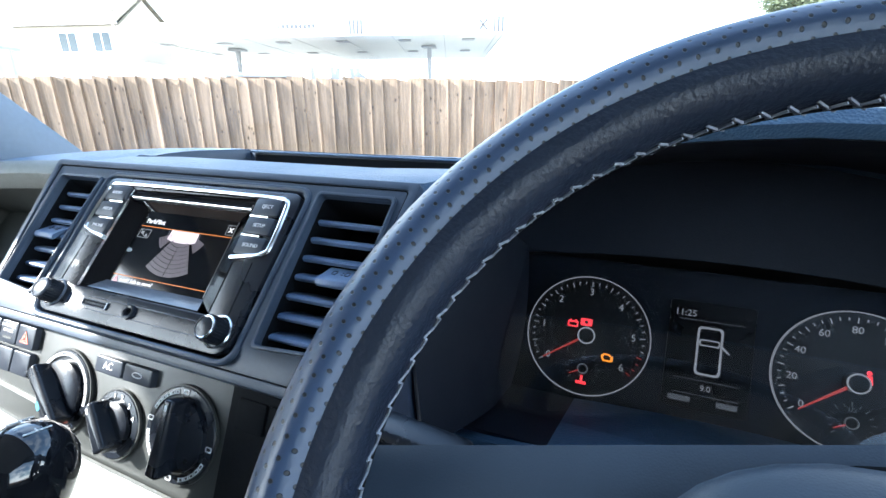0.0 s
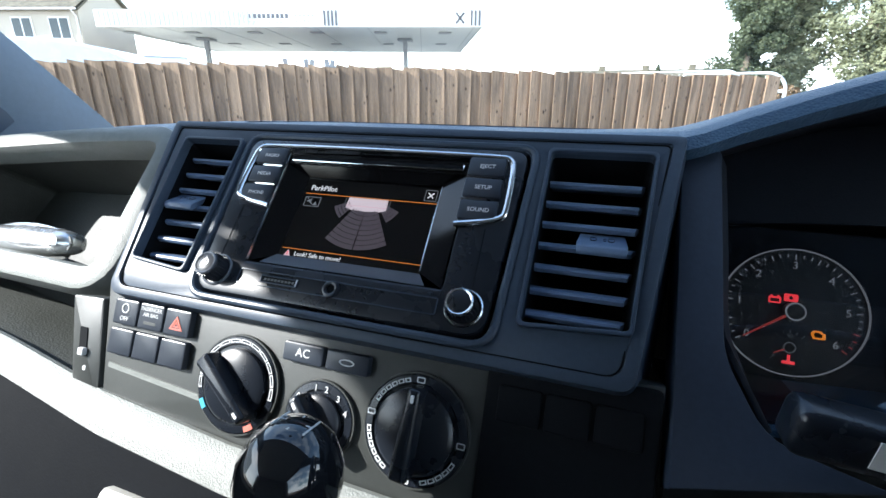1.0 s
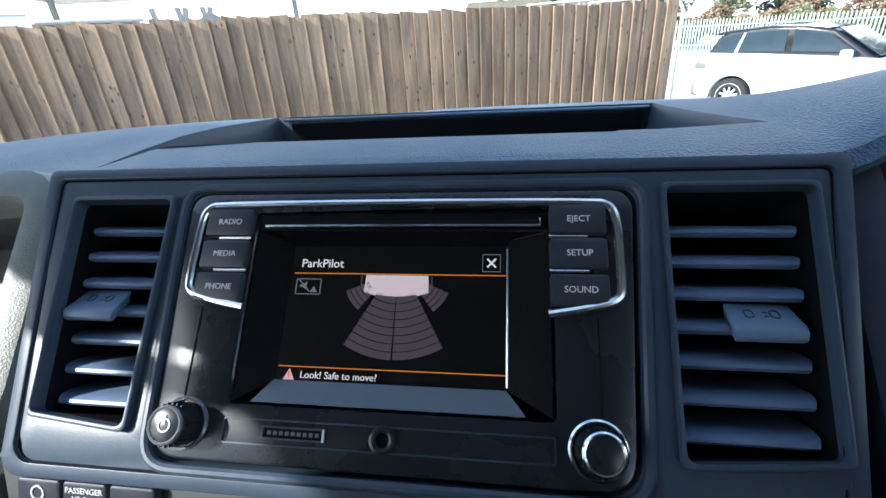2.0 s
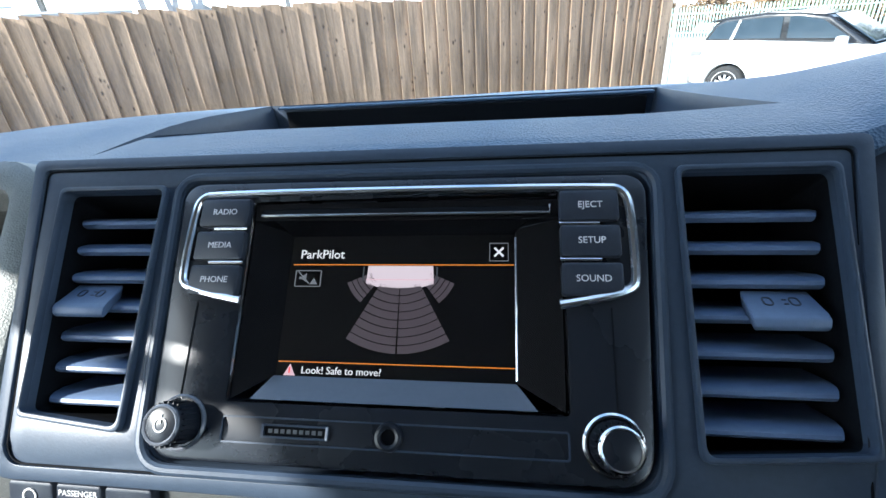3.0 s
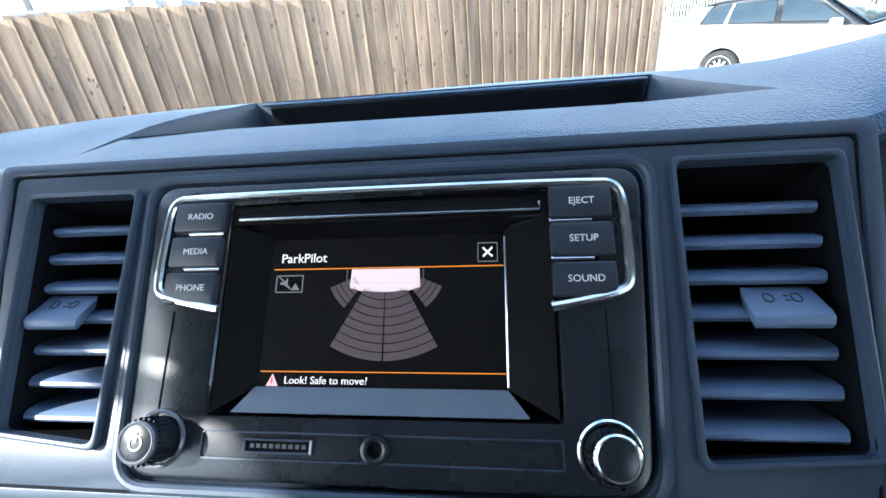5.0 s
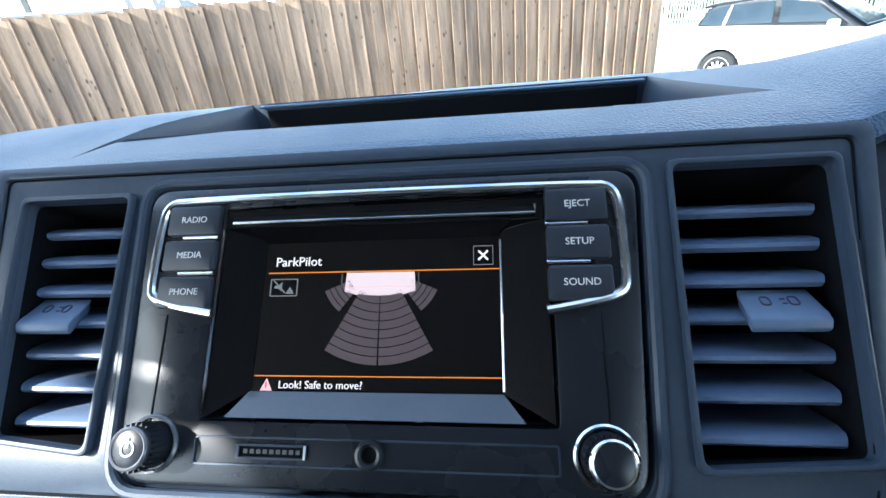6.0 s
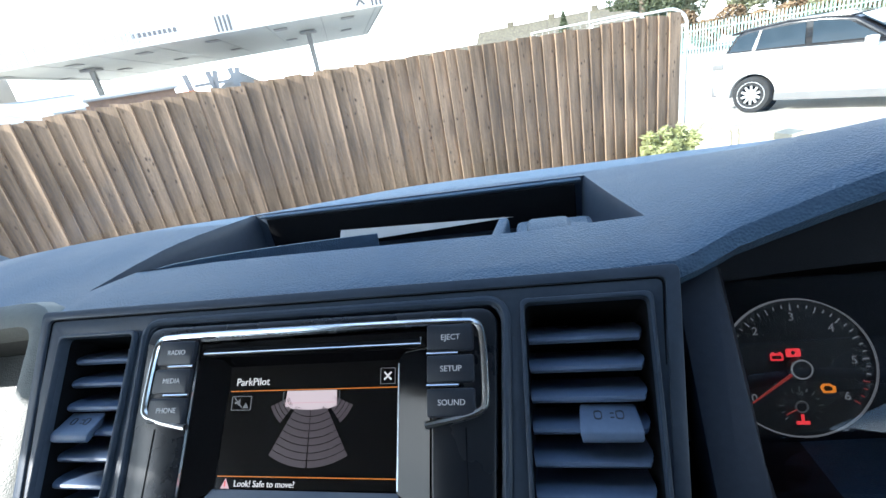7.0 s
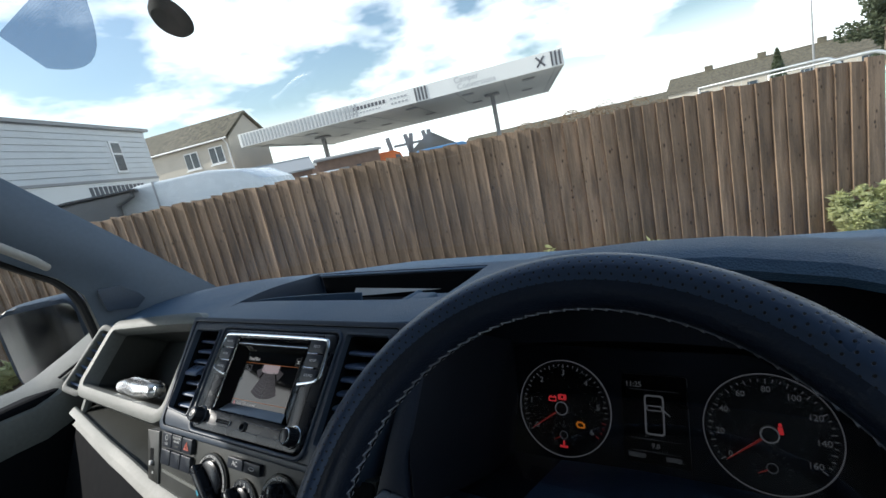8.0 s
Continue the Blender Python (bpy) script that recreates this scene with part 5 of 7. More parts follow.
TACH = [(str(k), -126 + 42 * k, 0.0088) for k in range(7)]
gauge(-0.0965, 0.0525, TACH, "round rev counter with white numbers 0 to 6", -126, "90",
      [(-0.0130, 0.0085, mark_box, M_E_RED), (-0.0015, 0.0115, mark_solid, M_E_RED), (0.0190, -0.0165, mark_engine, M_E_AMBER), (0.0, -0.0405, mark_oil, M_E_RED)])
SPD = [(str(20 * k), -126 + 31.5 * k, 0.0076) for k in range(9)]
gauge(0.0965, 0.0525, SPD, "round speedometer with white numbers 0 to 160", -128, "1/2", [(0.0085, 0.0040, mark_belt, M_E_RED)])
dsp = part("info_display", prism(rounded(rect(-0.0315, 0.0315, -0.045, 0.044), 0.003), 0.0015, 0.006, 0.0006), M_LCD2, cluster, "small dark display between the gauges")
words("display_text", "11:25", 0.0075, at(-0.0195, 0.0012, 0.0335), M_E_DIM, dsp)
words("display_text", "9.0", 0.0065, at(0.0, 0.0012, -0.0265), M_E_DIM, dsp)
for z in (0.0285, -0.0205, -0.0325):
    part("display_line", prism(rect(-0.024, 0.024, z - 0.0002, z + 0.0002), 0.0011, 0.0014), M_E_DIM2, dsp)
for x0, x1 in ((-0.0265, -0.010), (0.009, 0.0235)):
    part("reading_bar", prism(rect(x0, x1, -0.0395, -0.0352), 0.0011, 0.0014), M_E_DIM2, dsp)
bm = plate(rounded(rect(-0.0095, 0.0095, -0.016, 0.024), 0.004), [rounded(rect(-0.0078, 0.0078, -0.0142, 0.0222), 0.003)], 0.0010, 0.0014)
plate(rounded(rect(-0.0075, 0.0075, 0.008, 0.0135), 0.002), [rounded(rect(-0.0065, 0.0065, 0.009, 0.0125), 0.0014)], 0.0010, 0.0014, bm=bm)
prism([(0.0095, 0.010), (0.0150, 0.0045), (0.0142, 0.0038), (0.0095, 0.0078)], 0.0010, 0.0014, bm=bm)
part("van_outline", bm, M_E_DIM, dsp, "outline of a van with an open door")
bm = sheet(lambda u, v: (-0.176 + 0.352 * u, -0.058 + 0.052 * v - 0.010 * math.sin(math.pi * v), -0.066 + 0.138 * v), spaced(0, 1, 12), spaced(0, 1, 8))
ob = part("clear_lens", bm, M_LENS, cluster, "clear dished cover over the gauges", smooth=True)
ob.visible_shadow = False

# ---- steering wheel ----
WH = pose(0.4296, -0.1517, H + 0.011, -41.8, 0, 0)
wheel = thing("steering_wheel", WH, "black leather steering wheel with perforated sides and grey stitching", "steering wheel")
RM, RT = 0.168, 0.0162


def rim_mesh(a0, a1, n, b0, b1, m_):
    """A stretch of the rim between two angles of its round section; u, v run diagonally for the perforation."""
    bm_ = bmesh.new()
    uvl = bm_.loops.layers.uv.new("UVMap")
    g = []
    for i in range(n + 1):
        a = radians(a0 + (a1 - a0) * i / n)
        row = []
        for j in range(m_ + 1):
            b_ = radians(b0 + (b1 - b0) * j / m_)
            db = (math.degrees(b_) + 112 + 180) % 360 - 180
            di = (math.degrees(b_) + 150 + 180) % 360 - 180
            rt_ = RT * (1 - 0.15 * math.exp(-(db / 15) ** 2) + 0.07 * math.exp(-(di / 26) ** 2))   # a valley towards the driver, then a fuller inner roll
            rr_ = RM + rt_ * math.cos(b_)
            row.append(bm_.verts.new((rr_ * math.sin(a), rt_ * 1.12 * math.sin(b_), rr_ * math.cos(a))))
        g.append(row)
    for i in range(n):
        for j in range(m_):
            f = bm_.faces.new((g[i][j], g[i + 1][j], g[i + 1][j + 1], g[i][j + 1]))
            for lp, (p, q_) in zip(f.loops, ((i, j), (i + 1, j), (i + 1, j + 1), (i, j + 1))):
                a_, c_ = RM * radians(abs(a1 - a0)) * p / n, RT * radians(b1 - b0) * q_ / m_
                lp[uvl].uv = (a_ / 0.0060 + c_ / 0.0074, a_ / 0.0060 - c_ / 0.0074)
    bmesh.ops.remove_doubles(bm_, verts=bm_.verts, dist=1e-6)
    return bm_


# outer side toned lighter, inner side darker, as sky light falls on them
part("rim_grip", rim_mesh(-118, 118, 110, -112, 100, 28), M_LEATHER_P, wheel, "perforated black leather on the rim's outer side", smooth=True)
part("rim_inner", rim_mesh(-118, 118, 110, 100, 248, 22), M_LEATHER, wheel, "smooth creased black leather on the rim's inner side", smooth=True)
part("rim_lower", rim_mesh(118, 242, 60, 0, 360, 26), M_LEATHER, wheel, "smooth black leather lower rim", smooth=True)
# crossed stitches along the inner edge of the rim
for k in range(74):
    a = radians(-116 + 3.15 * k)
    for s in (-1, 1):
        f0, f1 = radians(26 + 20 * s), radians(26 - 14 * s)
        q0, q1 = RM - RT * 1.02 * math.cos(f0), RM - RT * 1.06 * math.cos(f1)
        p0 = Vector((q0 * math.sin(a), RT * 1.14 * math.sin(f0), q0 * math.cos(a)))
        a2 = a + radians(3.3)
        p1 = Vector((q1 * math.sin(a2), RT * 1.16 * math.sin(f1), q1 * math.cos(a2)))
        part("stitch", tube([p0, (p0 + p1) / 2 * 0.9975, p1], 0.00062, 5), M_THREAD, wheel)
part("rim_seam", tube([((RM - RT * 0.88) * math.sin(radians(a)), RT * 0.56, (RM - RT * 0.88) * math.cos(radians(a))) for a in spaced(-118, 118, 80)], 0.0008, 6), M_DARK, wheel)
# hub pad and spokes
bm = bmesh.new()
bmesh.ops.create_uvsphere(bm, u_segments=36, v_segments=20, radius=1.0)
for v in bm.verts:
    x, y, z = v.co
    v.co = (0.078 * (abs(x) ** 0.75) * (1 if x > 0 else -1), 0.006 + 0.024 * y, -0.022 + 0.062 * (abs(z) ** 0.8) * (1 if z > 0 else -1))
hub = part("hub_pad", bm, M_COLUMN, wheel, "dark grey airbag pad", smooth=True)
part("hub_groove", tube([(0.079 * math.cos(a), 0.004, -0.022 + 0.063 * math.sin(a)) for a in spaced(0, 2 * math.pi * 35 / 36, 36)], 0.0014, 6, closed=True), M_DARK, hub)
for s in (-1, 1):
    bm = sheet(lambda u, v: (s * (0.010 + 0.155 * u), 0.014 - 0.009 * math.sin(math.pi * v) ** 0.5 + 0.004 * u, -0.044 + (0.092 - 0.040 * u) * v), spaced(0, 1, 8), spaced(0, 1, 8))
    part("spoke", thick(bm, 0.008), M_COLUMN, wheel, "dark grey spoke", smooth=True)
bm = sheet(lambda u, v: (-0.022 + 0.044 * v, 0.022 - 0.008 * math.sin(math.pi * v), -0.06 - 0.10 * u), spaced(0, 1, 6), spaced(0, 1, 6))
part("spoke", thick(bm, 0.008), M_COLUMN, wheel, "dark grey lower spoke", smooth=True)
# column behind the wheel
bm = bmesh.new()
n_ = 24
rgs = []
for y, sx, sz, dz in ((0.035, 0.055, 0.045, -0.012), (0.06, 0.075, 0.058, -0.012), (0.16, 0.080, 0.062, -0.016), (0.24, 0.085, 0.066, -0.02)):
    rgs.append([bm.verts.new((sx * math.cos(2 * math.pi * k / n_), y, dz + sz * math.sin(2 * math.pi * k / n_) * (0.8 if math.sin(2 * math.pi * k / n_) > 0 else 1.0))) for k in range(n_)])
for a_, b_ in zip(rgs, rgs[1:]):
    for k in range(n_):
        bm.faces.new((a_[k], a_[(k + 1) % n_], b_[(k + 1) % n_], b_[k]))
bm.faces.new(rgs[0][::-1])
bm.faces.new(rgs[-1])
solo("steering_column", bm, M_COLUMN, "dark grey plastic steering column cover", "steering column", m=WH.copy(), smooth=True)
# stalk on the left
stalk = thing("indicator_stalk", at(0.36, -0.075, H - 0.050), "dark grey control stalk on the steering column", "stalk")
part("stalk_arm", tube([(0.02, 0, -0.004), (-0.04, -0.006, 0.0), (-0.075, -0.010, 0.006)], [0.009, 0.0085, 0.009], 12), M_RADIO, stalk, smooth=True)
part("stalk_end", moved(box(-0.118, -0.070, -0.018, 0.002, -0.010, 0.012, 0.005, 3), pose(0, 0, 0, 0, 6, 0)), M_RADIO, stalk, smooth=True)
for k in range(3):
    part("stalk_mark", moved(box(-0.092 + 0.010 * k, -0.086 + 0.010 * k, -0.0186, -0.0176, -0.004, 0.008), pose(0, 0, 0, 0, 6, 0)), M_PRINT2, stalk)


# ---- windscreen, pillars, doors, roof ----
def screen_base(x):
    return 0.475 - 0.10 * (x / 0.74) ** 2


bm = sheet(lambda x, v: (x * (1 - 0.05 * v), screen_base(x) - 0.54 * v, H - 0.002 + 0.55 * v), spaced(-0.745, 0.745, 21), spaced(0, 1, 10))
screen = thing("windscreen", at(0, 0, 0), "clear curved windscreen with a dotted tint band", "windscreen", kind="structure")
ob = part("pane", bm, M_GLASS, screen, smooth=True)
ob.visible_shadow = False
bm = sheet(lambda u, v: (-0.36 + 0.27 * u, -0.012 + 0.062 * v * math.sin(math.pi * min(1, 0.25 + 0.75 * u)), H + 0.525 - 0.063 * v * math.sin(math.pi * min(1, 0.25 + 0.75 * u))), spaced(0, 1, 12), spaced(0, 1, 5))
ob = part("tint_patch", bm, M_FRIT, screen, "dotted grey tint patch at the top", smooth=True)
ob.visible_shadow = False
sensor = thing("mirror_mount", at(-0.040, 0.052, H + 0.452) @ pose(0, 0, 0, 45, 0, 0), "round black mirror mount stuck on the windscreen", "mirror mount")
part("mount_disc", moved(lathe([(0.0, -0.012), (0.018, -0.011), (0.024, -0.006), (0.026, 0.0), (0.0, 0.0)], 32), Matrix.Identity(4)), M_DARK, sensor, smooth=True)
bm = sheet(lambda x, v: (x, screen_base(x) - 0.055 + 0.075 * v, H - 0.028 + 0.024 * math.sin(math.pi * v * 0.9) - 0.012 * v), spaced(-0.74, 0.74, 21), spaced(0, 1, 5))
solo("cowl_trim", thick(bm, 0.004), M_RUBBER, "black plastic cowl trim at the windscreen base", "trim", smooth=True, kind="structure")
for x0, x1, zc in ((-0.33, -0.275, 0.020), (0.225, 0.275, 0.034)):
    bm = box(x0, x1, 0.374, 0.388, H + zc - 0.008, H + zc + 0.006, 0.003)
    solo("dash_clip", bm, M_RUBBER, "small black clip on the rear edge of the dash", "clip", group="dash clips")

E2 = [(-0.30, 0.12), (-0.06, 0.10), (0.033, 0.096), (0.095, 0.092), (0.149, 0.058), (0.192, 0.004), (0.235, -0.040), (0.315, -0.130), (0.353, -0.188), (0.388, -0.283), (0.43, -0.36), (0.56, -0.49), (0.61, -0.53)]


def pillar(s):
    p = thing("a_pillar", at(0, 0, H), "grey plastic trimmed windscreen pillar", "pillar", group="windscreen pillars", kind="structure")
    zs = [-0.30, -0.15, -0.06, 0.0, 0.033, 0.095, 0.149, 0.184, 0.233, 0.32, 0.40, 0.48, 0.56]

    def f(z, v):
        y1 = 0.378 - 0.98 * max(z, -0.1)
        y0 = lerp_list(z, E2)
        bulge = 0.03 * math.sin(math.pi * min(1, v * 1.05))
        return (s * (0.735 - bulge + 0.012 * v - 0.02 * max(0, z)), y1 + (y0 - y1) * v, z)
    part("pillar_trim", thick(sheet(f, zs, spaced(0, 1, 9)), 0.012), M_PILLAR, p, smooth=True)
    part("screen_seal", tube([(s * (0.737 - 0.02 * max(0, z)), 0.380 - 0.98 * z, z) for z in spaced(-0.06, 0.56, 14)], 0.006, 8), M_RUBBER, p, smooth=True)
    # seal and pale flange round the door opening
    part("door_seal", tube([(s * (0.752 - 0.02 * max(0, z)), lerp_list(z, E2) - 0.012, z) for z in spaced(-0.10, 0.56, 20)], 0.009, 8), M_RUBBER, p, smooth=True)
    part("door_flange", tube([(s * (0.745 - 0.02 * max(0, z)), lerp_list(z, E2) + 0.002, z) for z in spaced(-0.08, 0.18, 14)], 0.007, 8), M_CREAM, p, smooth=True)
    if s < 0:
        bm_ = prism(rounded([(0.095, 0.100), (0.140, 0.094), (0.188, 0.050), (0.160, 0.030), (0.100, 0.046)], 0.006), 0, 0.004, 0.001)
        moved(bm_, Matrix(((0, -1, 0, -0.702), (1, 0, 0, 0.008), (0, 0, 1, 0), (0, 0, 0, 1))))
        part("speaker_grille", bm_, M_FASCIA, p, "dark mesh speaker grille", smooth=True)
        part("grab_handle", tube([(-0.700, 0.035, 0.175), (-0.672, 0.012, 0.195), (-0.668, -0.03, 0.235), (-0.672, -0.08, 0.285), (-0.700, -0.10, 0.31)], [0.008, 0.009, 0.009, 0.009, 0.008], 12), M_CREAM, p, "pale plastic grab handle", smooth=True)
    return p


pillar(-1)
pillar(1)


def front_door(s):
    d = thing("front_door", at(s * 0.80, -0.4, H - 1.0), "dark van door with a large window", "door", group="front doors", kind="structure")
    M_ = at(-s * 0.80, 0.4, 1.0)
    path = [(-1.45, -0.085), (-0.5, -0.082), (-0.20, -0.080), (-0.117, -0.078), (-0.068, -0.080), (-0.027, -0.070), (0.043, -0.042), (0.105, -0.014)]
    bm_ = bmesh.new()
    rings_ = []
    for y, z in path:
        rings_.append([bm_.verts.new((s * x, y, z + dz)) for x, dz in ((0.69, -0.05), (0.694, -0.012), (0.71, 0.0), (0.745, 0.012), (0.80, 0.018), (0.80, -0.08), (0.70, -0.08))])
    for a_, b_ in zip(rings_, rings_[1:]):
        for k in range(7):
            bm_.faces.new((a_[k], a_[(k + 1) % 7], b_[(k + 1) % 7], b_[k]))
    part("door_sill", moved(bm_, M_), M_GREY, d, "grey plastic window sill", smooth=True)
    part("sill_slot", moved(moved(box(-0.004, 0.004, -0.045, 0.045, -0.002, 0.002), at(s * 0.716, 0.03, -0.040) @ pose(0, 0, 0, 20, 0, 0)), M_), M_DARK, d, "dark demister slot")
    part("door_panel", moved(box(min(s * 0.70, s * 0.80), max(s * 0.70, s * 0.80), -1.45, 0.13, -1.0, -0.07, 0.01), M_), M_DARK, d)
    part("window_frame", moved(box(min(s * 0.76, s * 0.80), max(s * 0.76, s * 0.80), -1.45, -0.47, 0.600, 0.645, 0.01), M_), M_RUBBER, d)
    bm_ = bmesh.new()
    q_ = [bm_.verts.new((s * 0.785, y, z)) for y, z in ((0.10, -0.02), (0.09, 0.10), (-0.02, 0.22), (-0.47, 0.610), (-1.40, 0.610), (-1.40, -0.08))]
    bm_.faces.new(q_)
    ob_ = part("window_pane", moved(bm_, M_), M_GLASS, d, "clear side window")
    ob_.visible_shadow = False
    return d


front_door(-1)
front_door(1)
bm = sheet(lambda x, v: (x, -0.06 - 0.35 * v - 0.0 * x, H + 0.54 + 0.095 * math.sin(v * math.pi / 2) - 0.03 * (x / 0.8) ** 2), spaced(-0.80, 0.80, 13), spaced(0, 1, 5))
solo("roof_header", thick(bm, 0.02), M_LINER, "pale cloth roof lining above the windscreen", "roof lining", smooth=True, kind="structure")
bm = sheet(lambda x, v: (x, -0.38 - 1.2 * v, H + 0.635 - 0.03 * (x / 0.8) ** 2), spaced(-0.80, 0.80, 13), spaced(0, 1, 6))
solo("ceiling", thick(bm, 0.02), M_LINER, "pale cloth roof lining of the cab", "ceiling", smooth=True, kind="structure")
solo("wall_rear", box(-0.82, 0.82, -1.60, -1.56, 0.30, H + 0.665), M_TRIMDARK, "dark grey bulkhead behind the seats", "wall", kind="structure")
for s in (-1, 1):
    solo("wall_side", box(min(s * 0.78, s * 0.82), max(s * 0.78, s * 0.82), -1.56, -1.45, 0.30, H + 0.645), M_TRIMDARK, "dark grey side trim behind the door", "wall", kind="structure")
solo("cab_floor", box(-0.80, 0.80, -1.56, 0.45, 0.28, 0.32), M_RUBBER, "black rubber cab floor", "floor", kind="structure")
solo("front_bulkhead", box(-0.78, 0.78, 0.36, 0.46, 0.30, H - 0.05), M_RUBBER, "black footwell bulkhead", "wall", kind="structure")

# the van's own body round the cab
van = thing("van_body", at(0, 0, 0), "dark grey panel van with the cab at its front", "van", kind="structure")
for s in (-1, 1):
    part("side_panel", box(min(s * 0.83, s * 0.96), max(s * 0.83, s * 0.96), -3.9, -1.48, 0.34, H + 0.56, 0.04, 3), M_VANPAINT, van, smooth=True)
    part("front_wing", box(min(s * 0.82, s * 0.95), max(s * 0.82, s * 0.95), 0.14, 1.0, 0.42, H - 0.20, 0.05, 3), M_VANPAINT, van, smooth=True)
    for y in (0.62, -2.6):
        part("wheel", moved(lathe([(0.0, -0.10), (0.20, -0.11), (0.31, -0.10), (0.33, -0.07), (0.33, 0.09), (0.0, 0.1)], 28), at(s * 0.86, y, 0.33) @ pose(0, 0, 0, 0, 0, 90 * s)), M_TYRE, van, smooth=True)
bm = sheet(lambda x, v: (x, -0.15 - 3.75 * v, H + 0.70 - 0.05 * (x / 0.9) ** 2 - 0.05 * (1 - v) ** 8), spaced(-0.93, 0.93, 13), spaced(0, 1, 9))
part("van_roof", thick(bm, 0.03), M_VANPAINT, van, smooth=True)
part("rear_doors", box(-0.90, 0.90, -3.98, -3.90, 0.34, H + 0.60, 0.03, 2), M_VANPAINT, van, smooth=True)
bm = sheet(lambda x, v: (x, 0.50 + 0.50 * v, H - 0.10 - 0.16 * v - 0.20 * v ** 6 - 0.05 * (x / 0.8) ** 2), spaced(-0.80, 0.80, 13), spaced(0, 1, 9))
part("bonnet", thick(bm, 0.02), M_VANPAINT, van, smooth=True)
part("front_bumper", box(-0.92, 0.92, 0.92, 1.12, 0.32, 0.92, 0.06, 3), M_TRIM, van, smooth=True)
solo("yard_wall", box(-40, 40, -12.2, -12.0, 0, 2.2), M_BRICK, "brown brick yard wall behind the van", "wall", kind="structure")

# door mirror outside the passenger window
mir = thing("door_mirror", at(-1.045, 0.085, H - 0.035), "dark grey door mirror outside the side window", "door mirror")
bm = bmesh.new()
bmesh.ops.create_uvsphere(bm, u_segments=28, v_segments=18, radius=1.0)
for v in bm.verts:
    x, y, z = v.co
    sg = lambda w: (abs(w) ** 0.45) * (1 if w > 0 else -1)
    yy = y if y > -0.35 else -0.35
    v.co = (0.108 * sg(x), 0.115 * yy + 0.02, 0.118 * sg(z))
part("mirror_housing", bm, M_FASCIA, mir, smooth=True, m=pose(0, 0, 0, 0, 0, 41))
o = rounded(rect(-0.092, 0.092, -0.100, 0.100), 0.03, 6)
part("mirror_glass", prism(o, -0.024, -0.020), mat("mirror_silver", (0.85, 0.87, 0.88), 0.02, metal=1.0, vary=0.01), mir, "mirror glass", m=pose(0, 0, 0, 0, 0, 41))
part("mirror_arm", box(0.06, 0.24, -0.03, 0.06, -0.105, -0.045, 0.015, 3), M_TRIM, mir, smooth=True)


# ---- the yard outside ----
FD = Vector((math.cos(radians(21)), math.sin(radians(21))))       # along the fence, to the right
FN = Vector((math.sin(radians(-21)), math.cos(radians(-21))))     # away from the van
FP = Vector((0.40, -0.25)) + FN * 4.05                             # its nearest point


def along(s, off=0.0):
    return FP + FD * s + FN * off


def ground_z(x, y):
    return -0.66 * smooth01((x * 0.9 + y * 0.5 - 4.4) / 2.0) * smooth01((x - 1.4) / 1.2)


gx = [-400, -150, -60, -30, -15, -8, -4, -2, 0, 1, 1.5, 2, 2.5, 3, 3.5, 4, 5, 6, 8, 12, 20, 40, 90, 200, 400]
gy = [-400, -100, -30, -10, -4, 0, 2, 3, 4, 4.5, 5, 5.5, 6, 6.5, 7, 7.5, 8, 9, 10, 12, 16, 25, 45, 90, 200, 400]
bm = bmesh.new()
gv = [[bm.verts.new((x, y, ground_z(x, y))) for y in gy] for x in gx]
for i in range(len(gx) - 1):
    for j in range(len(gy) - 1):
        bm.faces.new((gv[i][j], gv[i + 1][j], gv[i + 1][j + 1], gv[i][j + 1]))
solo("ground", bm, M_GROUND, "pale dusty concrete yard and road", "ground", smooth=True, kind="structure")

# planted strip along the fence foot
bm = bmesh.new()
rows_ = []
rng = random.Random(4)
for k in range(60):
    s_ = -9.5 + 12.9 * k / 59
    turn_ = min(0.0, (s_ - 0.15) * 0.1132)
    rows_.append([bm.verts.new((*along(s_, o_ + turn_), z_ + rng.uniform(-0.012, 0.012))) for o_, z_ in ((-0.95, 0.005), (-0.75, 0.08), (-0.4, 0.15), (-0.05, 0.19), (0.2, 0.17))])
for a_, b_ in zip(rows_, rows_[1:]):
    for j in range(4):
        bm.faces.new((a_[j], b_[j], b_[j + 1], a_[j + 1]))
solo("soil_bed", bm, M_SOIL, "dry soil strip along the fence foot", "soil", smooth=True, kind="structure")

# low wall beyond the fence end, with coping stones
wall = thing("kerb_wall", at(2.6, 5.8, 0), "low pale concrete wall with coping stones", "wall", kind="structure")
wp = [Vector((2.25, 7.5)), Vector((2.55, 6.4)), Vector((2.95, 5.2)), Vector((3.7, 4.2)), Vector((5.2, 3.4))]
for a_, b_ in zip(wp, wp[1:]):
    L_ = (b_ - a_).length
    ang = math.degrees(math.atan2(b_.y - a_.y, b_.x - a_.x))
    n_ = max(1, round(L_ / 0.9))
    for k in range(n_):
        c_ = a_ + (b_ - a_) * (k + 0.5) / n_ - Vector((2.6, 5.8))
        part("coping_stone", box(-L_ / n_ / 2 + 0.004, L_ / n_ / 2 - 0.004, -0.11, 0.11, 0.12, 0.19, 0.008), M_KERB, wall, m=at(c_.x, c_.y, 0) @ pose(0, 0, 0, 0, 0, ang))
    c_ = (a_ + b_) / 2 - Vector((2.6, 5.8))
    part("wall_base", moved(box(-L_ / 2 - 0.03, L_ / 2 + 0.03, -0.09, 0.09, -0.8, 0.121), at(c_.x, c_.y, 0) @ pose(0, 0, 0, 0, 0, ang)), M_KERB, wall)


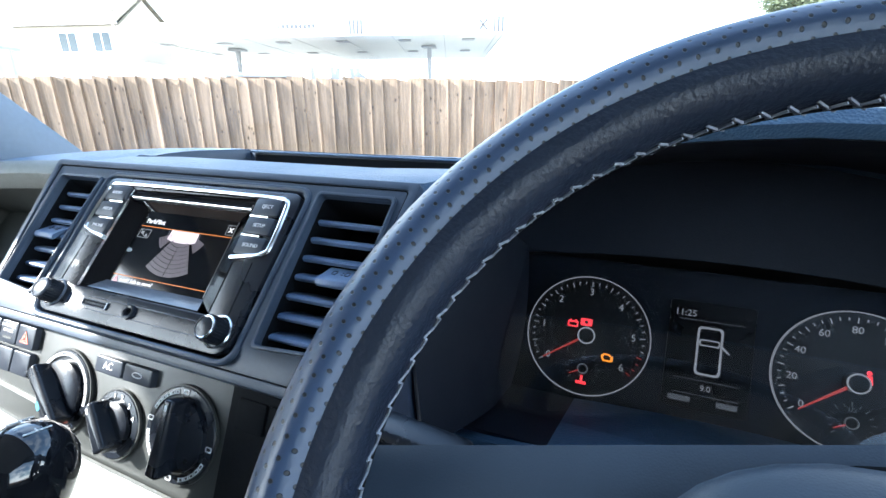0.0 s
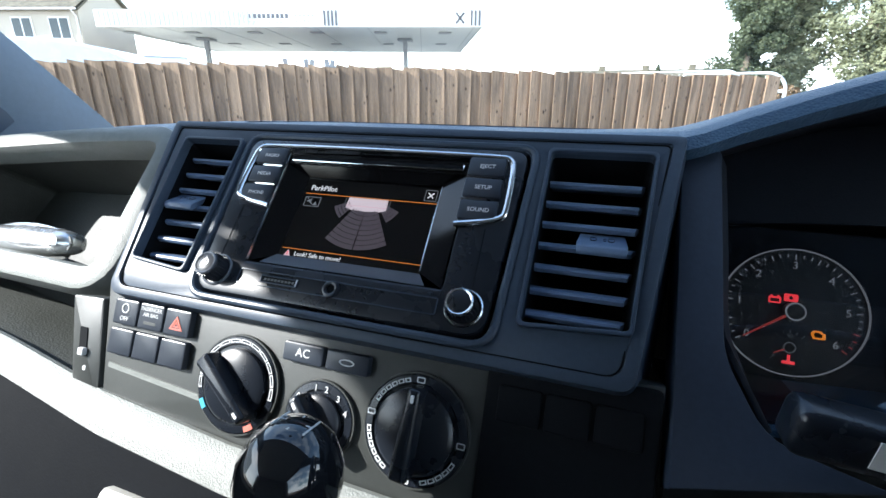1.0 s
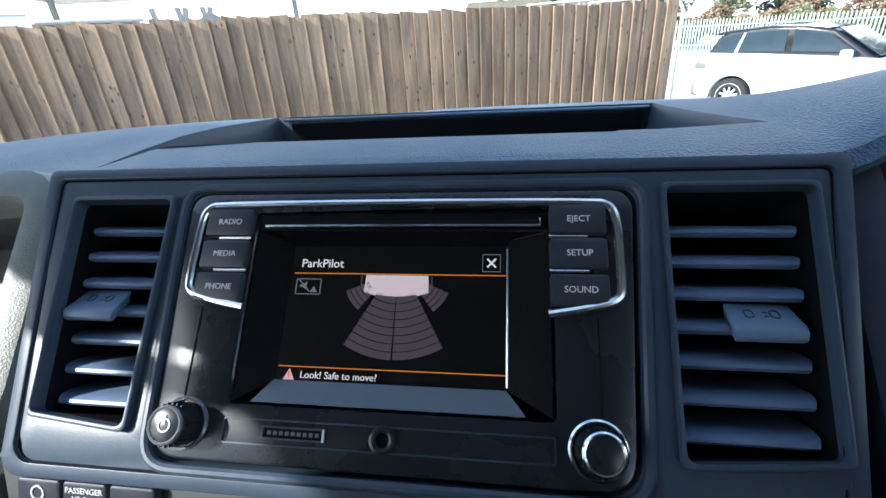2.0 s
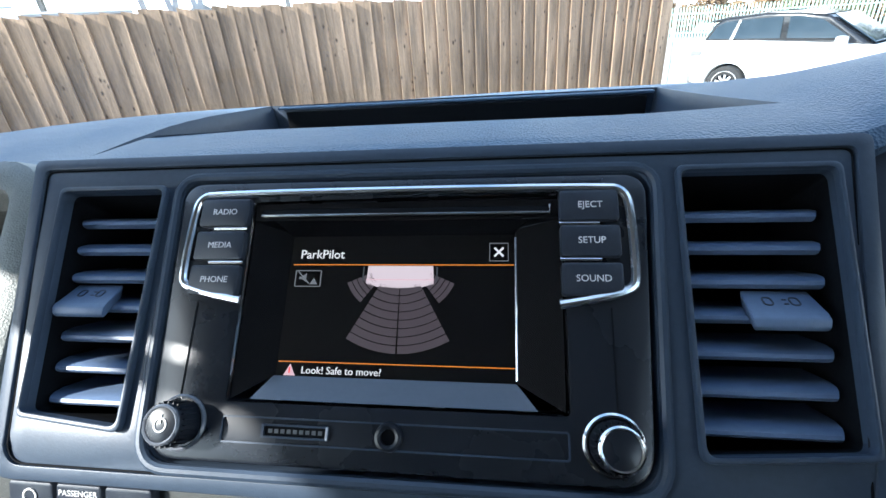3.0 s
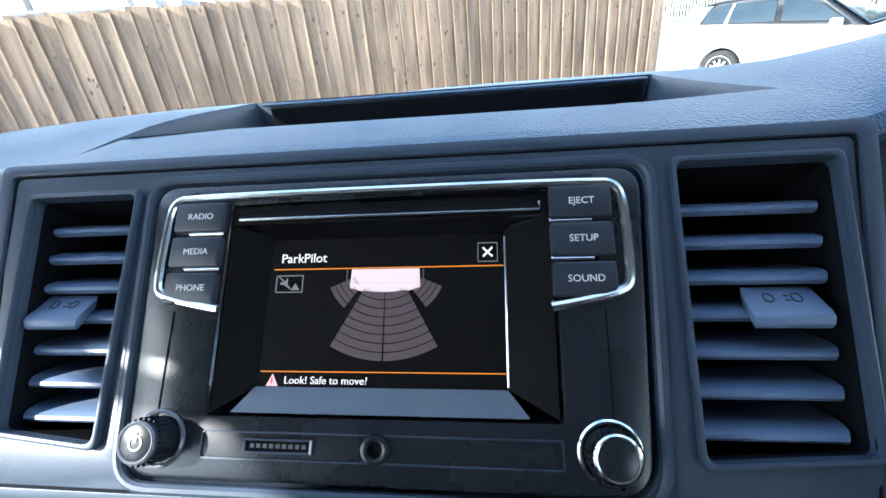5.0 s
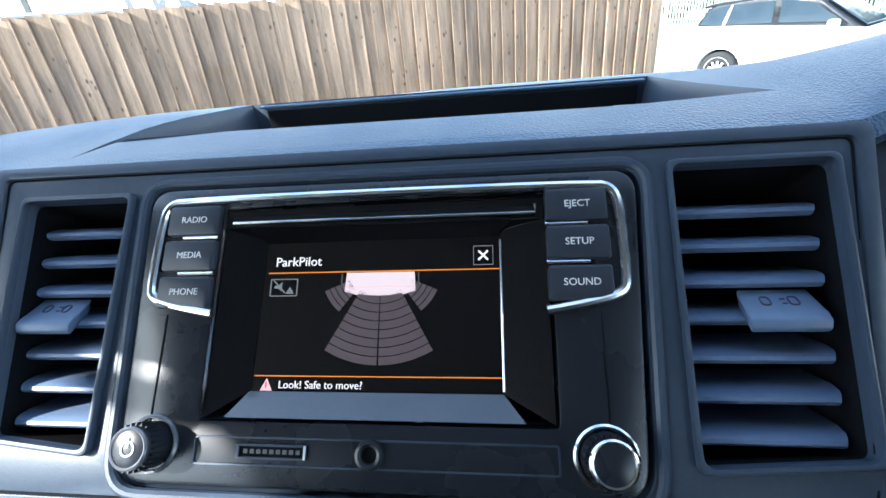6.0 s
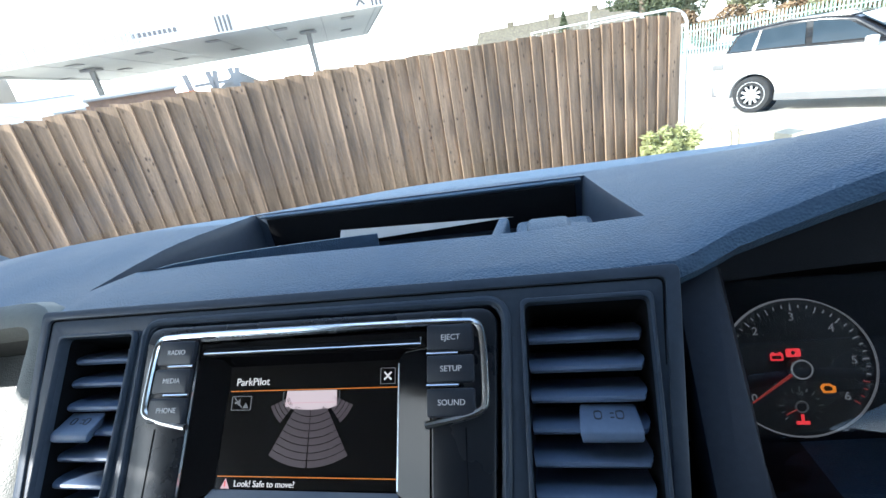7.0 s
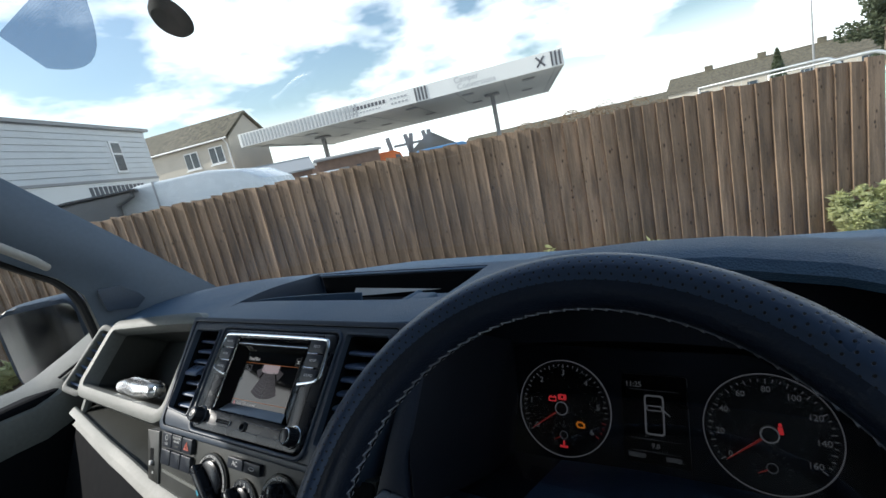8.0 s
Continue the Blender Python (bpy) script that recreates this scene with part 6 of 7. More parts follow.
# ---- tubular gate panels behind the fence ----
def gate_panel(x0, y0, ang, L_, z0, z1, name_label):
    g = thing("tube_gate", at(x0, y0, 0) @ pose(0, 0, 0, 0, 0, ang), name_label, "gate", group="gate panels")
    r_ = 0.16
    arc = [(L_ - r_ + r_ * math.sin(a), z1 - r_ + r_ * math.cos(a)) for a in spaced(0, math.pi / 2, 8)]
    part("gate_tube", tube([(0, 0, z0), (0, 0, z1)] + [(x, 0, z) for x, z in arc] + [(L_, 0, z0)], 0.014, 12), M_GALV, g, smooth=True)
    part("gate_tube", tube([(0, 0, z1 - 0.16), (L_, 0, z1 - 0.16)], 0.016, 10), M_GALV, g, smooth=True)
    part("gate_tube", tube([(0, 0, z0 + 0.05), (L_, 0, z0 + 0.05)], 0.016, 10), M_GALV, g, smooth=True)
    for k in range(int(L_ / 0.07)):
        x = 0.05 + 0.07 * k
        if x < L_ - 0.06:
            part("gate_wire", tube([(x, 0, z0 + 0.05), (x, 0, z1 - 0.02)], 0.0020, 5), M_GALV, g)
    return g


e_ = along(2.87, 0.10)
gate_panel(e_.x - 0.75, e_.y + 0.45, -20, 0.85, 0.0, 1.60, "galvanised tube gate end behind the fence")
gate_panel(e_.x - 1.34, e_.y + 0.99, -18, 1.2, 0.0, 1.64, "galvanised tube gate panel with upright wires")

# ---- parked car ----
CZ = -0.66
CAR = at(5.62, 12.0, CZ) @ pose(0, 0, 0, 0, 0, -46)     # x runs to the car's front, origin at the rear wheel
car = thing("parked_car", CAR, "white sport utility car with black roof parked on the road", "car")


def arch(cx, r, n=12):
    return [(cx + r * math.cos(a), 0.36 + r * math.sin(a)) for a in spaced(math.pi, 0, n)]


low = [(-0.78, 0.40), (-0.6, 0.34), (-0.47, 0.32)] + arch(0, 0.46) + [(0.47, 0.28), (2.37, 0.28)] + arch(2.84, 0.46) + [(3.32, 0.30), (3.62, 0.34), (3.72, 0.45)]
upr = [(3.74, 0.72), (3.62, 0.92), (3.2, 1.02), (2.5, 1.08), (1.6, 1.12), (0.4, 1.15), (-0.66, 1.16), (-0.80, 1.00), (-0.84, 0.62)]
bm = prism(low + upr, -0.92, 0.92, 0.05, seg=3)
part("car_body", bm, M_SUVWHITE, car, smooth=True)
gh = [(-0.72, 1.14), (-0.50, 1.50), (-0.30, 1.60), (0.5, 1.68), (1.1, 1.66), (1.6, 1.58), (2.25, 1.14), (2.40, 1.08)]
bm = prism(gh, -0.72, 0.72, 0.06, seg=3)
part("car_cabin", bm, M_BLACKPAINT, car, smooth=True)
rf = [(-0.62, 1.56), (-0.30, 1.63), (0.5, 1.705), (1.1, 1.69), (1.55, 1.62), (1.50, 1.58), (0.5, 1.64), (-0.3, 1.57), (-0.55, 1.52)]
part("car_roof", prism(rf, -0.70, 0.70, 0.02), M_BLACKPAINT, car, smooth=True)
M_CARGLASS = mat("car_side_glass", (0.03, 0.045, 0.06), 0.05, vary=0.1)
for pts_ in ([(-0.60, 1.18), (-0.42, 1.46), (-0.26, 1.53), (-0.02, 1.56), (-0.12, 1.18)], [(-0.05, 1.18), (0.06, 1.565), (0.82, 1.60), (0.84, 1.18)], [(0.96, 1.18), (0.94, 1.60), (1.14, 1.59), (1.50, 1.52), (2.02, 1.17)]):
    part("side_window", prism(pts_, -0.736, -0.725, 0.002), M_CARGLASS, car, "dark side window")
part("window_pillar", prism([(-0.13, 1.17), (0.0, 1.57), (0.05, 1.57), (-0.06, 1.17)], -0.742, -0.730), M_ALLOY, car)
bm = bmesh.new()
q_ = [bm.verts.new(p) for p in ((1.62, -0.66, 1.575), (1.62, 0.66, 1.575), (2.36, 0.70, 1.10), (2.36, -0.70, 1.10))]
bm.faces.new(q_)
part("windscreen", moved(thick(bm, 0.02), at(0.02, 0, 0.02)), M_CARGLASS, car, "sloping car windscreen")
part("side_mirror", moved(box(-0.09, 0.09, -0.10, 0.08, -0.07, 0.07, 0.04, 3), at(1.95, -0.98, 1.15)), M_SUVWHITE, car, smooth=True)
part("sill_trim", box(0.45, 2.4, -0.935, -0.915, 0.26, 0.42, 0.01), M_TRIM, car)
part("rear_bumper", box(-0.88, -0.55, -0.90, 0.90, 0.36, 0.62, 0.05, 3), M_TRIM, car, smooth=True)
part("tail_light", box(-0.845, -0.60, -0.935, -0.70, 0.93, 1.03, 0.02), M_TRIM, car)
part("door_line", box(0.86, 0.868, -0.930, -0.915, 0.40, 1.12), M_TRIM, car)
part("door_line", box(-0.01, -0.002, -0.930, -0.915, 0.85, 1.14), M_TRIM, car)
for hx in (0.62, 1.75):
    part("door_handle", box(hx - 0.09, hx + 0.09, -0.945, -0.918, 0.93, 0.965, 0.008), M_SUVWHITE, car)
for wx in (0, 2.84):
    w = part("wheel", lathe([(0.20, -0.93), (0.26, -0.935), (0.31, -0.94), (0.365, -0.93), (0.385, -0.90), (0.385, -0.74), (0.36, -0.71), (0.2, -0.71)], 40), M_TYRE, car, "black tyre on a pale alloy wheel", smooth=True, m=at(wx, 0, 0.385))
    part("rim", lathe([(0.262, -0.933), (0.275, -0.945), (0.285, -0.935), (0.262, -0.90)], 36), M_ALLOY, w, smooth=True)
    part("rim_back", lathe([(0.0, -0.86), (0.262, -0.86)], 28), M_DARK, w)
    bm = lathe([(0.0, -0.935), (0.055, -0.935), (0.065, -0.91), (0, -0.90)], 20)
    for k in range(10):
        merge(bm, moved(prism([(-0.030, 0.03), (0.030, 0.03), (0.020, 0.268), (-0.020, 0.268)], -0.93, -0.90, 0.008), pose(0, 0, 0, 0, 36 * k, 0)))
    part("rim_spokes", bm, M_ALLOY, w, smooth=True)
    part("wheel_arch", lathe([(0.0, -0.70), (0.46, -0.70)], 28), M_DARK, car, m=at(wx, 0, 0.37))
# the high waist of a tall car: everything above the sills is raised
for ob in car.children:
    if not ob.name.startswith("wheel"):
        for v in ob.data.vertices:
            z = v.co.z
            v.co.z = z if z < 0.85 else (0.85 + (z - 0.85) * 1.39 if z < 1.18 else 1.31 + (z - 1.18) * 0.96)


# ---- palisade fence and trees beyond the road ----
pal = thing("palisade_fence", at(15, 32, CZ), "pale green steel palisade fence beyond the road", "fence", group="", kind="structure")
pale_me = None
p0, p1 = Vector((8.0, 36.5)), Vector((27.0, 24.0))
N_ = 128
for k in range(N_):
    p = p0 + (p1 - p0) * k / (N_ - 1)
    if pale_me is None:
        bm = prism([(-0.034, 0.0), (0.034, 0.0), (0.034, 1.72), (0.017, 1.86), (0.0, 1.80), (-0.017, 1.86), (-0.034, 1.72)], -0.012, 0.012)
        ob = part("pale", bm, M_PALISADE, pal)
        pale_me = ob.data
    else:
        ob = new("pale", pale_me)
        ob.parent = pal
    ob.matrix_local = at(p.x - 15, p.y - 32, 0) @ pose(0, 0, 0, 0, 0, math.degrees(math.atan2(p1.y - p0.y, p1.x - p0.x)))
for z in (0.35, 1.45):
    part("rail", tube([(p0.x - 15, p0.y - 32 + 0.03, z), (p1.x - 15, p1.y - 32 + 0.03, z)], 0.03, 6), M_PALISADE, pal)


def leaf_cloud(centres, count, size, rng_, flat=0.5, long_=1.6):
    """Many small leaf blades scattered through clumps."""
    verts, faces = [], []
    for _ in range(count):
        c, r_ = rng_.choice(centres)
        while True:
            d = Vector((rng_.uniform(-1, 1), rng_.uniform(-1, 1), rng_.uniform(-1, 1)))
            if 0.1 < d.length < 1:
                break
        d = d.normalized() * (d.length ** 0.45)
        p = Vector(c) + Vector((d.x * r_[0], d.y * r_[1], d.z * r_[2]))
        a = Vector((rng_.gauss(0, 1), rng_.gauss(0, 1), rng_.gauss(0, flat))).normalized()
        b_ = a.cross(Vector((rng_.gauss(0, 1), rng_.gauss(0, 1), rng_.gauss(0, 1)))).normalized()
        s_ = size * rng_.uniform(0.55, 1.4)
        i = len(verts)
        verts += [p - a * s_ * long_ / 2, p + b_ * s_ * 0.42, p + a * s_ * long_ / 2, p - b_ * s_ * 0.42]
        faces.append((i, i + 1, i + 2, i + 3))
    bm_ = bmesh.new()
    vs_ = [bm_.verts.new(v) for v in verts]
    for f in faces:
        bm_.faces.new([vs_[i] for i in f])
    return bm_


def tree(x, y, h, w_, foliage, seed, label, conifer=True, count=32000, size=0.15):
    r_ = random.Random(seed)
    t = thing("tree", at(x, y, CZ), label, "tree", group="roadside trees")
    bend = [(0.0, 0.0, 0.0)]
    for k in range(1, 9):
        bend.append((bend[-1][0] + r_.uniform(-0.12, 0.12), bend[-1][1] + r_.uniform(-0.1, 0.1), h * 0.92 * k / 8))
    bm_ = tube(bend, [0.28 * (1 - 0.1 * k) + 0.02 for k in range(9)], 9)
    cents = []
    for k in range(34 if conifer else 34):
        z = h * (0.20 + 0.74 * k / 33) if conifer else h * (0.24 + 0.68 * r_.random())
        a = r_.uniform(0, 2 * math.pi)
        reach = w_ * (1.05 - 0.85 * (z / h)) * r_.uniform(0.6, 1.15) if conifer else w_ * r_.uniform(0.4, 1.0) * math.sqrt(max(0.1, 1 - (2 * z / h - 1.15) ** 2))
        tip = Vector((math.cos(a) * reach, math.sin(a) * reach, z - 0.08 * reach if conifer else z + 0.3 * reach))
        base = Vector((0, 0, z - 0.12 * h * (0.3 if conifer else 1)))
        tube([base, base.lerp(tip, 0.55) + Vector((0, 0, 0.1)), tip], [0.07, 0.045, 0.015], 5, bm=bm_)
        for q in (0.30, 0.62, 0.95):
            cents.append((base.lerp(tip, q), (0.26 * w_, 0.26 * w_, 0.20 * w_)))
    part("trunk", bm_, M_BARK, t, "pale trunk with spreading limbs", smooth=True)
    part("crown", leaf_cloud(cents, count, size, r_), foliage, t, "uneven evergreen crown")
    return t


tree(8.6, 37.5, 13.0, 2.9, M_LEAF_D, 1, "tall dark conifer beyond the palisade fence")
tree(11.2, 38.5, 10.5, 2.9, M_LEAF_L, 2, "pale green evergreen beyond the palisade fence", conifer=False, count=27000)
tree(14.8, 37.0, 12.0, 3.1, M_LEAF_L, 3, "pale green evergreen beyond the palisade fence", conifer=False, count=27000)
tree(18.4, 36.0, 11.0, 2.8, M_LEAF_D, 5, "tall dark conifer beyond the palisade fence")
tree(22.5, 33.5, 11.0, 3.0, M_LEAF_L, 6, "pale green evergreen beyond the palisade fence", conifer=False, count=27000)
tree(27.0, 30.0, 10.5, 3.0, M_LEAF_D, 7, "tall dark conifer beyond the palisade fence")
rr = random.Random(8)
cents = [((9.5 + 1.3 * k, 37.0 - 0.62 * k, CZ + 1.0 + rr.uniform(0, 1.0)), (1.0, 0.7, 0.9)) for k in range(14)]
solo("hedge", leaf_cloud(cents, 15000, 0.15, rr), M_TWIG, "tangled brown and green undergrowth behind the palisade fence", "hedge", kind="stuff")
cents = [((16.5 + 1.25 * k, 31.5 - 0.82 * k, CZ + 0.9 + rr.uniform(0, 0.8)), (0.7, 0.5, 0.8)) for k in range(8)]
solo("hedge", leaf_cloud(cents, 3500, 0.12, rr), M_LEAF_L, "pale ivy growing over the palisade fence", "hedge", kind="stuff")

# ---- shrub and weeds at the fence foot ----
def shrub(x, y, z, w_, h, count, seed, label, size=0.035):
    r_ = random.Random(seed)
    s_ = thing("shrub", at(x, y, z), label, "shrub", group="fence shrubs")
    bm_ = bmesh.new()
    cs = []
    for k in range(22):
        a, rad = r_.uniform(0, 6.28), w_ * math.sqrt(r_.random()) * 0.8
        tip = Vector((math.cos(a) * rad, math.sin(a) * rad, h * r_.uniform(0.55, 1.0) * (1 - 0.35 * rad / w_)))
        tube([(tip.x * 0.15, tip.y * 0.15, 0), tip * 0.6, tip], [0.006, 0.004, 0.002], 4, bm=bm_)
        for q in (0.55, 0.75, 0.95):
            cs.append((tip * q, (0.055, 0.055, 0.06)))
    part("stems", bm_, M_TWIG, s_)
    part("leaves", leaf_cloud(cs, count, size, r_, long_=3.0), M_LEAF_S, s_, "small pale green leaves")
    return s_


def polar(az, d, x=0.337, y=-0.255):
    return x + d * math.sin(radians(az)), y + d * math.cos(radians(az))


p = polar(12.6, 4.55)
shrub(*p, 0.12, 0.28, 0.60, 5200, 11, "bushy yellow-green shrub at the end of the fence", 0.025)
p = polar(17.5, 4.75)
shrub(*p, 0.10, 0.22, 0.20, 500, 12, "low dry weeds beside the shrub")
p = polar(-18.8, 3.85)
shrub(*p, 0.16, 0.09, 0.48, 300, 13, "single tall weed at the fence foot", 0.03)
p = polar(-9.8, 3.85)
shrub(*p, 0.16, 0.20, 0.28, 420, 14, "low leafy weeds at the fence foot", 0.03)
p = polar(-5.8, 3.95)
shrub(*p, 0.16, 0.14, 0.36, 380, 15, "low leafy weeds at the fence foot", 0.03)
p = along(-7.6, -0.7)
shrub(p.x, p.y, 0.05, 0.9, 0.45, 2200, 16, "dry yellow weeds along the fence foot", 0.05)
p = along(-5.6, -0.7)
shrub(p.x, p.y, 0.05, 0.8, 0.40, 1800, 17, "dry yellow weeds along the fence foot", 0.05)


# ---- filling station canopy ----
ca, cb = Vector((-6.3, 24.2)), Vector((-25.6, 18.4))      # right and left ends of its front
cdir = (cb - ca).normalized()
cn = Vector((cdir.y, -cdir.x))
if cn.y < 0:
    cn = -cn
CAN = Matrix(((-cdir.x, cn.x, 0, ca.x), (-cdir.y, cn.y, 0, ca.y), (0, 0, 1, 0), (0, 0, 0, 1)))   # x to the right, y away
CL = (cb - ca).length
canopy = thing("station_canopy", CAN, "old filling station canopy with white fascia boards", "canopy")
Z0, Z1 = 4.66, 5.48
DEPTH = 15.0
SKEW = Matrix(((1, -0.085, 0, 0), (0, 1, 0, 0), (0, 0, 1, 0), (0, 0, 0, 1)))   # its sides run back at a slant
part("canopy_deck", moved(box(-CL + 0.06, -0.06, 0.06, DEPTH, Z0 + 0.05, Z1 - 0.05), SKEW), M_CANOPY, canopy)
part("fascia_board", box(-CL, 0, 0, 0.06, Z0, Z1, 0.01), M_SIGN, canopy, "white front fascia board")
part("fascia_board", moved(box(-0.06, 0, 0.062, DEPTH, Z0, Z1, 0.01), SKEW), M_CANOPY, canopy, "white side fascia board")
part("fascia_board", moved(box(-CL, -CL + 0.06, 0.062, DEPTH, Z0, Z1, 0.01), SKEW), M_CANOPY, canopy, "white side fascia board")
for k in range(34):
    x = -CL + 0.2 + 0.245 * k
    part("fascia_rib", box(x, x + 0.11, -0.03, 0.0, Z0 + 0.06, Z1 - 0.06), M_SIGNGREY, canopy)
for x0 in (-8.1, -0.62):
    for k in range(4 if x0 < -1 else 3):
        part("fascia_rib", box(x0 + 0.2 * k, x0 + 0.2 * k + 0.10, -0.03, 0.0, Z0 + 0.06, Z1 - 0.06), M_SIGNINK, canopy)
bm = moved(box(-0.32, 0.32, -0.02, 0, -0.05, 0.05), at(-1.15, 0, (Z0 + Z1) / 2) @ pose(0, 0, 0, 0, 50, 0))
merge(bm, moved(box(-0.32, 0.32, -0.02, 0, -0.05, 0.05), at(-1.15, 0, (Z0 + Z1) / 2) @ pose(0, 0, 0, 0, -50, 0)))
part("crossed_mark", bm, M_SIGNINK, canopy, "dark crossed mark on the fascia")
words("sign_word", "Camper", 0.42, at(-5.1, -0.012, Z0 + 0.58), M_SIGNGREY, canopy)
words("sign_word", "Conversions", 0.42, at(-4.6, -0.012, Z0 + 0.22), M_SIGNGREY, canopy)
for k in range(13):
    part("sign_bar", box(-12.9 + 0.235 * k, -12.9 + 0.235 * k + 0.15, -0.02, 0, Z0 + 0.40, Z0 + 0.60), M_SIGNINK if k > 3 else M_SIGNGREY, canopy)
for k in range(12):
    part("sign_bar", box(-12.6 + 0.2 * k, -12.6 + 0.2 * k + 0.13, -0.02, 0, Z0 + 0.20, Z0 + 0.27), M_SIGNGREY, canopy)
for k in range(10):
    part("sign_bar", box(-9.6 + 0.22 * (k % 5), -9.6 + 0.22 * (k % 5) + 0.14, -0.02, 0, Z0 + (0.22 if k < 5 else 0.48), Z0 + (0.32 if k < 5 else 0.58)), M_SIGNGREY, canopy)
for k in range(8):
    x = -CL + 0.4 + (CL - 0.8) * k / 7
    part("soffit_joint", moved(box(x - 0.015, x + 0.015, 0.1, DEPTH - 0.1, Z0 + 0.035, Z0 + 0.051), SKEW), M_STEEL, canopy)
for k in range(6):
    for y in (2.5, 8.5):
        x = -1.8 - 3.6 * k
        part("soffit_light", moved(box(x - 0.35, x + 0.35, y - 0.35, y + 0.35, Z0 - 0.01, Z0 + 0.036, 0.01), SKEW), M_STEEL, canopy, "square soffit light")
for x in (-4.6, -17.3):
    for y in (5.5,):
        part("column", box(x - 0.13, x + 0.13, y - 0.13, y + 0.13, -0.2, Z0 + 0.03, 0.02), M_STEEL, canopy, "grey steel column")
        part("column_head", box(x - 0.45, x + 0.45, y - 0.45, y + 0.45, Z0 - 0.10, Z0 + 0.034, 0.03), M_STEEL, canopy)

# vehicles and kiosk under the canopy
def simple_van(x, y, ang, L_, w_, h, paint, label):
    v_ = thing("parked_van", at(x, y, 0) @ pose(0, 0, 0, 0, 0, ang), label, "van", group="yard vehicles")
    pr = [(-L_ / 2, 0.35), (-L_ / 2, h * 0.93), (-L_ / 2 + 0.12, h), (L_ * 0.22, h), (L_ * 0.33, h * 0.93), (L_ * 0.44, h * 0.55), (L_ / 2, h * 0.48), (L_ / 2, 0.35)]
    part("van_body", prism(pr, -w_ / 2, w_ / 2, 0.10, seg=3), paint, v_, smooth=True)
    part("van_glass", prism([(L_ * 0.24, h * 0.60), (L_ * 0.24, h * 0.90), (L_ * 0.31, h * 0.88), (L_ * 0.41, h * 0.60)], -w_ / 2 - 0.012, -w_ / 2 + 0.01), M_WINDOW, v_)
    for wx in (-L_ * 0.3, L_ * 0.3):
        for s_ in (-1, 1):
            part("van_wheel", moved(lathe([(0.0, -0.1), (0.2, -0.11), (0.33, -0.09), (0.34, 0.09), (0.0, 0.1)], 20), at(wx, s_ * (w_ / 2 - 0.1), 0.34)), M_TYRE, v_, smooth=True)
    return v_


simple_van(-16.0, 19.8, 50, 3.4, 1.8, 2.35, M_ORANGE, "orange van under the canopy")
simple_van(-19.3, 20.6, 170, 4.8, 1.9, 2.1, M_STEEL, "grey van under the canopy")
simple_van(-12.9, 22.2, 35, 3.6, 1.8, 2.05, mat("blue_vehicle_paint", (0.12, 0.28, 0.5), 0.35, vary=0.06), "blue van in the yard beyond the fence")
kiosk = thing("kiosk", at(-21.4, 20.8, 0), "brick kiosk under the canopy", "kiosk")
part("kiosk_wall", box(-4.0, 2.0, 0, 3, 0, 2.6, 0.02), M_BRICK, kiosk)
part("kiosk_window", box(-2.5, -0.2, -0.03, 0.02, 1.0, 2.1), M_WINDOW, kiosk)
part("kiosk_roof", box(-4.2, 2.2, -0.2, 3.2, 2.6, 2.8, 0.02), M_SIGN, kiosk)
def low_shed(x, y, ang, L_, w_, h, rise, wall_m, roof_m, label):
    """A low outbuilding whose long side faces the van: walls, a double-pitched roof, a door and a window."""
    b_ = thing("outbuilding", at(x, y, 0) @ pose(0, 0, 0, 0, 0, ang), label, "outbuilding", group="outbuildings")
    part("wall", box(0, L_, 0, w_, 0, h), wall_m, b_)
    for s_ in (-1, 1):
        bm_ = bmesh.new()
        q_ = [bm_.verts.new(p_) for p_ in ((-0.15, w_ / 2 + s_ * (w_ / 2 + 0.2), h - 0.05), (L_ + 0.15, w_ / 2 + s_ * (w_ / 2 + 0.2), h - 0.05), (L_ + 0.15, w_ / 2, h + rise), (-0.15, w_ / 2, h + rise))]
        bm_.faces.new(q_)
        part("roof", thick(bm_, 0.08), roof_m, b_, "pitched roof of the outbuilding")
    part("door", box(L_ * 0.2, L_ * 0.2 + 0.9, -0.04, 0.02, 0, 2.0, 0.01), M_STEEL, b_)
    part("window", box(L_ * 0.6, L_ * 0.6 + 1.0, -0.04, 0.02, 1.1, 2.0, 0.01), M_WINDOW, b_)
    return b_


low_shed(-19.4, 13.4, 52, 3.4, 3.0, 2.35, 0.55, M_BRICK, M_SIGNGREY, "brown brick outbuilding with a pale pitched roof")
low_shed(-17.1, 16.3, 44, 3.2, 2.6, 2.55, 0.10, M_BRICK, M_STEEL, "brown brick outbuilding with a low grey roof")
rack = thing("steel_rack", at(-16.5, 22.3, 0) @ pose(0, 0, 0, 0, 0, 32), "grey steel rack of upright frames under the canopy", "rack")
for k in range(5):
    part("rack_post", moved(box(-0.13, 0.13, -0.07, 0.07, 0, 3.25), at(k * 0.55, 0, 0) @ pose(0, 0, 0, 0, 9 if k % 2 else -7, 0)), M_STEEL, rack)
part("rack_rail", box(-0.1, 2.5, -0.05, 0.05, 2.55, 2.7), M_STEEL, rack)


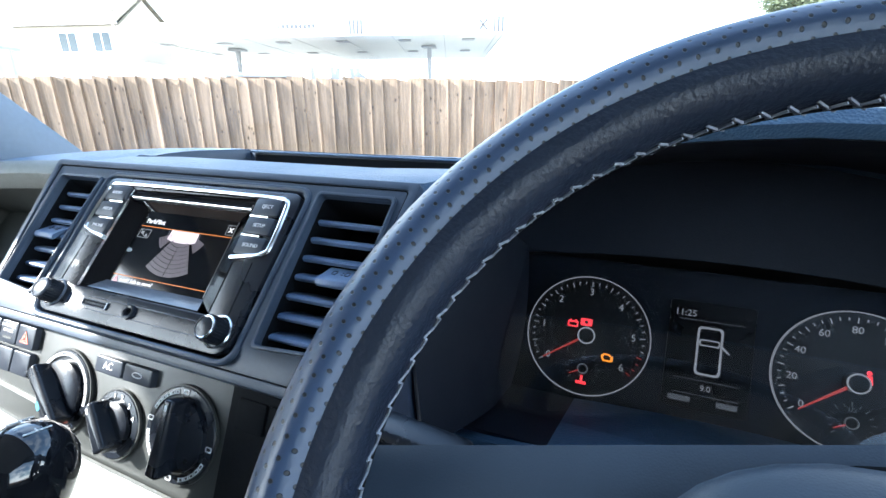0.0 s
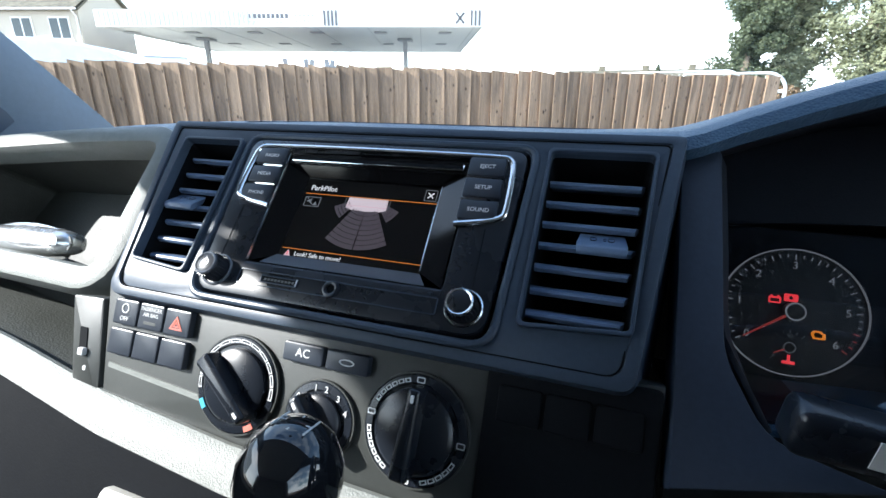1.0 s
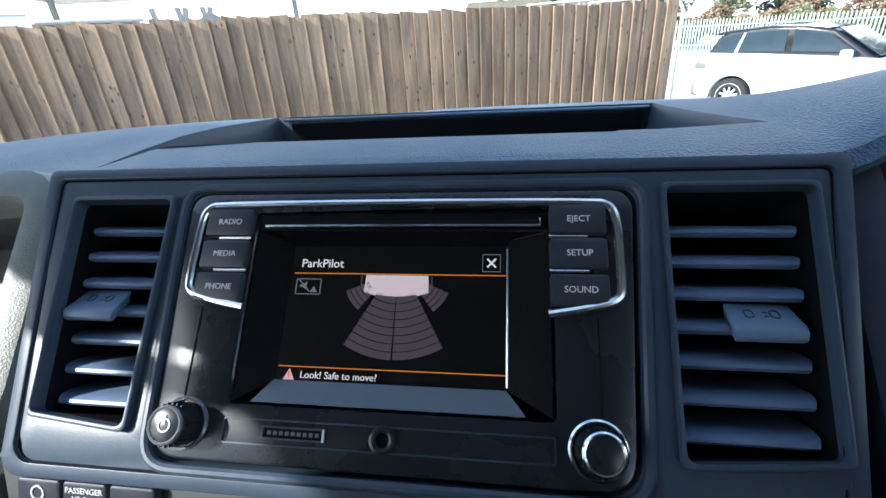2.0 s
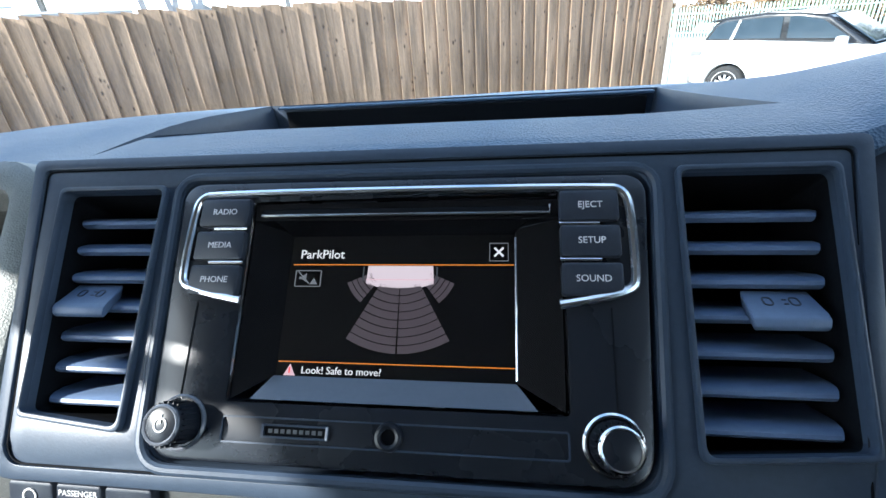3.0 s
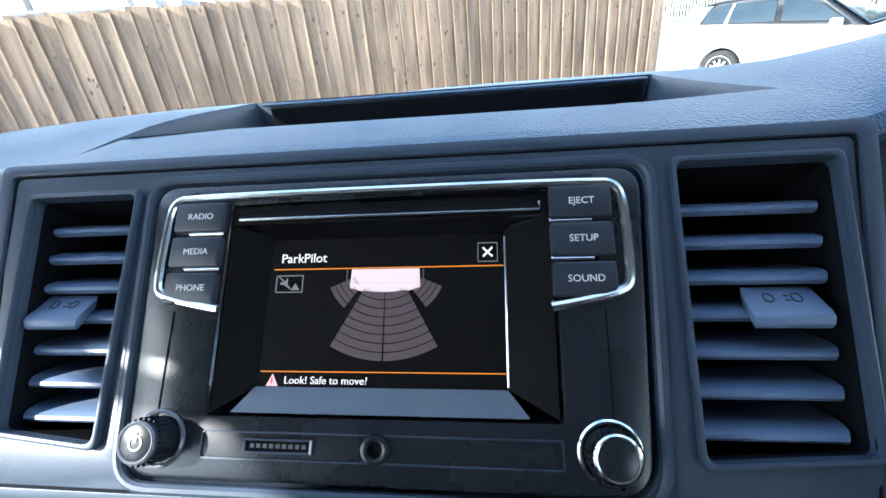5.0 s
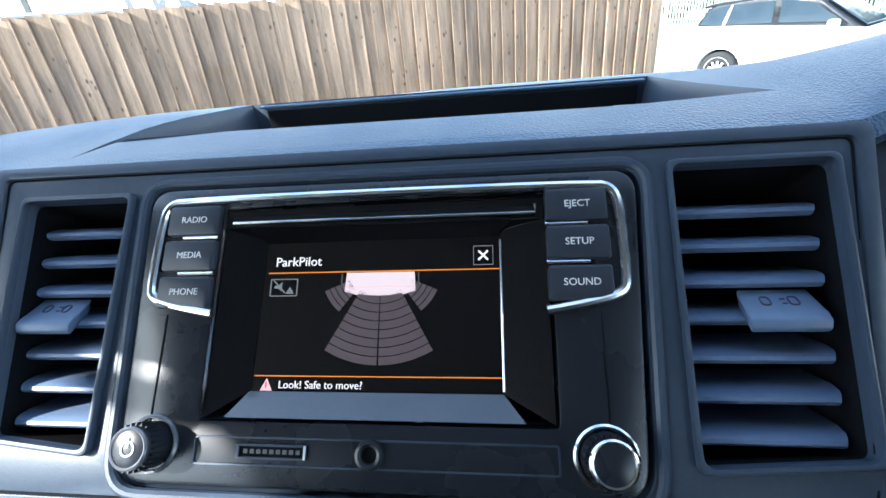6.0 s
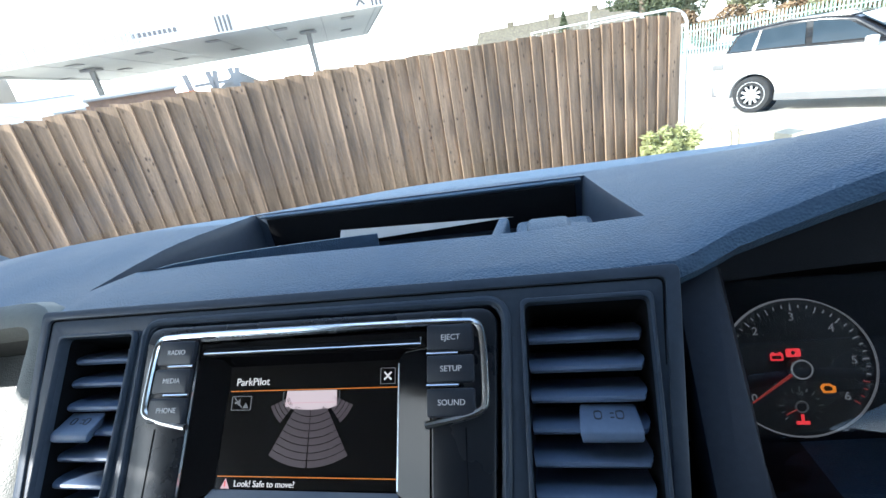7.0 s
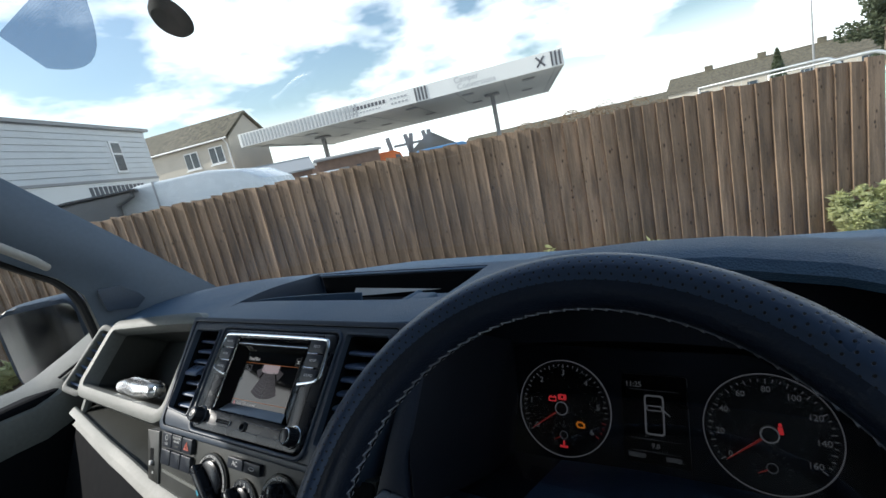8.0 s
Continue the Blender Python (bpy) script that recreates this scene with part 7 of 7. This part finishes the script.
# ---- house ----
HX = Vector((-22.6, 16.2))                      # front eaves corner towards the canopy
hu = Vector((math.sin(radians(-106.4)), math.cos(radians(-106.4))))
hw = Vector((-hu.y, hu.x))
if hw.dot(HX) < 0:
    hw = -hw
HB = Vector((-28.99, 19.98))
HM = Matrix(((hu.x, hw.x, 0, HB.x), (hu.y, hw.y, 0, HB.y), (0, 0, 1, 0), (0, 0, 0, 1)))
house = thing("house", HM, "cream rendered two-storey house with brown tiled roof", "house")
EV, RG, HL, HD = 6.05, 7.65, 11.0, 4.4
part("wall", box(0, HL, 0, HD, 0, EV), M_RENDERWALL, house)
bm = bmesh.new()
g1 = [bm.verts.new(p_) for p_ in ((0.0, 0, EV), (0.0, HD, EV), (0.0, HD / 2, RG))]
bm.faces.new(g1)
r_ = bmesh.ops.extrude_face_region(bm, geom=bm.faces[:])
bmesh.ops.translate(bm, vec=(HL, 0, 0), verts=[v for v in r_["geom"] if isinstance(v, bmesh.types.BMVert)])
part("gable", bm, M_RENDERWALL, house)
for y0, y1 in ((-0.35, HD / 2), (HD + 0.35, HD / 2)):
    bm = bmesh.new()
    zl = EV - 0.35 * (RG - EV) / (HD / 2)
    a_ = [bm.verts.new(p_) for p_ in ((-0.25, y0, zl + 0.06), (HL + 0.25, y0, zl + 0.06), (HL + 0.25, y1, RG + 0.06), (-0.25, y1, RG + 0.06))]
    bm.faces.new(a_)
    part("roof", thick(bm, 0.10), M_ROOF, house, "brown lichen-covered tiled roof")
for k in range(13):
    t_ = (k + 0.5) / 13
    y_, z_ = -0.35 + (HD / 2 + 0.35) * t_, EV - 0.15 + (RG - EV + 0.15) * t_
    part("tile_course", moved(box(-0.25, HL + 0.25, -0.13, 0.13, 0.085, 0.115), at(0, y_, z_ - 0.02) @ pose(0, 0, 0, math.degrees(math.atan2(RG - EV, HD / 2)), 0, 0)), M_ROOF, house)
part("gutter", tube([(-0.2, -0.40, EV - 0.18), (HL + 0.2, -0.40, EV - 0.18)], 0.06, 8), M_UPVC, house)
part("downpipe", tube([(0.12, -0.38, EV - 0.2), (0.12, -0.06, EV - 0.55), (0.12, -0.06, 0.0)], 0.045, 8), M_UPVC, house)
for x in (1.25, 3.5):
    wdw = part("window", box(x - 0.62, x + 0.62, -0.05, 0.03, EV - 1.75, EV - 0.55, 0.01), M_UPVC, house, "white framed window")
    for s_ in (-1, 1):
        part("pane", box(x + s_ * 0.30 - 0.25, x + s_ * 0.30 + 0.25, -0.065, -0.045, EV - 1.67, EV - 0.63), M_WINDOW, wdw)
    part("sill", box(x - 0.7, x + 0.7, -0.14, 0.0, EV - 1.83, EV - 1.75), M_UPVC, wdw)

# ---- white weatherboarded building ----
WR, WLft = Vector((-18.0, 9.0)), Vector((-15.0, 4.0))
wd = (WLft - WR).normalized()
WB = Matrix(((wd.x, -wd.y, 0, WR.x), (wd.y, wd.x, 0, WR.y), (0, 0, 1, 0), (0, 0, 0, 1)))
wn_ = Vector((-wd.y, wd.x))
ins = 1 if wn_.dot(WR) > 0 else -1              # depth direction away from the van
wb = thing("workshop_building", WB, "white weatherboarded two-storey workshop", "building")
WT = 4.72
# wall toned grey: seen through the board gaps as the laps' shadow lines
part("wall", box(0, 16, min(0, ins * 6), max(0, ins * 6), 0, WT), M_SIGNGREY, wb)
for k in range(11):
    z = WT - 0.02 - 0.185 * (k + 1)
    y0_, y1_ = sorted((-ins * 0.030, -ins * 0.004))
    bm = box(0, 16, y0_, y1_, z, z + 0.168, 0.004)
    part("weatherboard", bm, M_WBOARD, wb)
y0_, y1_ = sorted((-ins * 0.030, -ins * 0.004))
part("lower_board", box(0, 16, y0_, y1_, 0, 2.64), M_WBOARD, wb)
part("roof_edge", box(-0.15, 16.1, min(-ins * 0.15, ins * 6.1), max(-ins * 0.15, ins * 6.1), WT, WT + 0.10), M_STEEL, wb, "dark roof edge")
part("sign_band", box(0, 16, min(-ins * 0.05, 0), max(-ins * 0.05, 0), 2.40, 2.96), M_SIGN, wb, "white sign band with dark lettering shapes")
for k in range(13):
    x = 1.0 + 0.20 * k
    part("sign_bar", box(x, x + 0.13, min(-ins * 0.07, -ins * 0.052), max(-ins * 0.07, -ins * 0.052), 2.56, 2.84), M_SIGNINK, wb)
part("band_edge", box(0, 16, min(-ins * 0.09, 0), max(-ins * 0.09, 0), 2.97, 3.05), M_STEEL, wb)
wdw = part("window", box(1.55, 2.05, min(-ins * 0.09, 0), max(-ins * 0.09, 0), 3.25, 4.32, 0.01), M_UPVC, wb, "narrow white framed window")
part("pane", box(1.61, 1.99, min(-ins * 0.105, -ins * 0.085), max(-ins * 0.105, -ins * 0.085), 3.32, 3.86), M_WINDOW, wdw)
part("pane", box(1.61, 1.99, min(-ins * 0.105, -ins * 0.085), max(-ins * 0.105, -ins * 0.085), 3.92, 4.25), M_WINDOW, wdw)

# vehicles just over the fence
tarp = thing("covered_vehicle", at(-9.6, 5.7, 0) @ pose(0, 0, 0, 0, 0, 32), "pale blue-white high camper van roof over the fence", "camper van")
bm = bmesh.new()
prf = [(-2.0, 1.2), (-1.95, 1.75), (-1.6, 2.12), (-0.9, 2.25), (0.6, 2.25), (1.3, 2.12), (1.75, 1.85), (1.95, 1.2)]
part("camper_roof", prism(prf, -0.9, 0.9, 0.07, seg=3), M_VANWHITE, tarp, smooth=True)
part("camper_body", box(-2.0, 2.0, -0.95, 0.95, 0.35, 1.25, 0.08, 3), M_VANWHITE, tarp, smooth=True)
part("roof_seam", moved(box(-0.02, 0.02, -0.915, 0.915, 1.2, 2.262, 0.004), at(-0.55, 0, 0)), M_SIGNGREY, tarp)
part("roof_edge", tube([(-2.0, -0.95, 1.24), (2.0, -0.95, 1.24)], 0.03, 8), M_TRIM, tarp)
for wx in (-1.25, 1.25):
    part("wheel", moved(lathe([(0.0, -0.1), (0.2, -0.11), (0.32, -0.09), (0.33, 0.09), (0.0, 0.1)], 20), at(wx, -0.86, 0.33)), M_TYRE, tarp, smooth=True)
hv = thing("horse_trailer", at(-10.9, 3.5, 0.0) @ pose(0, 0, 0, 0, 0, 60), "dark grey trailer with a round window and curved roof", "trailer")
prf = [(-1.3, 0.5), (-1.3, 1.70), (-0.9, 1.98), (0.2, 2.12), (1.25, 2.14), (1.25, 2.04), (0.95, 1.9), (0.85, 0.5)]
part("trailer_body", prism(prf, -0.8, 0.8, 0.06, seg=3), M_TRIM, hv, smooth=True)
part("trailer_roof", prism([(-1.35, 1.72), (-0.92, 2.02), (0.2, 2.16), (1.35, 2.18), (1.35, 2.13), (0.2, 2.11), (-0.9, 1.96), (-1.3, 1.68)], -0.86, 0.86, 0.01), M_BLACKPAINT, hv, smooth=True)
part("trailer_window", lathe([(0.0, -0.83), (0.3, -0.83), (0.32, -0.80)], 28), M_WINDOW, hv, m=at(0.2, 0, 1.5))
for wx in (-0.4,):
    part("wheel", moved(lathe([(0.0, -0.1), (0.2, -0.11), (0.32, -0.09), (0.33, 0.09), (0.0, 0.1)], 20), at(wx, -0.76, 0.33)), M_TYRE, hv, smooth=True)
simple_van(-14.8, 13.8, 30, 4.6, 1.9, 1.9, M_VANWHITE, "white van beyond the fence")

# ---- far houses, bare trees and lamp post ----
ter = thing("terrace_houses", at(4, 78, 0) @ pose(0, 0, 0, 0, 0, -6), "row of brown-roofed terrace houses far off", "houses")
part("wall", box(-11, 13, 0, 8, -1, 3.2), M_RENDERWALL, ter)
bm = bmesh.new()
a_ = [bm.verts.new(p_) for p_ in ((-11.3, -0.4, 3.1), (-11.3, 8.4, 3.1), (-11.3, 4, 5.4))]
bm.faces.new(a_)
r_ = bmesh.ops.extrude_face_region(bm, geom=bm.faces[:])
bmesh.ops.translate(bm, vec=(24.6, 0, 0), verts=[v for v in r_["geom"] if isinstance(v, bmesh.types.BMVert)])
rf_ = part("roof", bm, M_ROOF, ter, "brown tiled terrace roof")
for x in (-6, 0.5, 7, 11):
    part("chimney", box(x - 0.5, x + 0.5, 3.6, 4.4, 5.0, 6.0, 0.02), M_ROOF, rf_)
for k in range(8):
    part("window", box(-9.8 + 2.9 * k, -8.6 + 2.9 * k, -0.05, 0.05, 1.2, 2.4), M_WINDOW, ter)
far = thing("far_houses", at(-10, 95, 0) @ pose(0, 0, 0, 0, 0, 4), "low brown-roofed houses far off behind the fence", "houses")
part("wall", box(-40, 4, 0, 8, -1, 2.2), M_RENDERWALL, far)
bm = bmesh.new()
a_ = [bm.verts.new(p_) for p_ in ((-40.5, -0.4, 2.1), (-40.5, 8.4, 2.1), (-40.5, 4, 4.2))]
bm.faces.new(a_)
r_ = bmesh.ops.extrude_face_region(bm, geom=bm.faces[:])
bmesh.ops.translate(bm, vec=(45, 0, 0), verts=[v for v in r_["geom"] if isinstance(v, bmesh.types.BMVert)])
part("roof", bm, M_ROOF, far, "brown tiled roof")
shed = thing("grey_shed", at(-23.7, 37.7, 0) @ pose(0, 0, 0, 0, 0, 30), "grey pitched-roof shed beyond the canopy", "shed")
part("wall", box(-2.2, 2.2, 0, 6, 0, 2.4), M_BRICK, shed)
part("roof", moved(prism([(-2.5, 2.3), (0.0, 4.0), (2.5, 2.3)], -0.3, 6.3), at(0, 0, 0)), M_STEEL, shed)
rr = random.Random(21)
small = thing("tree", at(5.6, 68, 0), "small dark conifer in front of the terrace", "tree", group="far trees")
cs = [((0, 0, 0.6 + 0.35 * k), (1.3 * (1 - k / 13), 1.3 * (1 - k / 13), 0.5)) for k in range(13)]
part("trunk", tube([(0, 0, 0), (0, 0, 4.6)], [0.2, 0.03], 6), M_BARK, small)
part("crown", leaf_cloud(cs, 1500, 0.3, rr), M_LEAF_D, small)
cs = [((-9 - 2.0 * k + rr.uniform(-1, 1), 80 + rr.uniform(-3, 3), rr.uniform(1.2, 3.2)), (1.8, 1.2, 1.6)) for k in range(11)]
solo("bare_hedge", leaf_cloud(cs, 4500, 0.10, rr, long_=5), M_TWIG, "bare winter hedge far behind the fence", "hedge", kind="stuff")
lamp = thing("lamp_post", at(8.6, 66, 0), "tall thin grey lamp post far off", "lamp post")
part("pole", tube([(0, 0, 0), (0, 0, 6), (0, 0, 11)], [0.12, 0.09, 0.06], 8), M_STEEL, lamp, smooth=True)
part("lamp_arm", tube([(0, 0, 10.9), (-0.8, 0, 11.1)], 0.05, 6), M_STEEL, lamp)

# ---- the board fence: each board a piece ----
fence = thing("board_fence", at(FP.x, FP.y, 0) @ pose(0, 0, 0, 0, 0, 21), "weathered brown feather-edge board fence", "fence", kind="structure")
rng = random.Random(3)
SHAPES = []
for k in range(20):
    bm = bmesh.new()
    w_, slant = 0.130, rng.uniform(-0.006, 0.020)
    # one thick edge laid over the neighbour, one thin edge (the other way round for half of them); x to the right, front faces -y
    prof = [(0.0, -0.040), (w_, -0.003), (w_, 0.003), (0.0, 0.0)] if k < 10 else [(0.0, -0.002), (w_, -0.032), (w_, -0.006), (0.0, 0.007)]
    n_ = 5
    rg = []
    for j in range(n_):
        t_ = j / (n_ - 1)
        bow, tw = rng.uniform(-0.0015, 0.0015), rng.uniform(-0.001, 0.001)
        ring = []
        for x_, y_ in prof:
            z_ = 1.0 * t_
            if j == n_ - 1:
                z_ += slant * (0.5 - x_ / w_)
            ring.append(bm.verts.new((x_ + tw, y_ + bow, z_ * 1.5)))
        rg.append(ring)
    for a_, b_ in zip(rg, rg[1:]):
        for q in range(4):
            bm.faces.new((a_[q], a_[(q + 1) % 4], b_[(q + 1) % 4], b_[q]))
    bm.faces.new(rg[0][::-1])
    bm.faces.new(rg[-1])
    SHAPES.append(mesh_of("board", bm, M_WOOD))
for k in range(121):
    s_ = 2.70 - 0.105 * (k + 1)
    left_run = s_ < 0.15
    ob = new("board", SHAPES[rng.randrange(10) + (10 if left_run else 0)])
    ob.parent = fence
    top = 1.545 + 0.015 * min(4.0, max(-1.0, (3.0 - s_) / 1.2)) + rng.uniform(-0.010, 0.010)
    bend = 6.5 if left_run else 0.0                  # the left stretch turns a little towards the yard
    off = (s_ - 0.15) * math.sin(radians(bend))
    ob.matrix_local = at(s_, off + rng.uniform(-0.001, 0.001), 0.10) @ pose(0, 0, 0, 0, rng.uniform(-0.5, 0.5), bend + rng.uniform(-0.6, 0.6)) @ Matrix.Diagonal((1, 1, (top - 0.10) / 1.5, 1))
for z in (0.35, 1.15):
    part("rail", box(0.17, 2.68, 0.012, 0.06, z - 0.04, z + 0.04, 0.004), M_WOOD, fence)
    part("rail", moved(box(-10.1, 0.0, 0.016, 0.06, z - 0.04, z + 0.04, 0.004), at(0.15, 0, 0) @ pose(0, 0, 0, 0, 0, 6.5)), M_WOOD, fence)
for k in range(6):
    s_ = 2.60 - 2.4 * k
    y_ = 0.066 + min(0.0, (s_ - 0.15) * 0.1132)
    part("post", box(s_ - 0.05, s_ + 0.05, y_, y_ + 0.10, 0, 1.50, 0.005), M_WOOD, fence)
